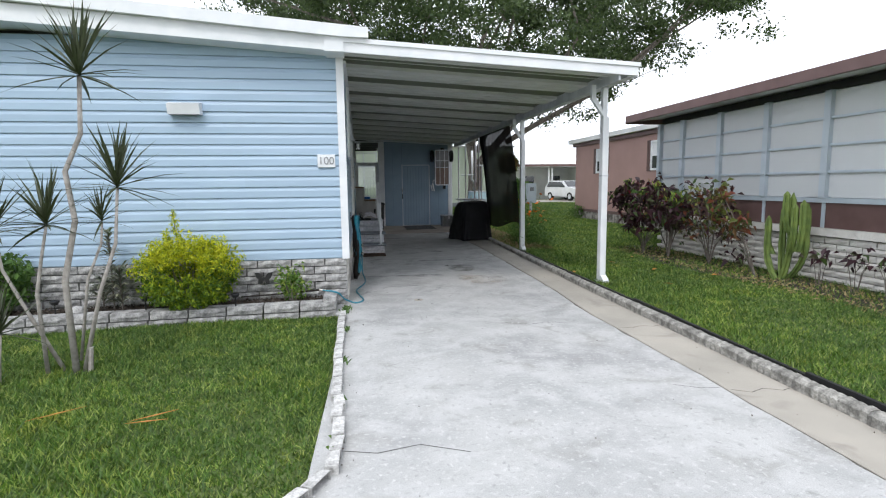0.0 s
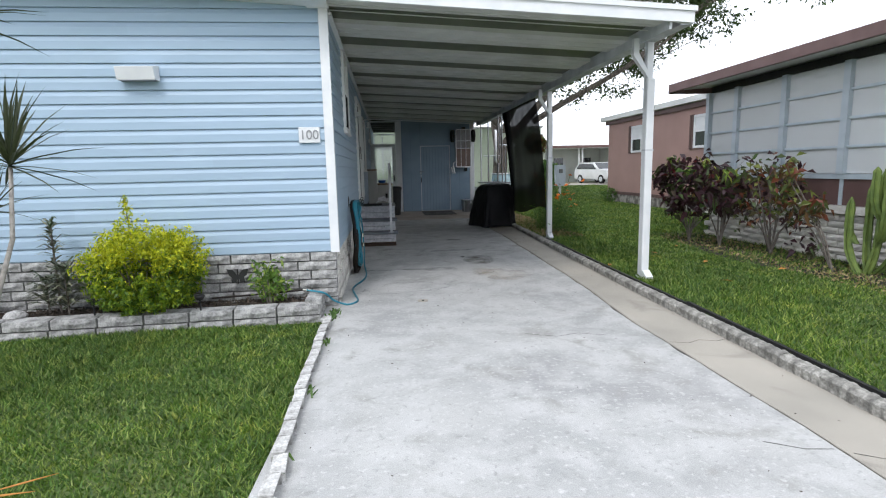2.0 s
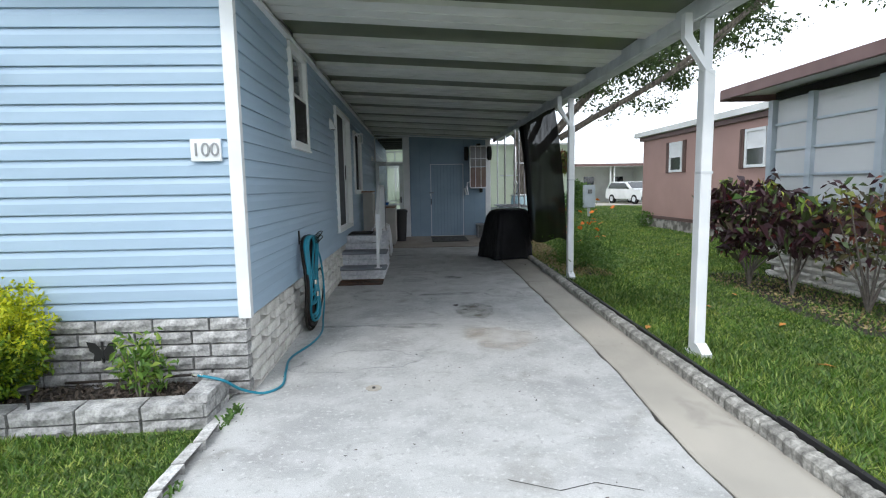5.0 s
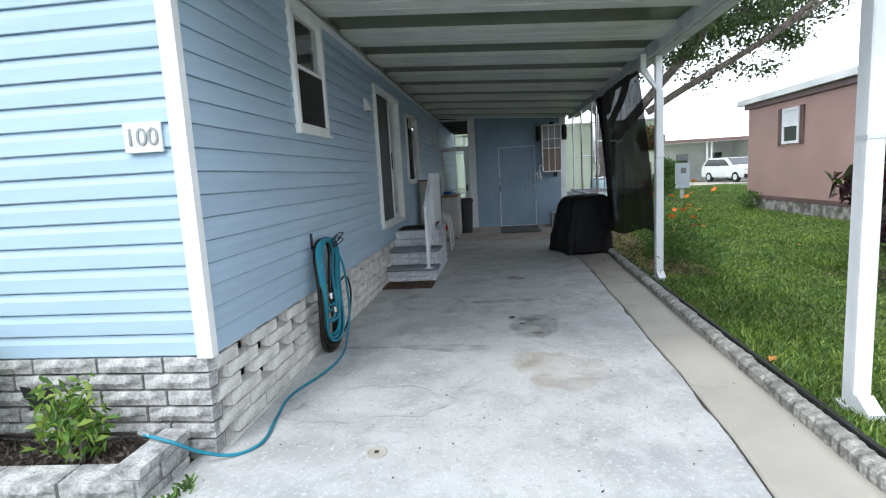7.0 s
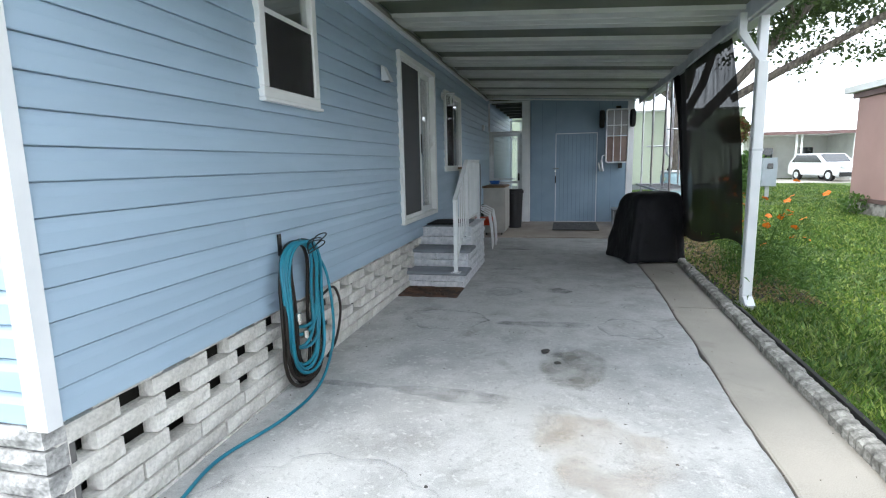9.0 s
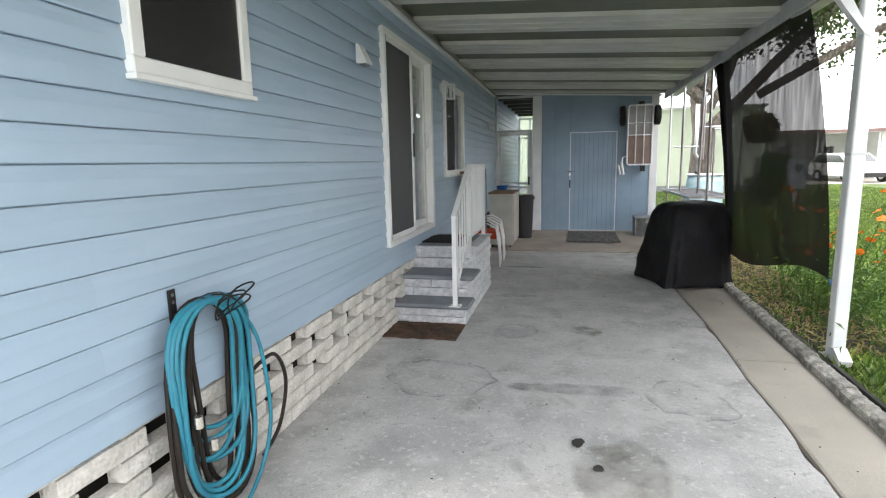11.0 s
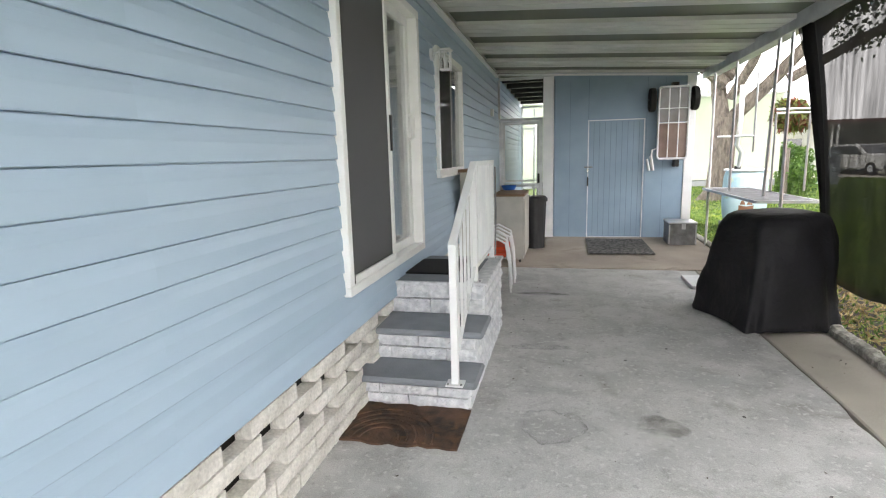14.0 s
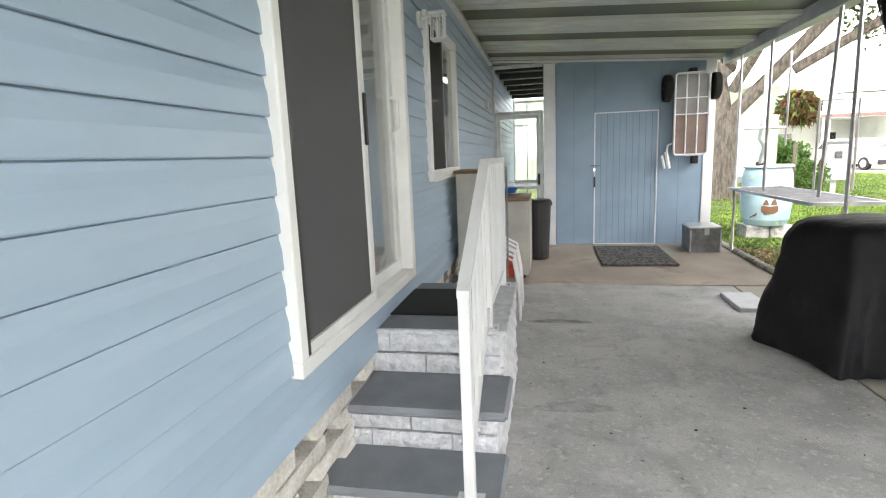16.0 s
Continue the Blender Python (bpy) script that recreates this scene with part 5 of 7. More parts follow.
cm = [curb_mesh(0.592, s) for s in range(3)]
y, i = -2.0, 0
while y < 18.6:
    x = line_x(CURB_LINE, y + 0.3) - 0.003
    ob = part("curb_block", cm[i % 3], None, curb, at=(x + 0.015, y, ground_z(y) * 0.7))
    y, i = y + 0.6, i + 1
bm = bmesh.new()
for (xa, ya), (xb, yb) in (((3.395, -2), (3.42, 3.4)), ((3.42, 3.4), (3.475, 6.0)), ((3.475, 6.0), (3.575, 11.0)), ((3.575, 11.0), (3.67, 18.6))):
    prism_v = [bm.verts.new(p) for p in ((xa, ya, 0.0), (xa + 0.03, ya, 0.0), (xb + 0.03, yb, 0.0), (xb, yb, 0.0), (xa, ya, 0.095), (xa + 0.03, ya, 0.095), (xb + 0.03, yb, 0.115), (xb, yb, 0.115))]
    for f in ((3, 2, 1, 0), (4, 5, 6, 7), (0, 1, 5, 4), (1, 2, 6, 5), (2, 3, 7, 6), (3, 0, 4, 7)):
        bm.faces.new([prism_v[i] for i in f])
structure(part("edging_strip", bm, BLACK), "black plastic strip behind the lawn edging")

# ---- fittings on the walls ----
t = thing("wall_vent", (-1.81, HY - 0.005, 2.46), "white metal exhaust vent hood on the front siding", "vent")
bm = bmesh.new()
prism(bm, [(0.0, -0.07), (-0.10, -0.07), (-0.13, 0.05), (-0.02, 0.075), (0.02, 0.075), (0.02, -0.07)], "x", -0.19, 0.17)
part("hood", bm, WHITE, t)
bpart("flap", (-0.175, 0.155, -0.10, -0.02, -0.078, -0.072), GALV, t)

t = thing("house_number", (-0.205, HY - 0.012, 1.84), "white house number plate reading 100", "sign")
bpart("plate", (-0.108, 0.108, -0.006, 0.016, -0.08, 0.08), WHITE, t, bevel=0.004)
for i, ch in enumerate("100"):
    cu = bpy.data.curves.new("digit", "FONT")
    cu.body, cu.size, cu.extrude, cu.align_x, cu.align_y = ch, 0.135, 0.004, "CENTER", "CENTER"
    cu.materials.append(GREYDIGIT)
    ob = new("digit", cu)
    ob.parent = t
    ob.location, ob.rotation_euler = (-0.066 + i * 0.066, -0.011, -0.002), (math.pi / 2, 0, 0)

t = thing("wall_vent", (0.055, 10.85, 2.47), "small white vent cover with a louvred face", "vent")
bm = bmesh.new()
prism(bm, [(0.0, -0.06), (0.09, -0.06), (0.02, 0.085), (0.0, 0.09)], "y", -0.065, 0.065)
part("hood", bm, WHITE, t)
for i in range(3):
    bpart("louvre", (0.02 + i * 0.02, 0.028 + i * 0.02, -0.05, 0.05, -0.07, -0.061), GALV, t)


def coach_lamp(y, z, group):
    t = thing("wall_lamp", (0.055, y, z), "white wall lantern with square glass panes", "lamp", group)
    bm = bmesh.new()
    tube(bm, [(0.0, 0, 0), (0.025, 0, 0)], 0.055, 16)
    part("backplate", bm, WHITE, t, smooth=False)
    bm = bmesh.new()
    tube(bm, [(0.02, 0, 0), (0.10, 0, 0.03), (0.12, 0, 0.03)], 0.012, 8)
    part("arm", bm, WHITE, t)
    cxn = 0.14
    bpart("cap", (cxn - 0.06, cxn + 0.06, -0.06, 0.06, 0.02, 0.04), WHITE, t, bevel=0.008)
    bpart("base", (cxn - 0.05, cxn + 0.05, -0.05, 0.05, -0.15, -0.135), WHITE, t, bevel=0.004)
    bpart("glass", (cxn - 0.042, cxn + 0.042, -0.042, 0.042, -0.135, 0.02), GLASS, t)
    bm = bmesh.new()
    lathe(bm, [(0.0001, -0.13), (0.02, -0.13), (0.02, -0.07), (0.028, -0.04), (0.0001, -0.005)], 10, (cxn, 0))
    part("bulb", bm, LAMPGLASS, t)
    for sx in (-0.048, 0.0, 0.041):
        for sy in (-0.048, 0.0, 0.041):
            if sx == 0.0 and sy == 0.0:
                continue
            bpart("bar", (cxn + sx, cxn + sx + 0.006, sy, sy + 0.006, -0.135, 0.02), WHITE, t)
    return t


coach_lamp(13.55, 2.58, "wall lamps")
bpart("junction_box", (0.05, 0.10, 17.62, 17.74, 2.3, 2.42), WHITE, None, bevel=0.006)
tagged(bpy.data.objects["junction_box"], "small white electrical box on the siding", "electrical box")

# ---- garden hose on its hanger ----
def hose():
    t = thing("garden_hose", (0.06, 8.74, 1.03), "teal and black garden hoses looped over a black wall hanger", "hose")
    bm = bmesh.new()
    box(bm, -0.026, -0.018, -0.125, -0.085, -0.06, 0.085)
    tube(bm, [(-0.02, -0.105, -0.03), (0.05, -0.09, -0.01), (0.07, 0.0, 0.0), (0.06, 0.16, -0.01), (-0.02, 0.19, -0.03)], 0.008, 6)
    part("hanger", bm, BLACK, t)
    for z in (0.03, 0.062):
        bm = bmesh.new()
        tube(bm, [(-0.018, -0.105, z), (-0.013, -0.105, z)], 0.008, 8)
        part("screw", bm, CHROME, t)
    for k, (y0, z0, a, b, tilt) in enumerate(((0.06, -0.01, 0.11, 0.030, 0.25), (0.12, 0.005, 0.11, 0.028, 0.4), (0.04, -0.02, 0.13, 0.034, 0.12))):
        bm = bmesh.new()
        ring = []
        for q in range(20):
            u, v = a * math.cos(2 * math.pi * q / 20), b * math.sin(2 * math.pi * q / 20)
            ring.append((0.135 + 0.01 * k + 0.02 * math.cos(4 * math.pi * q / 20), y0 + u * math.cos(tilt) - v * math.sin(tilt), z0 + u * math.sin(tilt) + v * math.cos(tilt)))
        tube(bm, ring, 0.0045, 6, True)
        part("wire_loop", bm, BLACK, t, smooth=True)
    rr = random.Random(4)

    def loop(w0, w1, drop, x, yo):
        pts = []
        for k in range(40):
            a = 2 * math.pi * k / 40
            s, c = math.sin(a), math.cos(a)
            w = w0 if c > 0 else w1
            z = -drop / 2 + (drop / 2) * c
            taper = w0 + (w1 - w0) * (1 - c) / 2
            pts.append((x + 0.02 * math.sin(3 * a), yo + taper * s * (1.0 if abs(s) < 0.9 else 0.98), z + 0.02))
        return pts
    for i in range(9):
        bm = bmesh.new()
        tube(bm, loop(0.27 + rr.uniform(-0.06, 0.03), 0.23 + rr.uniform(-0.10, 0.10), 1.03 + rr.uniform(-0.14, 0.03), 0.025 + 0.006 * i, 0.03 + 0.02 * rr.uniform(-3, 3)), 0.0125, 7, True)
        part("black_hose", bm, BLACKHOSE, t, "black rubber hose", smooth=True)
    for i in range(7):
        bm = bmesh.new()
        tube(bm, loop(0.29 + rr.uniform(-0.05, 0.03), 0.22 + rr.uniform(-0.06, 0.08), 0.58 + 0.06 * i + rr.uniform(-0.03, 0.04), 0.055 + 0.007 * i, 0.0 + 0.02 * rr.uniform(-3, 3)), 0.0125, 7, True)
        part("teal_hose", bm, TEAL, t, "teal rubber hose", smooth=True)
    for y, z in ((-0.22, -0.42), (-0.14, -0.56)):
        bm = bmesh.new()
        tube(bm, [(0.15, y, z), (0.15, y, z - 0.05)], 0.018, 8)
        part("coupling", bm, CHROME, t)
    # trailing length to the bed
    def smooth_line(pts, n):
        out = []
        P = [Vector(p) for p in pts]
        P = [P[0]] + P + [P[-1]]
        for i in range(1, len(P) - 2):
            for j in range(n):
                u = j / n
                a, b, c, d_ = P[i - 1], P[i], P[i + 1], P[i + 2]
                out.append(0.5 * ((2 * b) + (c - a) * u + (2 * a - 5 * b + 4 * c - d_) * u * u + (3 * b - a - 3 * c + d_) * u ** 3))
        return out + [P[-1]]
    bm = bmesh.new()
    w = lambda x, y, z: (x - 0.06, y - 8.74, z - 1.03 + (ground_z(y) if z < 0.1 else 0))
    tube(bm, smooth_line([w(0.13, 8.95, 0.96), w(0.18, 9.03, 0.75), w(0.20, 9.05, 0.35), w(0.20, 8.92, 0.09), w(0.24, 8.6, 0.016), w(0.22, 8.2, 0.014), w(0.11, 7.75, 0.013), w(0.15, 7.4, 0.013), w(0.20, 7.08, 0.013), w(0.10, 6.93, 0.013), w(-0.03, 6.82, 0.09), w(-0.12, 6.72, 0.20), w(-0.30, 6.74, 0.235)], 8), 0.0105, 8)
    part("teal_hose", bm, TEAL, t, "teal rubber hose", smooth=True)
    bm = bmesh.new()
    tube(bm, smooth_line([w(-0.26, 6.74, 0.232), w(-0.34, 6.76, 0.235)], 2), 0.017, 8)
    part("coupling", bm, CHROME, t)
    bm = bmesh.new()
    tube(bm, smooth_line([w(-0.34, 6.76, 0.235), w(-0.8, 6.8, 0.2), w(-1.3, 6.85, 0.17)], 8), 0.0105, 8)
    part("black_hose", bm, BLACKHOSE, t, "black rubber hose", smooth=True)
    bm = bmesh.new()
    tube(bm, smooth_line([w(0.12, 9.05, 0.60), w(0.14, 9.22, 0.62), w(0.15, 9.30, 0.44), w(0.13, 9.24, 0.20), w(0.12, 9.08, 0.10)], 8), 0.0105, 8)
    part("black_hose", bm, BLACKHOSE, t, "black rubber hose", smooth=True)


hose()

# ---- grill under its cover ----
def covered_grill():
    g = ground_z(14.1)
    t = thing("covered_grill", (3.10, 14.02, g), "barbecue under a creased black fabric cover", "grill")
    bm = bmesh.new()
    sides = 72
    prof = [(0.0, 0.03), (0.02, 0.0), (0.3, 0.03), (0.6, 0.02), (0.85, 0.0), (0.97, 0.02), (1.02, 0.05), (1.04, 0.09)]
    rings = []
    rr = np.random.default_rng(3)
    ph = rr.uniform(0, 6.3, 6)
    coarse = [(0.0, 0), (0.03, -0.01), (0.25, 0.015), (0.5, 0.05), (0.75, 0.085), (0.90, 0.12), (0.97, 0.16), (1.00, 0.22), (1.015, 0.32)]
    fine_rings = []
    for (ha, ia), (hb, ib) in zip(coarse, coarse[1:]):
        m_ = max(1, round((hb - ha) / 0.05))
        fine_rings += [(ha + (hb - ha) * q / m_, ia + (ib - ia) * q / m_) for q in range(m_)]
    fine_rings.append(coarse[-1])
    for k, (h, ins) in enumerate(fine_rings):
        ring = []
        f = h / 1.05
        for j in range(sides):
            a = 2 * math.pi * j / sides
            c, s = math.cos(a), math.sin(a)
            e = 0.34 + 0.22 * f
            rx, ry = 0.43 - ins * 0.62, 0.50 - ins * 0.8
            x = rx * math.copysign(abs(c) ** e, c)
            y = ry * math.copysign(abs(s) ** e, s)
            w = (1 - f * 0.6) * (0.035 * math.sin(7 * a + ph[0]) + 0.022 * math.sin(13 * a + ph[1] + f * 2)) + 0.008 * math.sin(4 * a + 9 * f + ph[2])
            skew = 0.10 * f
            fold = abs(noise.noise(Vector((x * 3.2 + h * 2.0, y * 3.2 - h * 1.5, h * 1.4 + 2))))
            w += 0.05 * noise.noise(Vector((x * 4 + 3, y * 4, h * 3))) + 0.14 * (0.35 - fold) * (1 - 0.4 * f) + 0.035 * abs(noise.noise(Vector((x * 10, y * 10, h * 6 + 7))))
            zz = h + (0.035 * max(0, math.sin(5 * a + ph[3])) if k == 0 else 0.0) + 0.02 * (x / 0.5) * f
            ring.append(bm.verts.new((x * (1 + w) + skew, y * (1 + w), max(0.004, zz))))
        rings.append(ring)
    for a, b in zip(rings, rings[1:]):
        for j in range(sides):
            bm.faces.new((a[j], a[(j + 1) % sides], b[(j + 1) % sides], b[j]))
    bm.faces.new(rings[-1])
    t.rotation_euler = (0, 0, radians(16))
    part("cover", bm, COVER, t, "black creased fabric cover", smooth=True)
    for x in (-0.3, 0.3):
        bm = bmesh.new()
        tube(bm, [(x, -0.02, 0.04), (x, 0.02, 0.04)], 0.04, 12)
        part("wheel", bm, RUBBER, t)


covered_grill()
bpart("concrete_board", (2.72, 3.02, 15.0, 15.6, 0.066, 0.11), GREYWHITE, None, bevel=0.004)
tagged(bpy.data.objects["concrete_board"], "pale flat board lying on the slab behind the grill", "board")

# ---- shade cloth ----
bm = bmesh.new()
g = {}
NU, NV = 90, 24
for i in range(NU + 1):
    u = i / NU
    for j in range(NV + 1):
        v = j / NV
        spread = u * 1.22 if u < 0.78 else 0.9516 + (u - 0.78) * 0.22
        yt = 12.22 + 2.81 * spread
        yb2 = 11.48 + 2.78 * spread
        y = yb2 + (yt - yb2) * v ** 1.2
        zb = 0.64 - 0.30 * u + 0.05 * math.sin(u * 9)
        zt = 2.90
        z = zb + (zt - zb) * v
        gather = 0.012 + 0.06 * min(1.0, max(0.0, (u - 0.76) / 0.06))
        x = 3.64 + gather * math.sin(u * 30 + 130 * max(0.0, u - 0.76) + 1.5 * math.sin(v * 3)) * (0.5 + 0.5 * v) + 0.05 * math.sin(u * 7 + v * 2) + 0.07 * (1 - v)
        g[i, j] = bm.verts.new((x - 3.61, y - 13.5, z))
for i in range(NU):
    for j in range(NV):
        bm.faces.new((g[i, j], g[i + 1, j], g[i + 1, j + 1], g[i, j + 1]))
t = thing("shade_cloth", (3.61, 13.5, 0), "black mesh shade cloth hung in folds from the carport edge", "curtain")
part("cloth", bm, NETTING, t, smooth=True)
bm = bmesh.new()
tube(bm, [(0.10, -2.02, 0.65), (0.12, -2.07, 0.58), (0.10, -2.14, 0.42), (0.09, -2.16, 0.30)], 0.006, 6)
part("tie_cord", bm, BLUE, t, "blue cord at the corner")
# ---- screen frame with folding shelf ----
def alu_frame():
    t = thing("screen_frame", (3.62, 16.6, 0.1), "bare aluminium screen frame with a folding shelf", "frame")
    bars = [((-0.06, 1.35, 0), (-0.06, 1.35, 2.78)), ((0.02, 0.55, 0.95), (0.02, 0.55, 2.78)), ((0.04, -1.35, 0.0), (0.02, -1.35, 2.80)),
            ((0.0, -0.9, 0.98), (-0.02, -1.1, 2.78)), ((0.0, -1.1, 1.98), (0.45, -1.1, 1.98)), ((0.02, 1.35, 1.75), (0.55, 1.35, 1.75)), ((0.55, 1.35, 1.5), (0.55, 1.35, 2.75)),
            ((0.50, 0.35, 0.95), (0.50, 0.35, 2.02)), ((0.92, 0.35, 0.95), (0.92, 0.35, 2.02)), ((0.50, 0.35, 2.02), (0.92, 0.35, 2.02))]
    for i, (a, b) in enumerate(bars):
        bm = bmesh.new()
        tube(bm, [a, b], 0.020 if i < 4 else 0.016, 4)
        part("bar", bm, ALU if i else WHITE, t)
    sh = part("shelf", bmesh.new(), ALU, t)
    bm = bmesh.new()
    box(bm, -0.15, 0.50, -1.15, 1.30, 0.925, 0.94)
    part("board", bm, SHELFGREY, sh, "scratched grey shelf board")
    bm = bmesh.new()
    box(bm, -0.17, -0.15, -1.16, 1.31, 0.915, 0.95), box(bm, 0.50, 0.52, -1.16, 1.31, 0.915, 0.95), box(bm, -0.15, 0.50, -1.17, -1.15, 0.915, 0.95), box(bm, -0.15, 0.50, 1.30, 1.32, 0.915, 0.95)
    part("rim", bm, ALU, sh)


alu_frame()

# ---- painted barrel on blocks ----
def barrel():
    bx, by = 4.62, 19.7
    base = thing("block_stack", (bx, by, 0.06), "four grey concrete blocks under the painted barrel", "block")
    for i, (x, y) in enumerate(((-0.36, -0.22), (0.02, -0.22), (-0.36, 0.02), (0.02, 0.02))):
        bpart("block", (x, x + 0.36, y, y + 0.22, 0, 0.21), BRICK, base, bevel=0.006)
    t = thing("barrel", (bx, by, 0.275), "rain barrel painted with a seaside scene, on blocks", "barrel")
    bm = bmesh.new()
    lathe(bm, [(0.0001, 0.0), (0.31, 0.0), (0.36, 0.10), (0.385, 0.35), (0.385, 0.60), (0.37, 0.86), (0.34, 0.97), (0.0001, 0.97)], 36)
    part("drum", bm, BARRELPAINT, t, smooth=False)
    bm = bmesh.new()
    lathe(bm, [(0.0001, 0.97), (0.375, 0.97), (0.38, 0.99), (0.36, 1.01), (0.0001, 1.01)], 36)
    part("lid", bm, GREYWHITE, t)
    bm = bmesh.new()
    def patch(x0, x1, lo, hi, n=8):
        q = [(x0 + (x1 - x0) * k / n) for k in range(n + 1)]
        lows, highs = [], []
        for k, x in enumerate(q):
            yy = -math.sqrt(0.3905 ** 2 - x * x)
            lows.append(bm.verts.new((x, yy, lo(k / n))))
            highs.append(bm.verts.new((x, yy, hi(k / n))))
        for k in range(n):
            bm.faces.new((lows[k], lows[k + 1], highs[k + 1], highs[k]))
    patch(-0.19, 0.05, lambda f: 0.21 + 0.05 * abs(2 * f - 1) ** 3, lambda f: 0.33 + 0.02 * abs(2 * f - 1))
    patch(-0.17, -0.09, lambda f: 0.36, lambda f: 0.37 + 0.08 * math.sin(3.14 * f))
    patch(-0.06, 0.03, lambda f: 0.36, lambda f: 0.375 + 0.09 * math.sin(3.14 * f))
    patch(-0.32, -0.24, lambda f: 0.13 + 0.06 * f, lambda f: 0.15 + 0.08 * f)
    part("painted_motif", bm, TERRA, t)
    bm = bmesh.new()
    tube(bm, [(-0.40, -0.85, 2.45), (-0.38, -0.8, 1.85), (-0.36, -0.6, 1.45), (-0.22, -0.4, 1.32), (-0.20, -0.2, 1.05)], 0.038, 10)
    part("downspout", bm, WHITE, t, "flexible white downspout", smooth=True)
    bm = bmesh.new()
    tube(bm, [(-0.20, -0.18, 1.0), (-0.20, -0.18, 1.07)], 0.06, 12)
    part("inlet", bm, DARKMETAL, t)


barrel()

# garden cart hung on the shed wall
def garden_cart():
    t = thing("garden_cart", (3.07, SY - 0.03, 2.12), "folded white tube garden cart hung on the shed wall", "cart")
    def frame_ring(x0, x1, z0, z1, y, rad=0.05, n=5):
        pts = []
        for cx_, cz, a0 in ((x1 - rad, z1 - rad, 0), (x0 + rad, z1 - rad, 90), (x0 + rad, z0 + rad, 180), (x1 - rad, z0 + rad, 270)):
            for k in range(n + 1):
                a = radians(a0 + 90 * k / n)
                pts.append((cx_ + rad * math.cos(a), y, cz + rad * math.sin(a)))
        return pts
    bm = bmesh.new()
    tube(bm, frame_ring(-0.24, 0.24, -0.60, 0.60, -0.20), 0.017, 8, True)
    part("rim", bm, WHITE, t, smooth=True)
    for x in (-0.08, 0.08):
        bm = bmesh.new()
        tube(bm, [(x, -0.22, -0.58), (x, -0.22, 0.58)], 0.010, 6)
        part("bar", bm, WHITE, t)
    for z in (0.24, 0.0):
        bm = bmesh.new()
        tube(bm, [(-0.24, -0.23, z), (0.24, -0.23, z)], 0.010, 6)
        part("bar", bm, WHITE, t)
    bpart("bed_panel", (-0.225, 0.225, -0.18, -0.15, 0.02, 0.58), CART_TUB, t)
    bpart("bed_panel", (-0.225, 0.225, -0.18, -0.15, -0.58, 0.0), CART_RUST, t, "worn brown cart board")
    for s in (-1, 1):
        bm = bmesh.new()
        x = s * 0.34
        tube(bm, [(x - 0.05, -0.12, 0.40), (x + 0.05, -0.12, 0.40)], 0.20, 22)
        bevelled(bm, 0.015)
        part("wheel", bm, RUBBER, t)
    bm = bmesh.new()
    tube(bm, [(-0.4, -0.12, 0.40), (0.4, -0.12, 0.40)], 0.012, 6)
    part("axle", bm, GALV, t)
    bm = bmesh.new()
    tube(bm, [(-0.24, -0.15, -0.42), (-0.32, -0.18, -0.45), (-0.34, -0.18, -0.62)], 0.014, 6)
    tube(bm, [(-0.34, -0.18, -0.55), (-0.30, -0.22, -0.80)], 0.028, 6)
    tube(bm, [(-0.40, -0.18, -0.60), (-0.36, -0.2, -0.80)], 0.02, 6)
    part("pull_handle", bm, WHITE, t)
    bpart("bracket", (0.05, 0.13, -0.16, 0.0, -0.74, -0.60), BLACK, t, bevel=0.006)
    bpart("bracket", (-0.03, 0.08, -0.14, 0.0, 0.60, 0.68), BLACK, t, bevel=0.006)


garden_cart()


def crate():
    t = thing("metal_crate", (3.2, 18.15, 0.1), "galvanised metal box with a hinged lid by the shed", "box")
    bpart("body", (-0.22, 0.20, -0.25, 0.25, 0.0, 0.36), GALV, t, bevel=0.005)
    bpart("lid", (-0.235, 0.215, -0.265, 0.265, 0.362, 0.385), ALU, t, bevel=0.005)
    bm = bmesh.new()
    tube(bm, [(-0.08, -0.255, 0.22), (-0.07, -0.275, 0.16), (0.06, -0.275, 0.16), (0.07, -0.255, 0.22)], 0.007, 6)
    part("handle", bm, GALV, t)
    bpart("latch", (-0.03, 0.03, -0.275, -0.255, 0.27, 0.36), ALU, t)
    for x in (-0.225, 0.185):
        bpart("corner_band", (x, x + 0.02, -0.256, -0.25, 0.02, 0.34), ALU, t)


crate()


def cabinet(name, x, y, w, d, h, label):
    t = thing(name, (x, y, ground_z(y)), label, "cabinet")
    bpart("body", (0, w, 0, d, 0.06, h), CABINET, t, bevel=0.004)
    bpart("top", (-0.02, w + 0.02, -0.02, d + 0.02, h + 0.002, h + 0.035), WOOD, t, "worn brown board top", bevel=0.004)
    for k in range(2):
        bpart("door", (w + 0.001, w + 0.02, 0.02 + k * d / 2, d / 2 - 0.01 + k * d / 2, 0.1, h - 0.03), CABINET, t, bevel=0.004)
    for sx in (0.05, w - 0.05):
        for sy in (0.05, d - 0.05):
            bm = bmesh.new()
            tube(bm, [(sx - 0.01, sy, 0.03), (sx + 0.01, sy, 0.03)], 0.03, 10)
            part("caster", bm, BLACK, t)


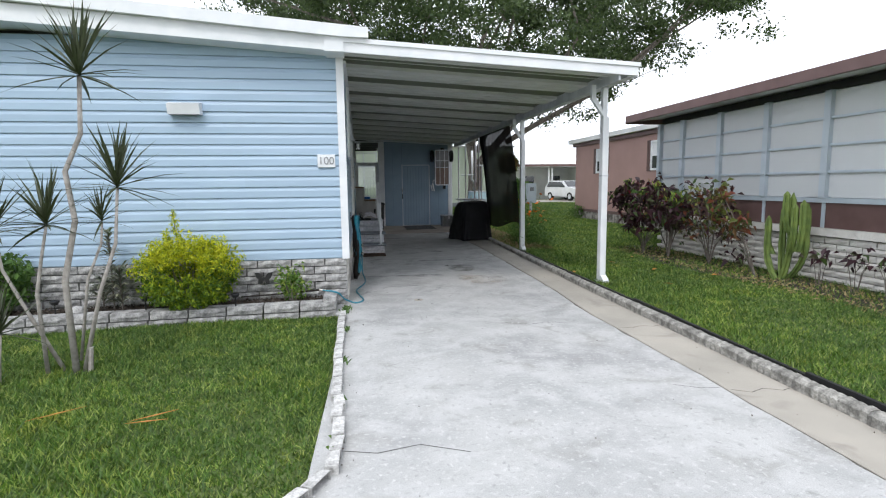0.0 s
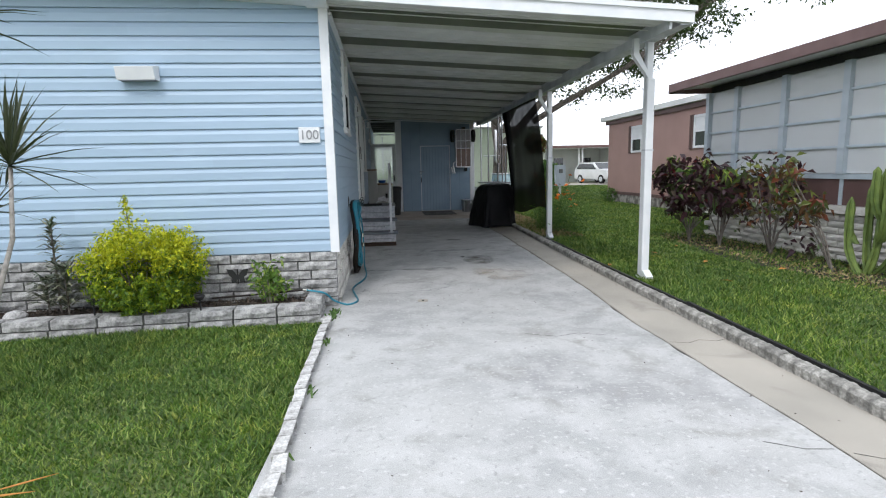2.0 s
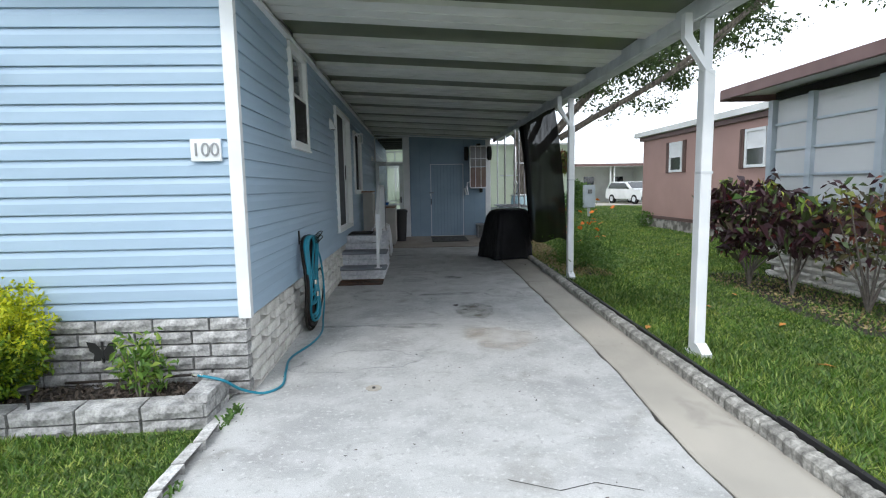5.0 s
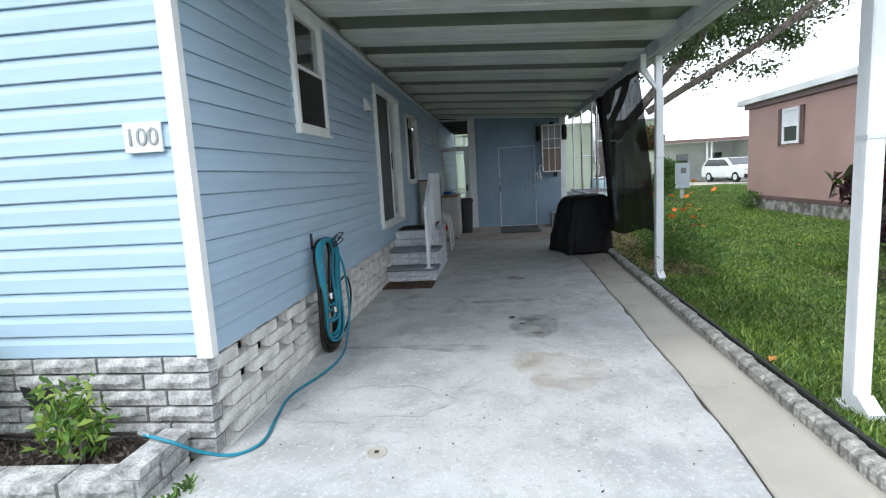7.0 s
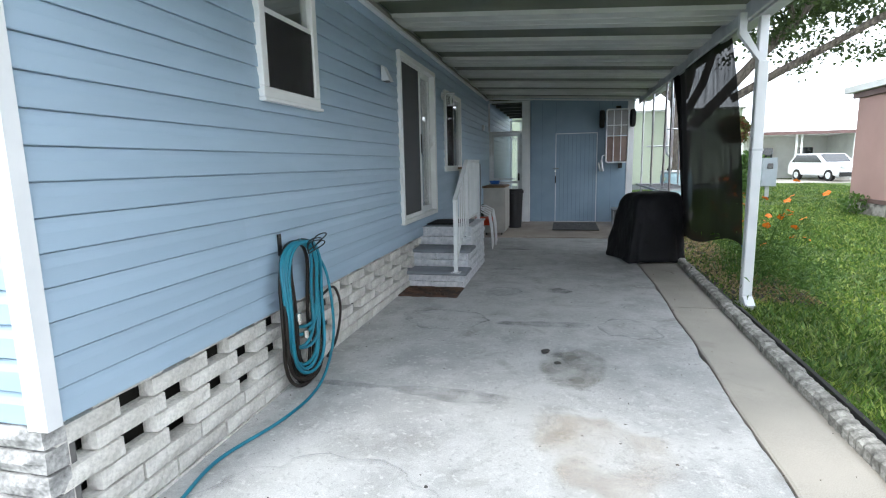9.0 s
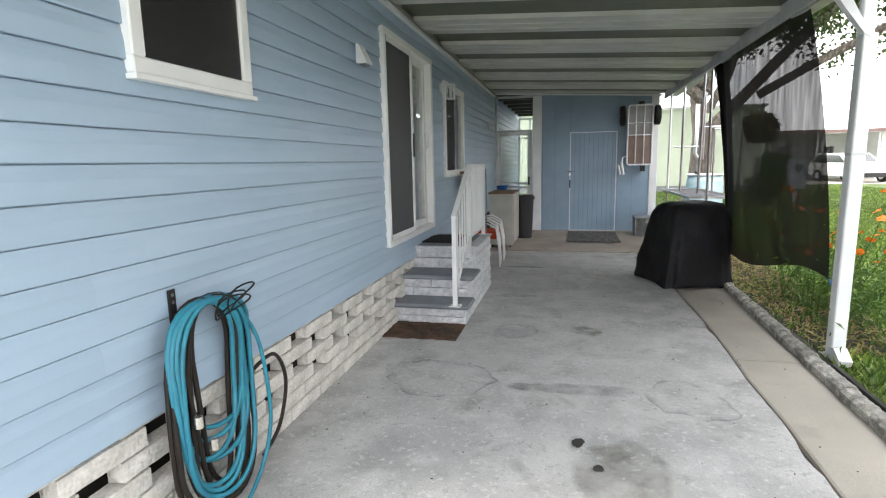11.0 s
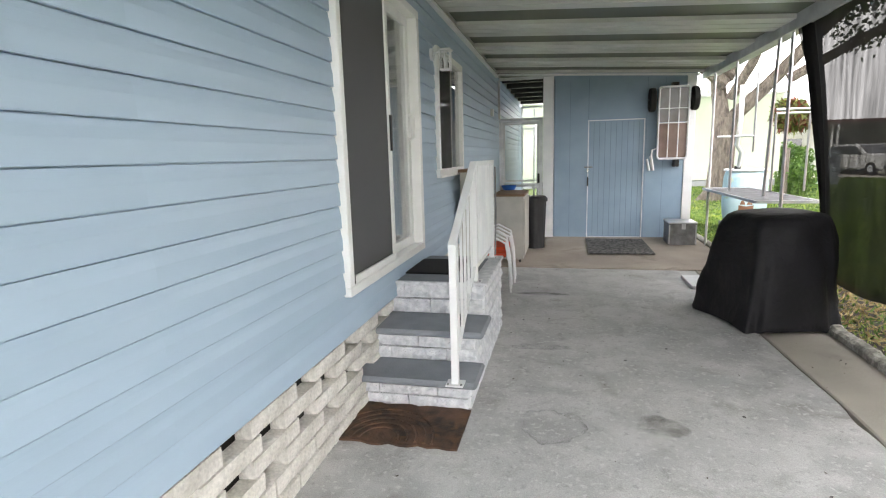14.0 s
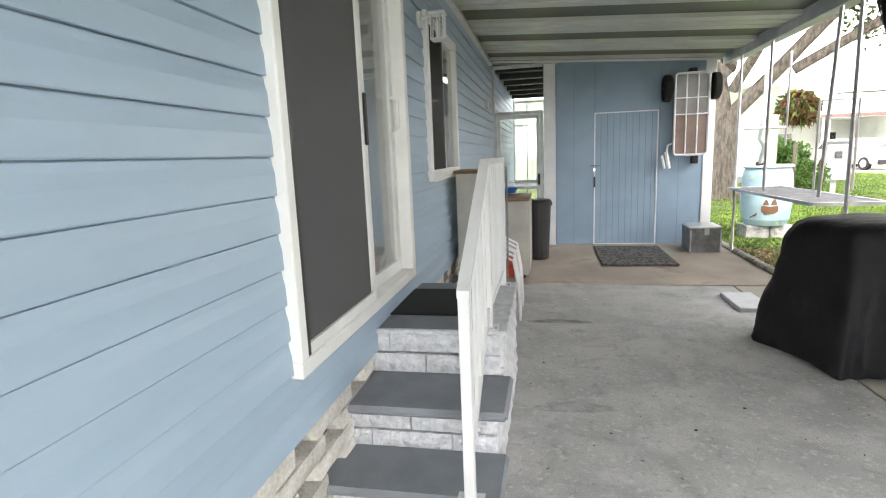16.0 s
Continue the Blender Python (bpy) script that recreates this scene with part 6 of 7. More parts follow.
cabinet("cabinet", 0.28, 16.25, 0.42, 0.95, 0.98, "cream storage cabinet with a worn plywood top")
cabinet("cabinet", 0.10, 14.62, 0.20, 0.50, 1.40, "tall narrow cream cabinet with a brown top")
t = thing("plastic_tub", (0.42, 17.0, 1.11), "blue plastic tub on the cabinet", "tub")
bm = bmesh.new()
lathe(bm, [(0.0001, 0.0), (0.09, 0.0), (0.12, 0.07), (0.11, 0.07), (0.0001, 0.02)], 20)
part("body", bm, BLUE, t)
t = thing("waste_bin", (0.80, 17.55, 0.1), "charcoal plastic wheeled waste bin with its lid closed", "bin")
bm = bmesh.new()
lathe(bm, [(0.0001, 0.0), (0.15, 0.0), (0.165, 0.3), (0.185, 0.78), (0.0001, 0.78)], 20)
part("body", bm, BINGREY, t)
bm = bmesh.new()
lathe(bm, [(0.0001, 0.782), (0.205, 0.782), (0.205, 0.83), (0.17, 0.87), (0.0001, 0.88)], 20)
part("lid", bm, BINGREY, t)


def stack_chair(at, rz, group):
    t = thing("stacking_chair", at, "white tube stacking chair with an orange-red seat", "chair", group)
    t.rotation_euler = (0, 0, rz)
    for s in (-1, 1):
        bm = bmesh.new()
        x = s * 0.25
        tube(bm, [(x, -0.26, 0.0), (x, -0.24, 0.35), (x, -0.2, 0.58), (x, -0.05, 0.66), (x, 0.12, 0.62), (x, 0.22, 0.35), (x, 0.25, 0.0)], 0.012, 7)
        part("side_frame", bm, WHITE, t, smooth=True)
    bm = bmesh.new()
    tube(bm, [(-0.2, 0.20, 0.42), (-0.2, 0.27, 0.9), (0.2, 0.27, 0.9), (0.2, 0.20, 0.42)], 0.012, 7)
    part("back_frame", bm, WHITE, t)
    bpart("seat", (-0.22, 0.22, -0.20, 0.2, 0.41, 0.45), RED, t, bevel=0.012)
    bpart("backrest", (-0.19, 0.19, 0.235, 0.26, 0.58, 0.88), RED, t, bevel=0.008)


for k in range(3):
    stack_chair((0.42, 14.85 + 0.07 * k, ground_z(15) + 0.03 * k), radians(90), "stacked chairs behind the steps")

# ---- utility pieces on the lawn ----
t = thing("utility_box", (9.3, 27.5, 0.05), "pale grey utility meter box on a post", "utility box")
bpart("body", (-0.25, 0.25, -0.15, 0.15, 0.45, 1.5), ALUBLUE, t, bevel=0.01)
bpart("post", (-0.06, 0.06, -0.04, 0.04, 0.0, 0.45), GREYWHITE, t)
bpart("meter", (-0.10, 0.10, -0.2, -0.151, 1.1, 1.3), GALV, t, bevel=0.02)


def ellipsoid_points(n, rx, ry, rz, shell=0.55, bumps=0.12, seed=1, flat_bottom=True):
    g_ = np.random.default_rng(seed)
    d_ = g_.normal(size=(n, 3))
    d_ /= np.linalg.norm(d_, axis=1)[:, None]
    w = 1 + bumps * np.sin(d_[:, 0] * 5 + seed) * np.sin(d_[:, 1] * 6 + 1) + bumps * np.sin(d_[:, 2] * 7 + d_[:, 0] * 4 + seed)
    rad = (shell + (1 - shell) * g_.random(n) ** 0.6) * w
    p = d_ * rad[:, None] * np.array([rx, ry, rz])
    if flat_bottom:
        p[:, 2] = np.where(p[:, 2] < -rz * 0.8, -rz * 0.8 + 0.1 * g_.random(n), p[:, 2])
    return p


def oak():
    at = (6.05, 27.0, 0.03)
    t = thing("oak_tree", at, "big old oak with forked grey limbs and an open crown", "tree")
    rr = random.Random(21)
    bm = bmesh.new()
    ends = []

    def limb(p, d, length, r0, depth):
        pts, q, dd = [Vector(p)], Vector(p), Vector(d).normalized()
        n = 6
        for i in range(n):
            dd = (dd + Vector((rr.uniform(-.16, .16), rr.uniform(-.16, .16), rr.uniform(-.08, .13)))).normalized()
            q = q + dd * length / n
            pts.append(q.copy())
            if depth < 4 and i >= 2 and rr.random() < 0.62:
                side = Vector((rr.uniform(-1, 1), rr.uniform(-1, 1), rr.uniform(-0.25, 0.6))).normalized()
                limb(q, (dd * 0.55 + side * 0.8), length * rr.uniform(0.42, 0.62), r0 * (1 - 0.55 * i / n) * 0.55, depth + 1)
        tube(bm, pts, r0, 9 if depth < 2 else 5, r_end=max(0.012, r0 * 0.4))
        if depth >= 2:
            ends.extend(pts[2:])
        elif depth == 1:
            ends.extend(pts[4:])
    tube(bm, [(0, 0, -0.2), (0.0, 0, 0.3), (0.05, 0, 1.2), (0.1, 0, 2.6)], 0.40, 14, r_end=0.33)
    tube(bm, [(-0.5, 0.1, -0.1), (-0.05, 0, 0.5), (0, 0, 1.0)], 0.20, 9)
    tube(bm, [(0.5, -0.2, -0.1), (0.1, 0, 0.5), (0, 0, 1.0)], 0.18, 9)
    limb((0.1, 0, 2.4), (0.72, -0.25, 0.62), 9.5, 0.21, 0)
    limb((1.6, -0.4, 3.6), (0.85, -0.62, 0.42), 9.5, 0.15, 0)
    limb((0.0, 0, 2.4), (-0.25, 0.1, 1.0), 7.5, 0.24, 0)
    limb((0.0, 0, 3.6), (-0.75, -0.2, 0.60), 9.0, 0.20, 0)
    limb((0.1, 0, 4.2), (-0.9, 0.3, 0.45), 9.0, 0.24, 0)
    limb((0.1, 0, 3.8), (0.25, 0.7, 0.8), 8.0, 0.17, 0)
    limb((0.2, 0, 3.2), (0.35, -0.75, 0.75), 7.5, 0.15, 0)
    part("trunk", bm, BARK, t, "rough grey-brown trunk and limbs")
    ends = [p for p in ends if p.z > 4.2]
    E = np.array([tuple(p) for p in ends])
    g_ = np.random.default_rng(5)
    C = ellipsoid_points(1500, 10.8, 9.0, 4.6, 0.45, 0.14, 6, False) + np.array([0.7, -0.5, 9.7])
    C = np.concatenate([C, E[g_.integers(0, len(E), 700)]])
    C = C[C[:, 2] > 4.7 + 0.5 * np.sin(C[:, 0])]
    pick = g_.integers(0, len(C), 150000)
    clump = g_.normal(0, 0.31, (150000, 3)) * np.array([1, 1, 0.6])
    part("crown", leaves("crown", C[pick] + clump, 0.17, OAKLEAF, 0.6), None, t, "small dark green leaves")
    return len(ends)


oak()


def dracaena():
    t = thing("dracaena", (-2.35, 4.85, -0.03), "tall multi-stemmed dracaena with spiky dark rosettes", "plant")
    me = None
    bmL = bmesh.new()
    secs = [(0.0, 0.011, 0.0), (0.14, 0.013, 0.012), (0.34, 0.009, 0.012), (0.52, 0.0, 0.0)]
    rows = []
    for y, w, z in secs[:3]:
        rows.append([bmL.verts.new((-w, y, z + 0.004)), bmL.verts.new((0, y, z)), bmL.verts.new((w, y, z + 0.004))])
    tip = bmL.verts.new((0, 0.52, -0.012))
    for a, b in zip(rows, rows[1:]):
        bmL.faces.new((a[0], a[1], b[1], b[0])), bmL.faces.new((a[1], a[2], b[2], b[1]))
    bmL.faces.new((rows[2][0], rows[2][1], tip)), bmL.faces.new((rows[2][1], rows[2][2], tip))
    leafm = mesh_of(bmL, "leaf", SPIKELEAF)
    rr = random.Random(9)
    stems = [([(0.12, 0, 0), (0.10, 0, 0.8), (0.22, 0, 1.3), (0.18, 0, 1.7), (0.33, -0.02, 2.0), (0.36, -0.02, 2.45)], 0.028, 1.05, 44),
             ([(0.17, 0.02, 0), (0.35, 0.03, 0.7), (0.50, 0.03, 1.1), (0.55, 0.03, 1.56)], 0.020, 1.0, 42),
             ([(-0.10, 0, 0), (-0.12, 0, 0.7), (-0.06, 0, 1.0), (0.0, 0, 1.26)], 0.018, 0.95, 38),
             ([(0.14, 0.05, 0.1), (0.25, 0.05, 0.8), (0.38, 0.05, 1.1), (0.40, 0.05, 1.28)], 0.014, 0.6, 26),
             ([(-0.02, 0.1, 0), (-0.25, 0.1, 0.5), (-0.42, 0.1, 0.9), (-0.45, 0.1, 1.22)], 0.018, 1.0, 36),
             ([(-0.35, -0.2, 0), (-0.33, -0.2, 0.2), (-0.30, -0.2, 0.42)], 0.014, 0.85, 30)]
    for pts, r0, size, n in stems:
        bm = bmesh.new()
        tube(bm, pts, r0, 8, r_end=r0 * 0.6)
        part("stem", bm, STEMGREY, t, smooth=True)
        top = pts[-1]
        for k in range(n):
            f = k / n
            el = radians(84 - 112 * f ** 1.5) + rr.uniform(-0.12, 0.12)
            ob = part("leaf", leafm, None, t, at=(top[0], top[1], top[2] + 0.05 * (1 - f)))
            ob.rotation_euler = (el, rr.uniform(-0.25, 0.25), k * 2.4 + rr.uniform(-0.2, 0.2))
            sc = size * rr.uniform(0.8, 1.1)
            ob.scale = (sc * 1.1, sc, sc)
    bm = bmesh.new()
    tube(bm, [(0.22, 0.02, -0.0), (0.24, 0.02, 0.22)], 0.02, 7)
    part("stem_stub", bm, STEMGREY, t)


dracaena()


def twigs(bm, n, r, rx, ry, h, seed):
    rr = random.Random(seed)
    for k in range(n):
        a = rr.uniform(0, 6.28)
        tube(bm, [(0.03 * math.cos(a), 0.03 * math.sin(a), 0), (rx * 0.4 * math.cos(a), ry * 0.4 * math.sin(a), h * 0.5), (rx * math.cos(a) * rr.uniform(0.5, 0.9), ry * math.sin(a) * rr.uniform(0.5, 0.9), h * rr.uniform(0.7, 1.0))], r, 5, r_end=r * 0.4)


def bush(name, at, rx, ry, rz, n, size, material, label, seed, aspect=0.5, shell=0.5, extra=None, stems=9, bumps=0.12):
    t = thing(name, at, label, "bush")
    bm = bmesh.new()
    twigs(bm, stems, 0.009, rx * 0.8, ry * 0.8, rz * 1.4, seed)
    part("branch", bm, TWIG, t)
    p = ellipsoid_points(n, rx, ry, rz, shell, bumps, seed) + np.array([0, 0, rz * 0.95])
    if extra is not None:
        p = np.concatenate([p, extra])
    part("foliage", leaves("foliage", p, size, material, aspect), None, t)
    return t


def golden_bush():
    t = thing("golden_bush", (-1.82, 6.60, 0.10), "fluffy golden-yellow shrub, greener below, in the planting bed", "bush")
    bm = bmesh.new()
    twigs(bm, 12, 0.008, 0.42, 0.28, 0.6, 3)
    tube(bm, [(-0.1, 0, 0.7), (-0.13, 0, 1.15)], 0.005, 5)
    part("branch", bm, TWIG, t)
    g_ = np.random.default_rng(31)
    core = ellipsoid_points(700, 0.49, 0.34, 0.43, 0.30, 0.07, 3)
    core = np.sign(core) * np.abs(core / np.array([0.52, 0.36, 0.45])) ** 0.82 * np.array([0.56, 0.38, 0.42])
    core[:, 0] *= 1 - 0.30 * np.clip(-core[:, 2] / 0.42, 0, 1)
    core += np.array([0, 0, 0.40])
    d_ = core - np.array([0, 0, 0.25])
    d_ /= np.linalg.norm(d_, axis=1)[:, None]
    d_[:, 2] += 0.5
    s_ = g_.random((700, 28, 1))
    P = core[:, None, :] + d_[:, None, :] * s_ * g_.uniform(0.03, 0.12, (700, 1, 1)) + g_.normal(0, 0.020, (700, 28, 3))
    P = P.reshape(-1, 3)
    shoot = g_.normal(0, 1, (170, 3)) * np.array([0.020, 0.02, 0.0])
    h_ = g_.random(170)
    shoot = shoot * (2.4 - 1.7 * h_)[:, None] + np.stack([-0.10 - 0.03 * h_, 0 * h_, 0.80 + 0.38 * h_], 1)
    P = np.concatenate([P, shoot])
    lit = P[:, 2] + g_.normal(0, 0.09, len(P)) > 0.47
    part("foliage", leaves("foliage", P[lit], 0.040, YELLOWLEAF, 0.42), None, t, "golden young leaves")
    part("low_foliage", leaves("low_foliage", P[~lit], 0.044, LIMELEAF, 0.5), None, t, "lime-green lower leaves")


golden_bush()
FRESHLEAF = leaf_mat("fresh_leaf", (0.05, 0.12, 0.02), (0.34, 0.42, 0.08), (0.13, 0.24, 0.035), glow=0.3)
bush("green_shrub", (-0.66, 6.68, 0.11), 0.21, 0.15, 0.25, 460, 0.075, FRESHLEAF, "small loose yellow-green shrub by the skirt", 5, aspect=0.36, shell=0.15, bumps=0.25)
bush("green_shrub", (-3.95, 6.62, 0.13), 0.42, 0.35, 0.38, 2200, 0.08, GREENLEAF, "dense leafy green shrub in the bed", 8)


def spiky_plant(at, material, label, levels, seed):
    t = thing("bed_plant", at, label, "plant")
    rr = random.Random(seed)
    bm, bs = bmesh.new(), bmesh.new()
    for (x, y, h0, h1, n, L) in levels:
        tube(bs, [(x, y, 0), (x, y, h1)], 0.01, 5)
        for k in range(n):
            a = rr.uniform(0, 6.28)
            z = h0 + (h1 - h0) * rr.random()
            l = L * rr.uniform(0.7, 1.1)
            dx, dy = math.cos(a), math.sin(a)
            up = rr.uniform(0.1, 0.9)
            p0, p1, p2 = Vector((x, y, z)), Vector((x + dx * l * 0.5, y + dy * l * 0.5, z + l * up * 0.5)), Vector((x + dx * l, y + dy * l, z + l * up * 0.35))
            s = Vector((-dy, dx, 0)) * 0.014
            v = [bm.verts.new(q) for q in (p0 - s * 0.5, p0 + s * 0.5, p1 + s, p1 - s, p2)]
            bm.faces.new((v[0], v[1], v[2], v[3])), bm.faces.new((v[3], v[2], v[4]))
    part("stem", bs, TWIG, t)
    part("foliage", bm, material, t)


spiky_plant((-2.68, 6.66, 0.13), SPIDERLEAF, "striped grey-green cane plant with narrow arching leaves", [(0, 0, 0.2, 0.92, 120, 0.18), (0.12, -0.08, 0.05, 0.5, 110, 0.24), (-0.12, 0.02, 0.05, 0.35, 90, 0.24)], 4)
for x in (-3.20, -2.26, -1.28):
    t = thing("solar_light", (x, 6.45, 0.13), "small black solar path light stuck in the mulch", "garden light", "solar lights along the bed")
    bm = bmesh.new()
    tube(bm, [(0, 0, 0), (0, 0, 0.14)], 0.008, 6)
    part("stake", bm, BLACK, t)
    bm = bmesh.new()
    lathe(bm, [(0.0001, 0.12), (0.03, 0.12), (0.05, 0.155), (0.045, 0.165), (0.0001, 0.175)], 14)
    part("cap", bm, BLACK, t)
t = thing("butterfly_ornament", (-1.02, 6.86, 0.34), "dark metal butterfly ornament by the skirt", "ornament")
for s in (-1, 1):
    bm = bmesh.new()
    ring = [(0, 0.0), (0.05, 0.07), (0.11, 0.08), (0.09, 0.01), (0.06, -0.01), (0.07, -0.07), (0.02, -0.06)]
    prism(bm, [(s * a, b + 0.05) for a, b in ring], "y", -0.003, 0.003)
    part("wing", bm, DARKMETAL, t)
bpart("body", (-0.006, 0.006, -0.008, 0.004, -0.03, 0.13), DARKMETAL, t)
bm = bmesh.new()
lathe(bm, [(0.0001, 0), (0.09, 0.0), (0.10, 0.03), (0.07, 0.07), (0.0001, 0.09)], 12)
tagged(part("garden_stone", bm, BRICK, at=(-3.0, 6.50, 0.13)), "rounded grey stone in the mulch", "stone")


def croton(at, rx, ry, rz, n, label, seed, trunk=0.5):
    t = thing("croton_bush", at, label, "bush")
    bm = bmesh.new()
    rr = random.Random(seed)
    tips = []
    for k in range(9):
        a = rr.uniform(0, 6.28)
        f = rr.uniform(0.3, 1.0)
        p = (rx * f * math.cos(a), ry * f * math.sin(a), trunk + rz * rr.uniform(0.5, 1.9))
        tube(bm, [(0, 0, 0), (0.05 * math.cos(a), 0.05 * math.sin(a), trunk * 0.6), (p[0] * 0.6, p[1] * 0.6, trunk + (p[2] - trunk) * 0.4), p], 0.015, 6, r_end=0.006)
        tips.append(p)
    part("branch", bm, TWIG, t)
    g_ = np.random.default_rng(seed)
    T = np.array(tips)
    m = n
    P = T[g_.integers(0, len(T), m)] + g_.normal(0, 1, (m, 3)) * np.array([0.10, 0.10, 0.12])
    Q = ellipsoid_points(m // 3, rx, ry, rz, 0.3, 0.2, seed) + np.array([0, 0, trunk + rz])
    P = np.concatenate([P, Q])
    part("foliage", leaves("foliage", P, 0.19, CROTONLEAF, 0.40, 0.3), None, t, "dark purple-green leaves")
    up = T[T[:, 2] > np.median(T[:, 2])]
    part("young_foliage", leaves("young_foliage", up[g_.integers(0, len(up), n // 7)] + g_.normal(0, 0.07, (n // 7, 3)) + np.array([0, 0, 0.08]), 0.17, CROTONLIME, 0.36, 0.1), None, t, "yellow-green young leaves")
    part("bright_foliage", leaves("bright_foliage", P[:: 13] + 0.02, 0.15, CROTONRED, 0.45, 0.3), None, t, "red and yellow leaves")


croton((6.05, 10.3, 0.05), 0.55, 0.55, 0.60, 620, "dark purple and green croton bush on bare stems", 2, 0.38)
croton((6.15, 9.55, 0.05), 0.38, 0.38, 0.42, 210, "dark croton bush beside the block skirt", 6, 0.40)
t = thing("leggy_shrub", (6.35, 8.60, 0.05), "sparse shrub with mixed red and green leaves", "bush")
bm = bmesh.new()
rr = random.Random(5)
tips = []
for k in range(9):
    p = (rr.uniform(-0.35, 0.35), rr.uniform(-0.45, 0.45), rr.uniform(0.6, 1.3))
    tube(bm, [(0, 0.0, 0), (p[0] * 0.3, p[1] * 0.3, 0.35), p], 0.016, 6, r_end=0.006)
    tips.append(p)
part("branch", bm, TWIG, t)
T = np.array(tips)
part("foliage", leaves("foliage", T[rng.integers(0, 9, 300)] + rng.normal(0, 0.12, (300, 3)), 0.12, PLUMLEAF, 0.45, 0.3), None, t)
part("dark_foliage", leaves("dark_foliage", T[rng.integers(0, 9, 260)] + rng.normal(0, 0.15, (260, 3)), 0.12, CROTONLEAF, 0.45, 0.3), None, t)
t = thing("leggy_shrub", (6.17, 7.25, 0.05), "thin bare-stemmed shrub with a few orange leaves", "bush")
bm = bmesh.new()
tips = [(-0.08, 0.72, 1.12), (0.0, 0.88, 1.32), (0.1, 1.0, 0.95), (-0.05, 0.32, 0.78)]
for p in tips:
    tube(bm, [(0, 0, 0), (p[0] * 0.3, p[1] * 0.35, p[2] * 0.45), p], 0.014, 6, r_end=0.006)
part("branch", bm, TWIG, t)
T = np.array(tips)
part("foliage", leaves("foliage", T[rng.integers(0, 4, 170)] + rng.normal(0, 0.09, (170, 3)), 0.14, PLUMLEAF, 0.45, 0.3), None, t)


def cactus(at):
    t = thing("cactus", at, "tall ribbed green column cactus with several arms", "cactus")
    rr = random.Random(2)
    for (x, y, z0, h, ox, oy) in ((0, 0, 0, 1.30, 0.02, -0.10), (-0.05, 0.06, 0, 0.95, 0.0, 0.20), (0.05, -0.05, 0, 1.15, 0.03, -0.26), (0.03, 0.02, 0.0, 1.12, 0.05, 0.10), (0.0, 0.20, 0.36, 0.52, 0.0, 0.12), (0.0, -0.13, 0.42, 0.72, -0.05, -0.10), (0.05, -0.08, 0.5, 0.60, 0.09, 0.08), (0.0, -0.26, 0.45, 0.75, 0.0, -0.06), (0.0, -0.12, 0.7, 0.62, -0.06, 0.05)):
        bm = bmesh.new()
        rings = []
        for k in range(13):
            f = k / 12
            r0 = 0.040 * (1 if f < 0.88 else max(0.15, 1 - ((f - 0.88) / 0.12) ** 2)) * (1 + 0.08 * math.sin(f * 22 + h * 9))
            bend = 1 - (1 - min(1.0, f * 2.2)) ** 2
            c = Vector((x + ox * bend, y + oy * bend, z0 + h * f))
            rings.append([bm.verts.new(c + Vector((math.cos(2 * math.pi * j / 12), math.sin(2 * math.pi * j / 12), 0)) * r0 * (1.2 if j % 2 else 0.72)) for j in range(12)])
        for a, b in zip(rings, rings[1:]):
            for j in range(12):
                bm.faces.new((a[j], a[(j + 1) % 12], b[(j + 1) % 12], b[j]))
        bm.faces.new(rings[-1]), bm.faces.new(rings[0][::-1])
        part("column", bm, CACTUS, t)


cactus((6.45, 7.05, 0.05))
for (x, y, s, sd) in ((6.50, 6.45, 0.5, 1), (6.55, 5.95, 0.55, 2), (6.45, 5.4, 0.5, 3), (6.5, 8.0, 0.2, 4)):
    t = thing("small_croton", (x, y, 0.05), "young dark-leaved croton seedling by the skirt", "plant")
    bm = bmesh.new()
    twigs(bm, 4, 0.007, 0.18, 0.18, s, sd)
    part("branch", bm, TWIG, t)
    q = rng.normal(0, 1, (30, 3)) * np.array([0.10, 0.12, 0.07]) + np.array([0, 0, s * 0.85])
    part("foliage", leaves("foliage", q, 0.13, CROTONLEAF, 0.45, 0.3), None, t)

# flower bed by the shade cloth
t = thing("flower_clump", (4.05, 12.6, 0.05), "loose wiry clump of orange cosmos flowers", "flowers")
bm = bmesh.new()
rr = random.Random(12)
heads = []
for k in range(44):
    p = (rr.uniform(-0.15, 0.62), rr.uniform(-0.9, 1.2), rr.uniform(0.5, 1.25))
    heads.append(p)
    tube(bm, [(p[0] * 0.4, p[1] * 0.5, 0), (p[0] * 0.7, p[1] * 0.8, p[2] * 0.6), p], 0.004, 4)
tagged(part("stem", bm, GREENLEAF, t), kind="stuff")
part("foliage", leaves("foliage", rng.normal(0, 1, (3200, 3)) * np.array([0.24, 0.7, 0.22]) + np.array([0.22, -0.25, 0.32]), 0.08, GREENLEAF, 0.18, 0.2), None, t)
bm = bmesh.new()
c = bm.verts.new((0, 0, 0.01))
ring = [bm.verts.new((0.042 * math.cos(a * 0.785), 0.042 * math.sin(a * 0.785), 0.012 * (a % 2))) for a in range(8)]
for j in range(8):
    bm.faces.new((c, ring[j], ring[(j + 1) % 8]))
head_mesh = mesh_of(bm, "flower_head", FLOWER)
for k, p in enumerate(heads):
    ob = part("flower_head", head_mesh, None, t, "orange flower head" if k == 0 else "", at=p)
    ob.rotation_euler = (rr.uniform(0.2, 0.9), rr.uniform(-0.4, 0.4), rr.uniform(0, 6))
t = thing("variegated_shrub", (7.6, 26.0, 0.05), "round red and yellow topped shrub on the lawn", "bush")
bm = bmesh.new()
tube(bm, [(0, 0, 0), (0, 0, 1.6)], 0.05, 7)
part("trunk", bm, TWIG, t)
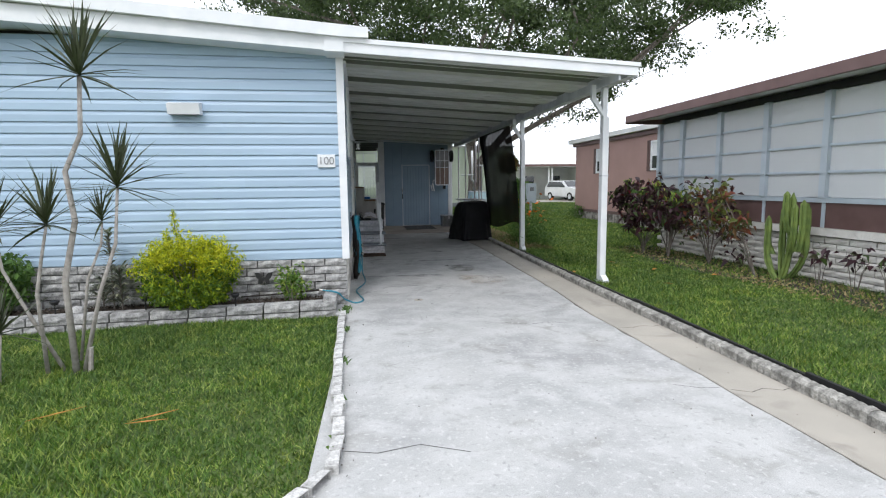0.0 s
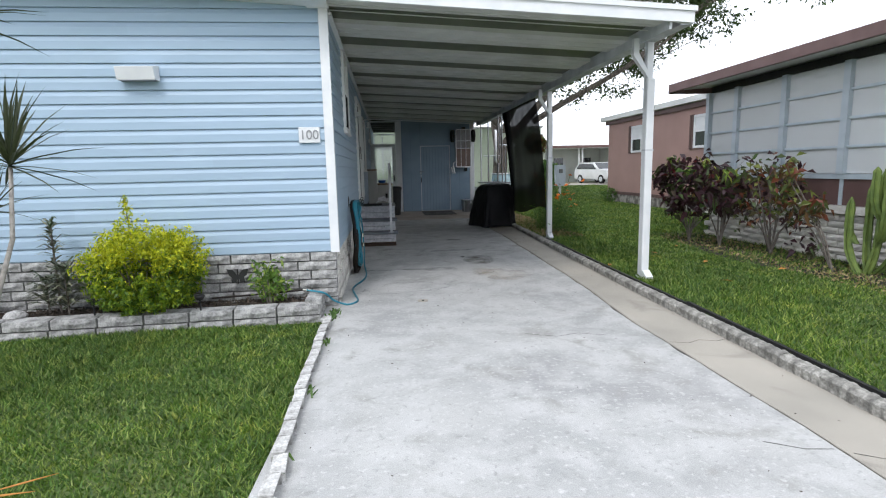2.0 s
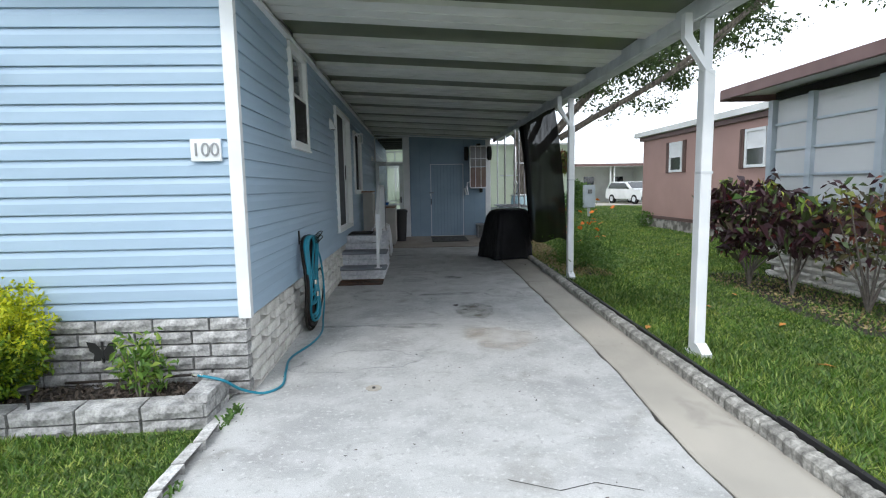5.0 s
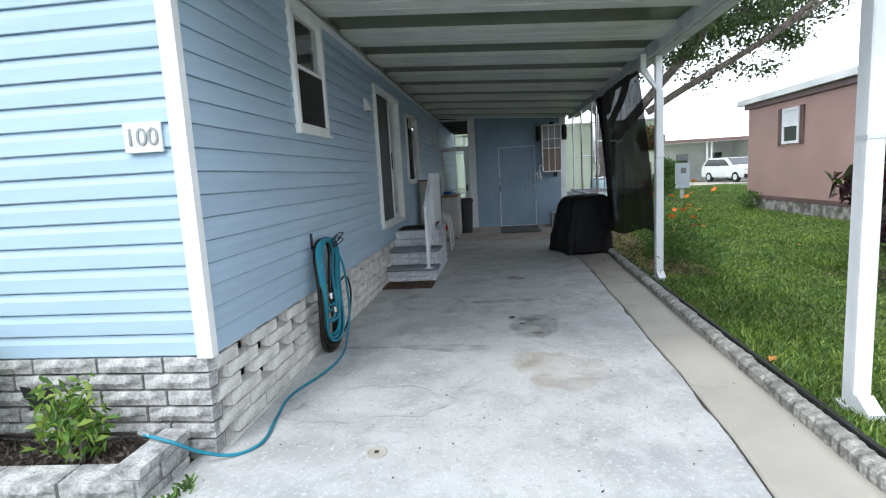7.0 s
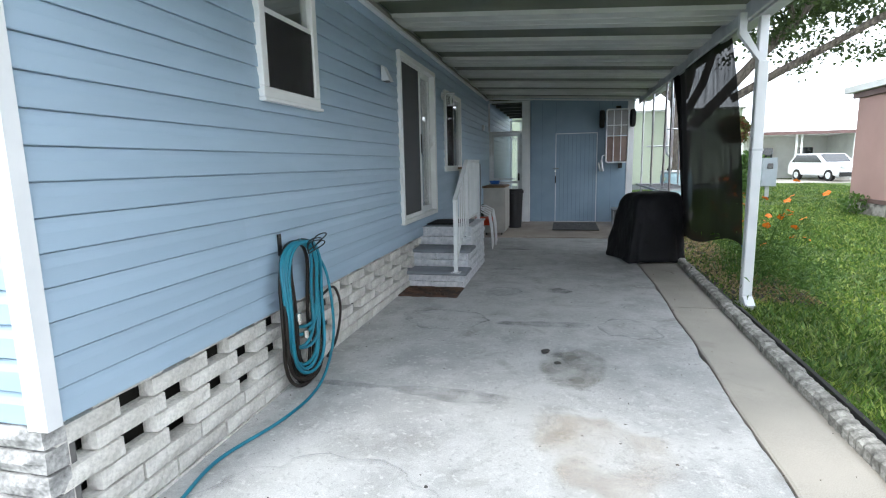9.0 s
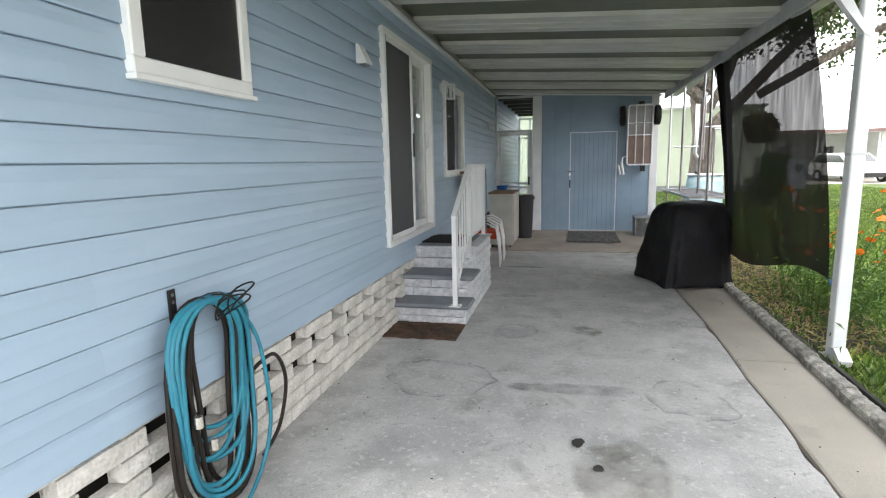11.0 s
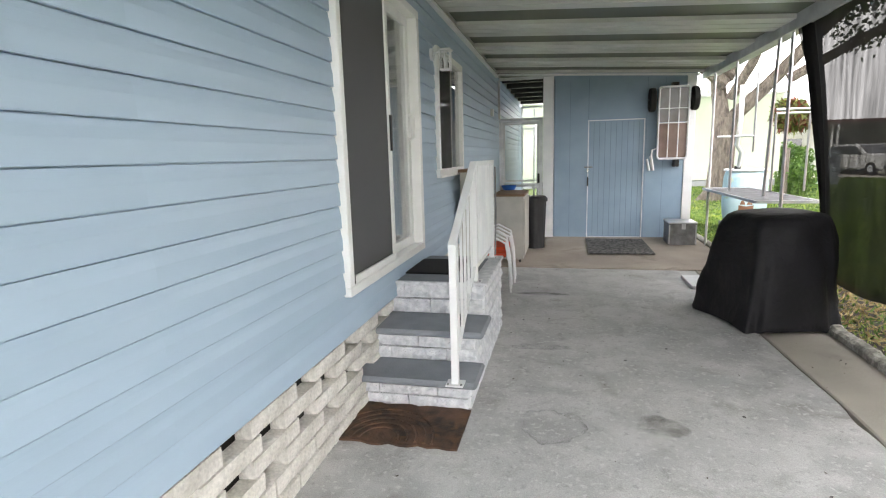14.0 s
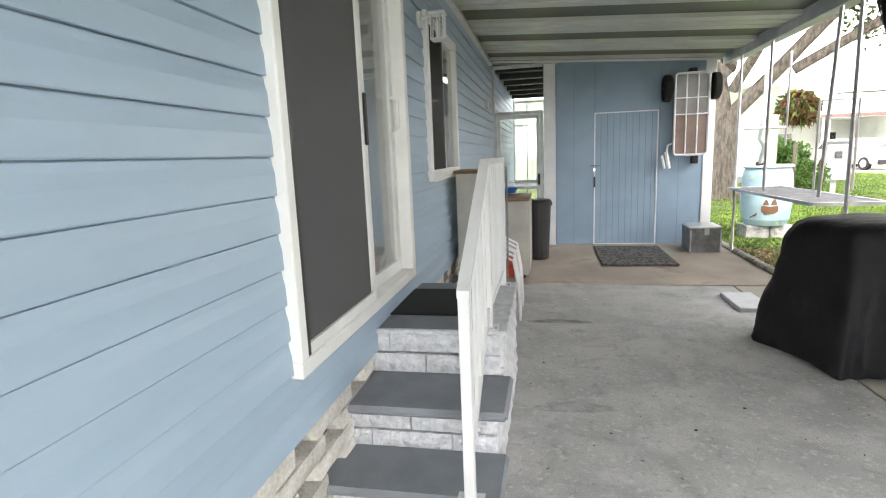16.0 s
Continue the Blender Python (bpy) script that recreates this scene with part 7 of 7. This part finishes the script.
part("foliage", leaves("foliage", ellipsoid_points(1000, 0.5, 0.5, 0.5, 0.4, 0.1, 4) + np.array([0, 0, 2.55]), 0.26, PLUMLEAF, 0.25, 0.5), None, t)
part("low_foliage", leaves("low_foliage", ellipsoid_points(1100, 0.6, 0.6, 0.55, 0.3, 0.15, 9) + np.array([0.4, 0.3, 0.65]), 0.15, GREENLEAF, 0.35, 0.3), None, t)
bush("hedge_shrub", (11.2, 36.0, 0.05), 1.0, 1.0, 0.9, 2600, 0.2, GREENLEAF, "green shrub beside the pale green house", 14)
bush("hedge_shrub", (9.3, 21.2, 0.05), 0.35, 0.5, 0.28, 700, 0.09, GREENLEAF, "low weedy shrub at the corner of the pink house", 15)
bush("hedge_shrub", (15.8, 58.0, 0.05), 2.0, 1.5, 1.4, 2600, 0.3, GREENLEAF, "rounded hedge far down the street", 16)

# ---- grass ----
def grass(name, regions, n, h, material, label, zf):
    out = []
    area = [abs((x1 - x0) * (y1 - y0)) * w for x0, x1, y0, y1, w in regions]
    tot = sum(area)
    P = []
    for (x0, x1, y0, y1, w), a in zip(regions, area):
        m = int(n * a / tot)
        P.append(np.stack([rng.uniform(x0, x1, m), rng.uniform(y0, y1, m)], 1))
    P = np.concatenate(P)
    keep = zf(P)
    P = P[keep[0]]
    Z = keep[1][keep[0]]
    m = len(P)
    a = rng.uniform(0, 2 * np.pi, m)
    hh = h * rng.uniform(0.35, 1.35, m) * (1 + 0.35 * np.sin(P[:, 0] * 2.1 + np.sin(P[:, 1] * 1.7)))
    lean = rng.normal(0, 0.75, (m, 2)) * hh[:, None]
    w = 0.0058 * rng.uniform(0.5, 1.4, m) * (1 + 0.12 * np.maximum(0, P[:, 1] - 4))
    s = np.stack([np.cos(a), np.sin(a)], 1) * w[:, None]
    v = np.zeros((m, 3, 3))
    v[:, 0, :2], v[:, 1, :2], v[:, 2, :2] = P - s, P + s, P + lean
    v[:, 0, 2] = v[:, 1, 2] = Z - 0.004
    v[:, 2, 2] = Z + hh
    i = np.arange(m) * 3
    me = bpy.data.meshes.new(name)
    me.vertices.add(m * 3)
    me.vertices.foreach_set("co", v.reshape(-1).astype(np.float32))
    me.loops.add(m * 3)
    me.loops.foreach_set("vertex_index", np.arange(m * 3, dtype=np.int32))
    me.polygons.add(m)
    me.polygons.foreach_set("loop_start", i.astype(np.int32))
    me.update(calc_edges=True)
    me.materials.append(material)
    return tagged(part(name, me, None), label, kind="stuff")


EX = np.array([p[0] for p in line[::-1]])
EY = np.array([p[1] for p in line[::-1]])


def left_zone(P):
    x_edge = np.interp(P[:, 1], EY, EX, left=-2.2) - 0.03
    y_top = 6.2 + (P[:, 0] + 5.2) / 5.05 * 0.23
    return (P[:, 0] < x_edge) & (P[:, 1] < y_top), np.full(len(P), -0.033)


def right_zone(P):
    edge_x = np.interp(P[:, 1], [p[1] for p in CURB_LINE], [p[0] for p in CURB_LINE]) + 0.135
    bare = (P[:, 0] > 5.75 + 0.25 * np.sin(P[:, 1] * 1.3)) & (P[:, 1] < 11.6)
    thin = rng.random(len(P)) < 0.25
    bed_ = (P[:, 0] < 4.5) & (P[:, 1] > 11.4) & (P[:, 1] < 18.5) & (rng.random(len(P)) < 0.75)
    inside = (P[:, 0] > 9.35) & (P[:, 1] > 11.4) & (P[:, 1] < 21.9)
    return (P[:, 0] > edge_x) & (~bare | thin) & ~bed_ & ~inside, np.full(len(P), 0.056)


grass("lawn_grass", [(-5.5, -0.1, 1.2, 6.4, 1.0)], 190000, 0.040, GRASSMAT, "short green lawn grass", left_zone)
grass("lawn_grass", [(3.38, 6.9, 2.5, 9, 1.0), (3.5, 9.5, 9, 14, 0.6), (3.5, 12.5, 14, 24, 0.30), (3.5, 16, 24, 40, 0.10)], 300000, 0.042, GRASSMAT, "short green lawn grass", right_zone)
n = 2600
q = np.stack([rng.uniform(3.7, 4.5, n), rng.uniform(11.4, 18.4, n), np.full(n, 0.075)], 1)
tagged(part("leaf_litter", leaves("leaf_litter", q, 0.10, DRYGRASS, 0.15, 0.1), None), "dry grass and leaf litter in the flower bed", kind="stuff")
n = 1500
q = np.stack([rng.uniform(5.7, 6.75, n), rng.uniform(4.5, 11.3, n), np.full(n, 0.07)], 1)
tagged(part("leaf_litter", leaves("leaf_litter", q, 0.06, DRYGRASS, 0.4, 0.1), None), "scattered dry leaves and pale gravel along the skirt", kind="stuff")
bm = bmesh.new()
g = {}
for i in range(9):
    for j in range(36):
        x, y = 5.75 + 1.13 * i / 8, 4.3 + 7.1 * j / 35
        g[i, j] = bm.verts.new((x + (0.2 * math.sin(y * 1.3) if i == 0 else 0), y, 0.060 + 0.008 * noise.noise(Vector((x * 2, y * 2, 1)))))
for i in range(8):
    for j in range(35):
        bm.faces.new((g[i, j], g[i + 1, j], g[i + 1, j + 1], g[i, j + 1]))
structure(part("planting_soil", bm, MULCH), "bare brown soil along the neighbour's skirt")
bm = bmesh.new()
for xa, xb, ya, yb, z_ in ((3.64, 4.5, 11.4, 18.5, 0.062),):
    box(bm, xa, xb, ya, yb, 0.0, z_)
structure(part("flower_soil", bm, MULCH), "brown soil and litter in the flower bed")
for (x, y, a, l) in ((-1.22, 3.75, 0.5, 0.30), (-1.24, 3.66, 0.1, 0.26), (-1.9, 3.9, 0.6, 0.35), (-2.3, 3.1, 0.3, 0.3)):
    bm = bmesh.new()
    prism(bm, [(-l / 2, 0), (0, -0.008), (l / 2, 0), (0, 0.008)], "z", 0.0, 0.003)
    ob = part("fallen_leaf", bm, ORANGELEAF, at=(x, y, 0.006))
    ob.rotation_euler = (0, 0, a)
    tagged(ob, "long orange fallen dracaena leaf on the lawn", "leaf")
for (x, y, a) in ((5.0, 8.1, 0.5), (5.4, 9.6, 1.4), (4.7, 9.0, 2.0), (5.6, 7.4, 0.2), (4.5, 6.9, 2.6), (6.6, 13.5, 1.1), (3.62, 8.15, 0.8)):
    bm = bmesh.new()
    vs = [bm.verts.new(p) for p in ((-0.07, 0, 0.0), (-0.01, -0.03, 0.012), (0.07, 0, 0.004), (0.0, 0.03, 0.016))]
    bm.faces.new(vs)
    ob = part("fallen_leaf", bm, ORANGELEAF, at=(x, y, 0.09))
    ob.rotation_euler = (0.1, 0, a)
    tagged(ob, "curled tan fallen leaf on the grass", "leaf")

# ---- far fence and small yard pieces ----
t = thing("garden_fence", (10.6, 52.0, 0.05), "white rail fence far down the street", "fence")
for i in range(7):
    bpart("post", (i * 0.8, i * 0.8 + 0.07, 0, 0.07, 0, 1.3), FARWHITE, t)
for z in (0.45, 0.85, 1.2):
    bpart("rail", (0.07, 4.8, 0.02, 0.05, z, z + 0.06), FARWHITE, t)
t = thing("utility_pole", (13.4, 60.0, 0.0), "thin grey utility pole far beyond the houses", "pole")
bm = bmesh.new()
tube(bm, [(0, 0, 0), (0, 0, 7.5)], 0.07, 8)
part("shaft", bm, TWIG, t)
# leaf and weed tufts in the joints
bm = bmesh.new()
for (x, y, n_) in ((-0.02, 6.45, 26), (-0.01, 6.62, 22), (0.0, 5.6, 8), (0.0, 4.6, 8), (0.0, 3.7, 7), (0.01, 3.1, 9), (3.57, 5.9, 14), (3.47, 8.6, 10)):
    for k in range(n_):
        a_ = rng.uniform(0, 6.28)
        px_, py_ = x + rng.normal(0, 0.02), y + rng.normal(0, 0.05)
        l_ = rng.uniform(0.02, 0.05)
        v_ = [bm.verts.new(p) for p in ((px_ - 0.006, py_, 0.0), (px_ + 0.006, py_, 0.0), (px_ + math.cos(a_) * l_ + 0.01, py_ + math.sin(a_) * l_, l_ + 0.01), (px_ + math.cos(a_) * l_ - 0.008, py_ + math.sin(a_) * l_, l_ * 0.8 + 0.01))]
        bm.faces.new(v_)
tagged(part("weed_tufts", bm, GREENLEAF), "small green weeds in the joints of the paving", kind="stuff")
n = 700
q = np.stack([rng.uniform(-0.2, 3.4, n) ** 1.0, rng.uniform(1.5, 16.0, n), np.zeros(n)], 1)
q = q[(rng.random(n) < 0.25) | (np.abs(q[:, 0] - 3.35) < 0.12) | (np.abs(q[:, 0] - 0.06) < 0.08)]
q[:, 2] = np.clip((q[:, 1] - 7) * 0.0085, 0, 0.1) + 0.003
q[:, 0] = np.where(q[:, 0] < 0.02, 0.05, q[:, 0])
tagged(part("debris", leaves("debris", q, 0.016, CHIP, 0.5, 0.0), None), "small dry leaf bits and grit on the concrete", kind="stuff")

# ---- specks of debris on the drive ----
rr = random.Random(77)
bm = bmesh.new()
for k in range(150):
    x, y = rr.uniform(0.1, 2.8), rr.uniform(5.0, 15.8)
    a, s = rr.uniform(0, 6.28), rr.uniform(0.004, 0.016)
    z = drive_z(y) + 0.003
    vs = [bm.verts.new((x + s * math.cos(a + q) * (1.0 if i_ % 2 else 0.45), y + s * math.sin(a + q) * (1.0 if i_ % 2 else 0.45), z + 0.003 * (i_ % 2))) for i_, q in enumerate((0, 1.57, 3.14, 4.71))]
    bm.faces.new(vs)
tagged(part("drive_debris", bm, CHIP), "small dark leaf scraps scattered on the drive", kind="stuff")
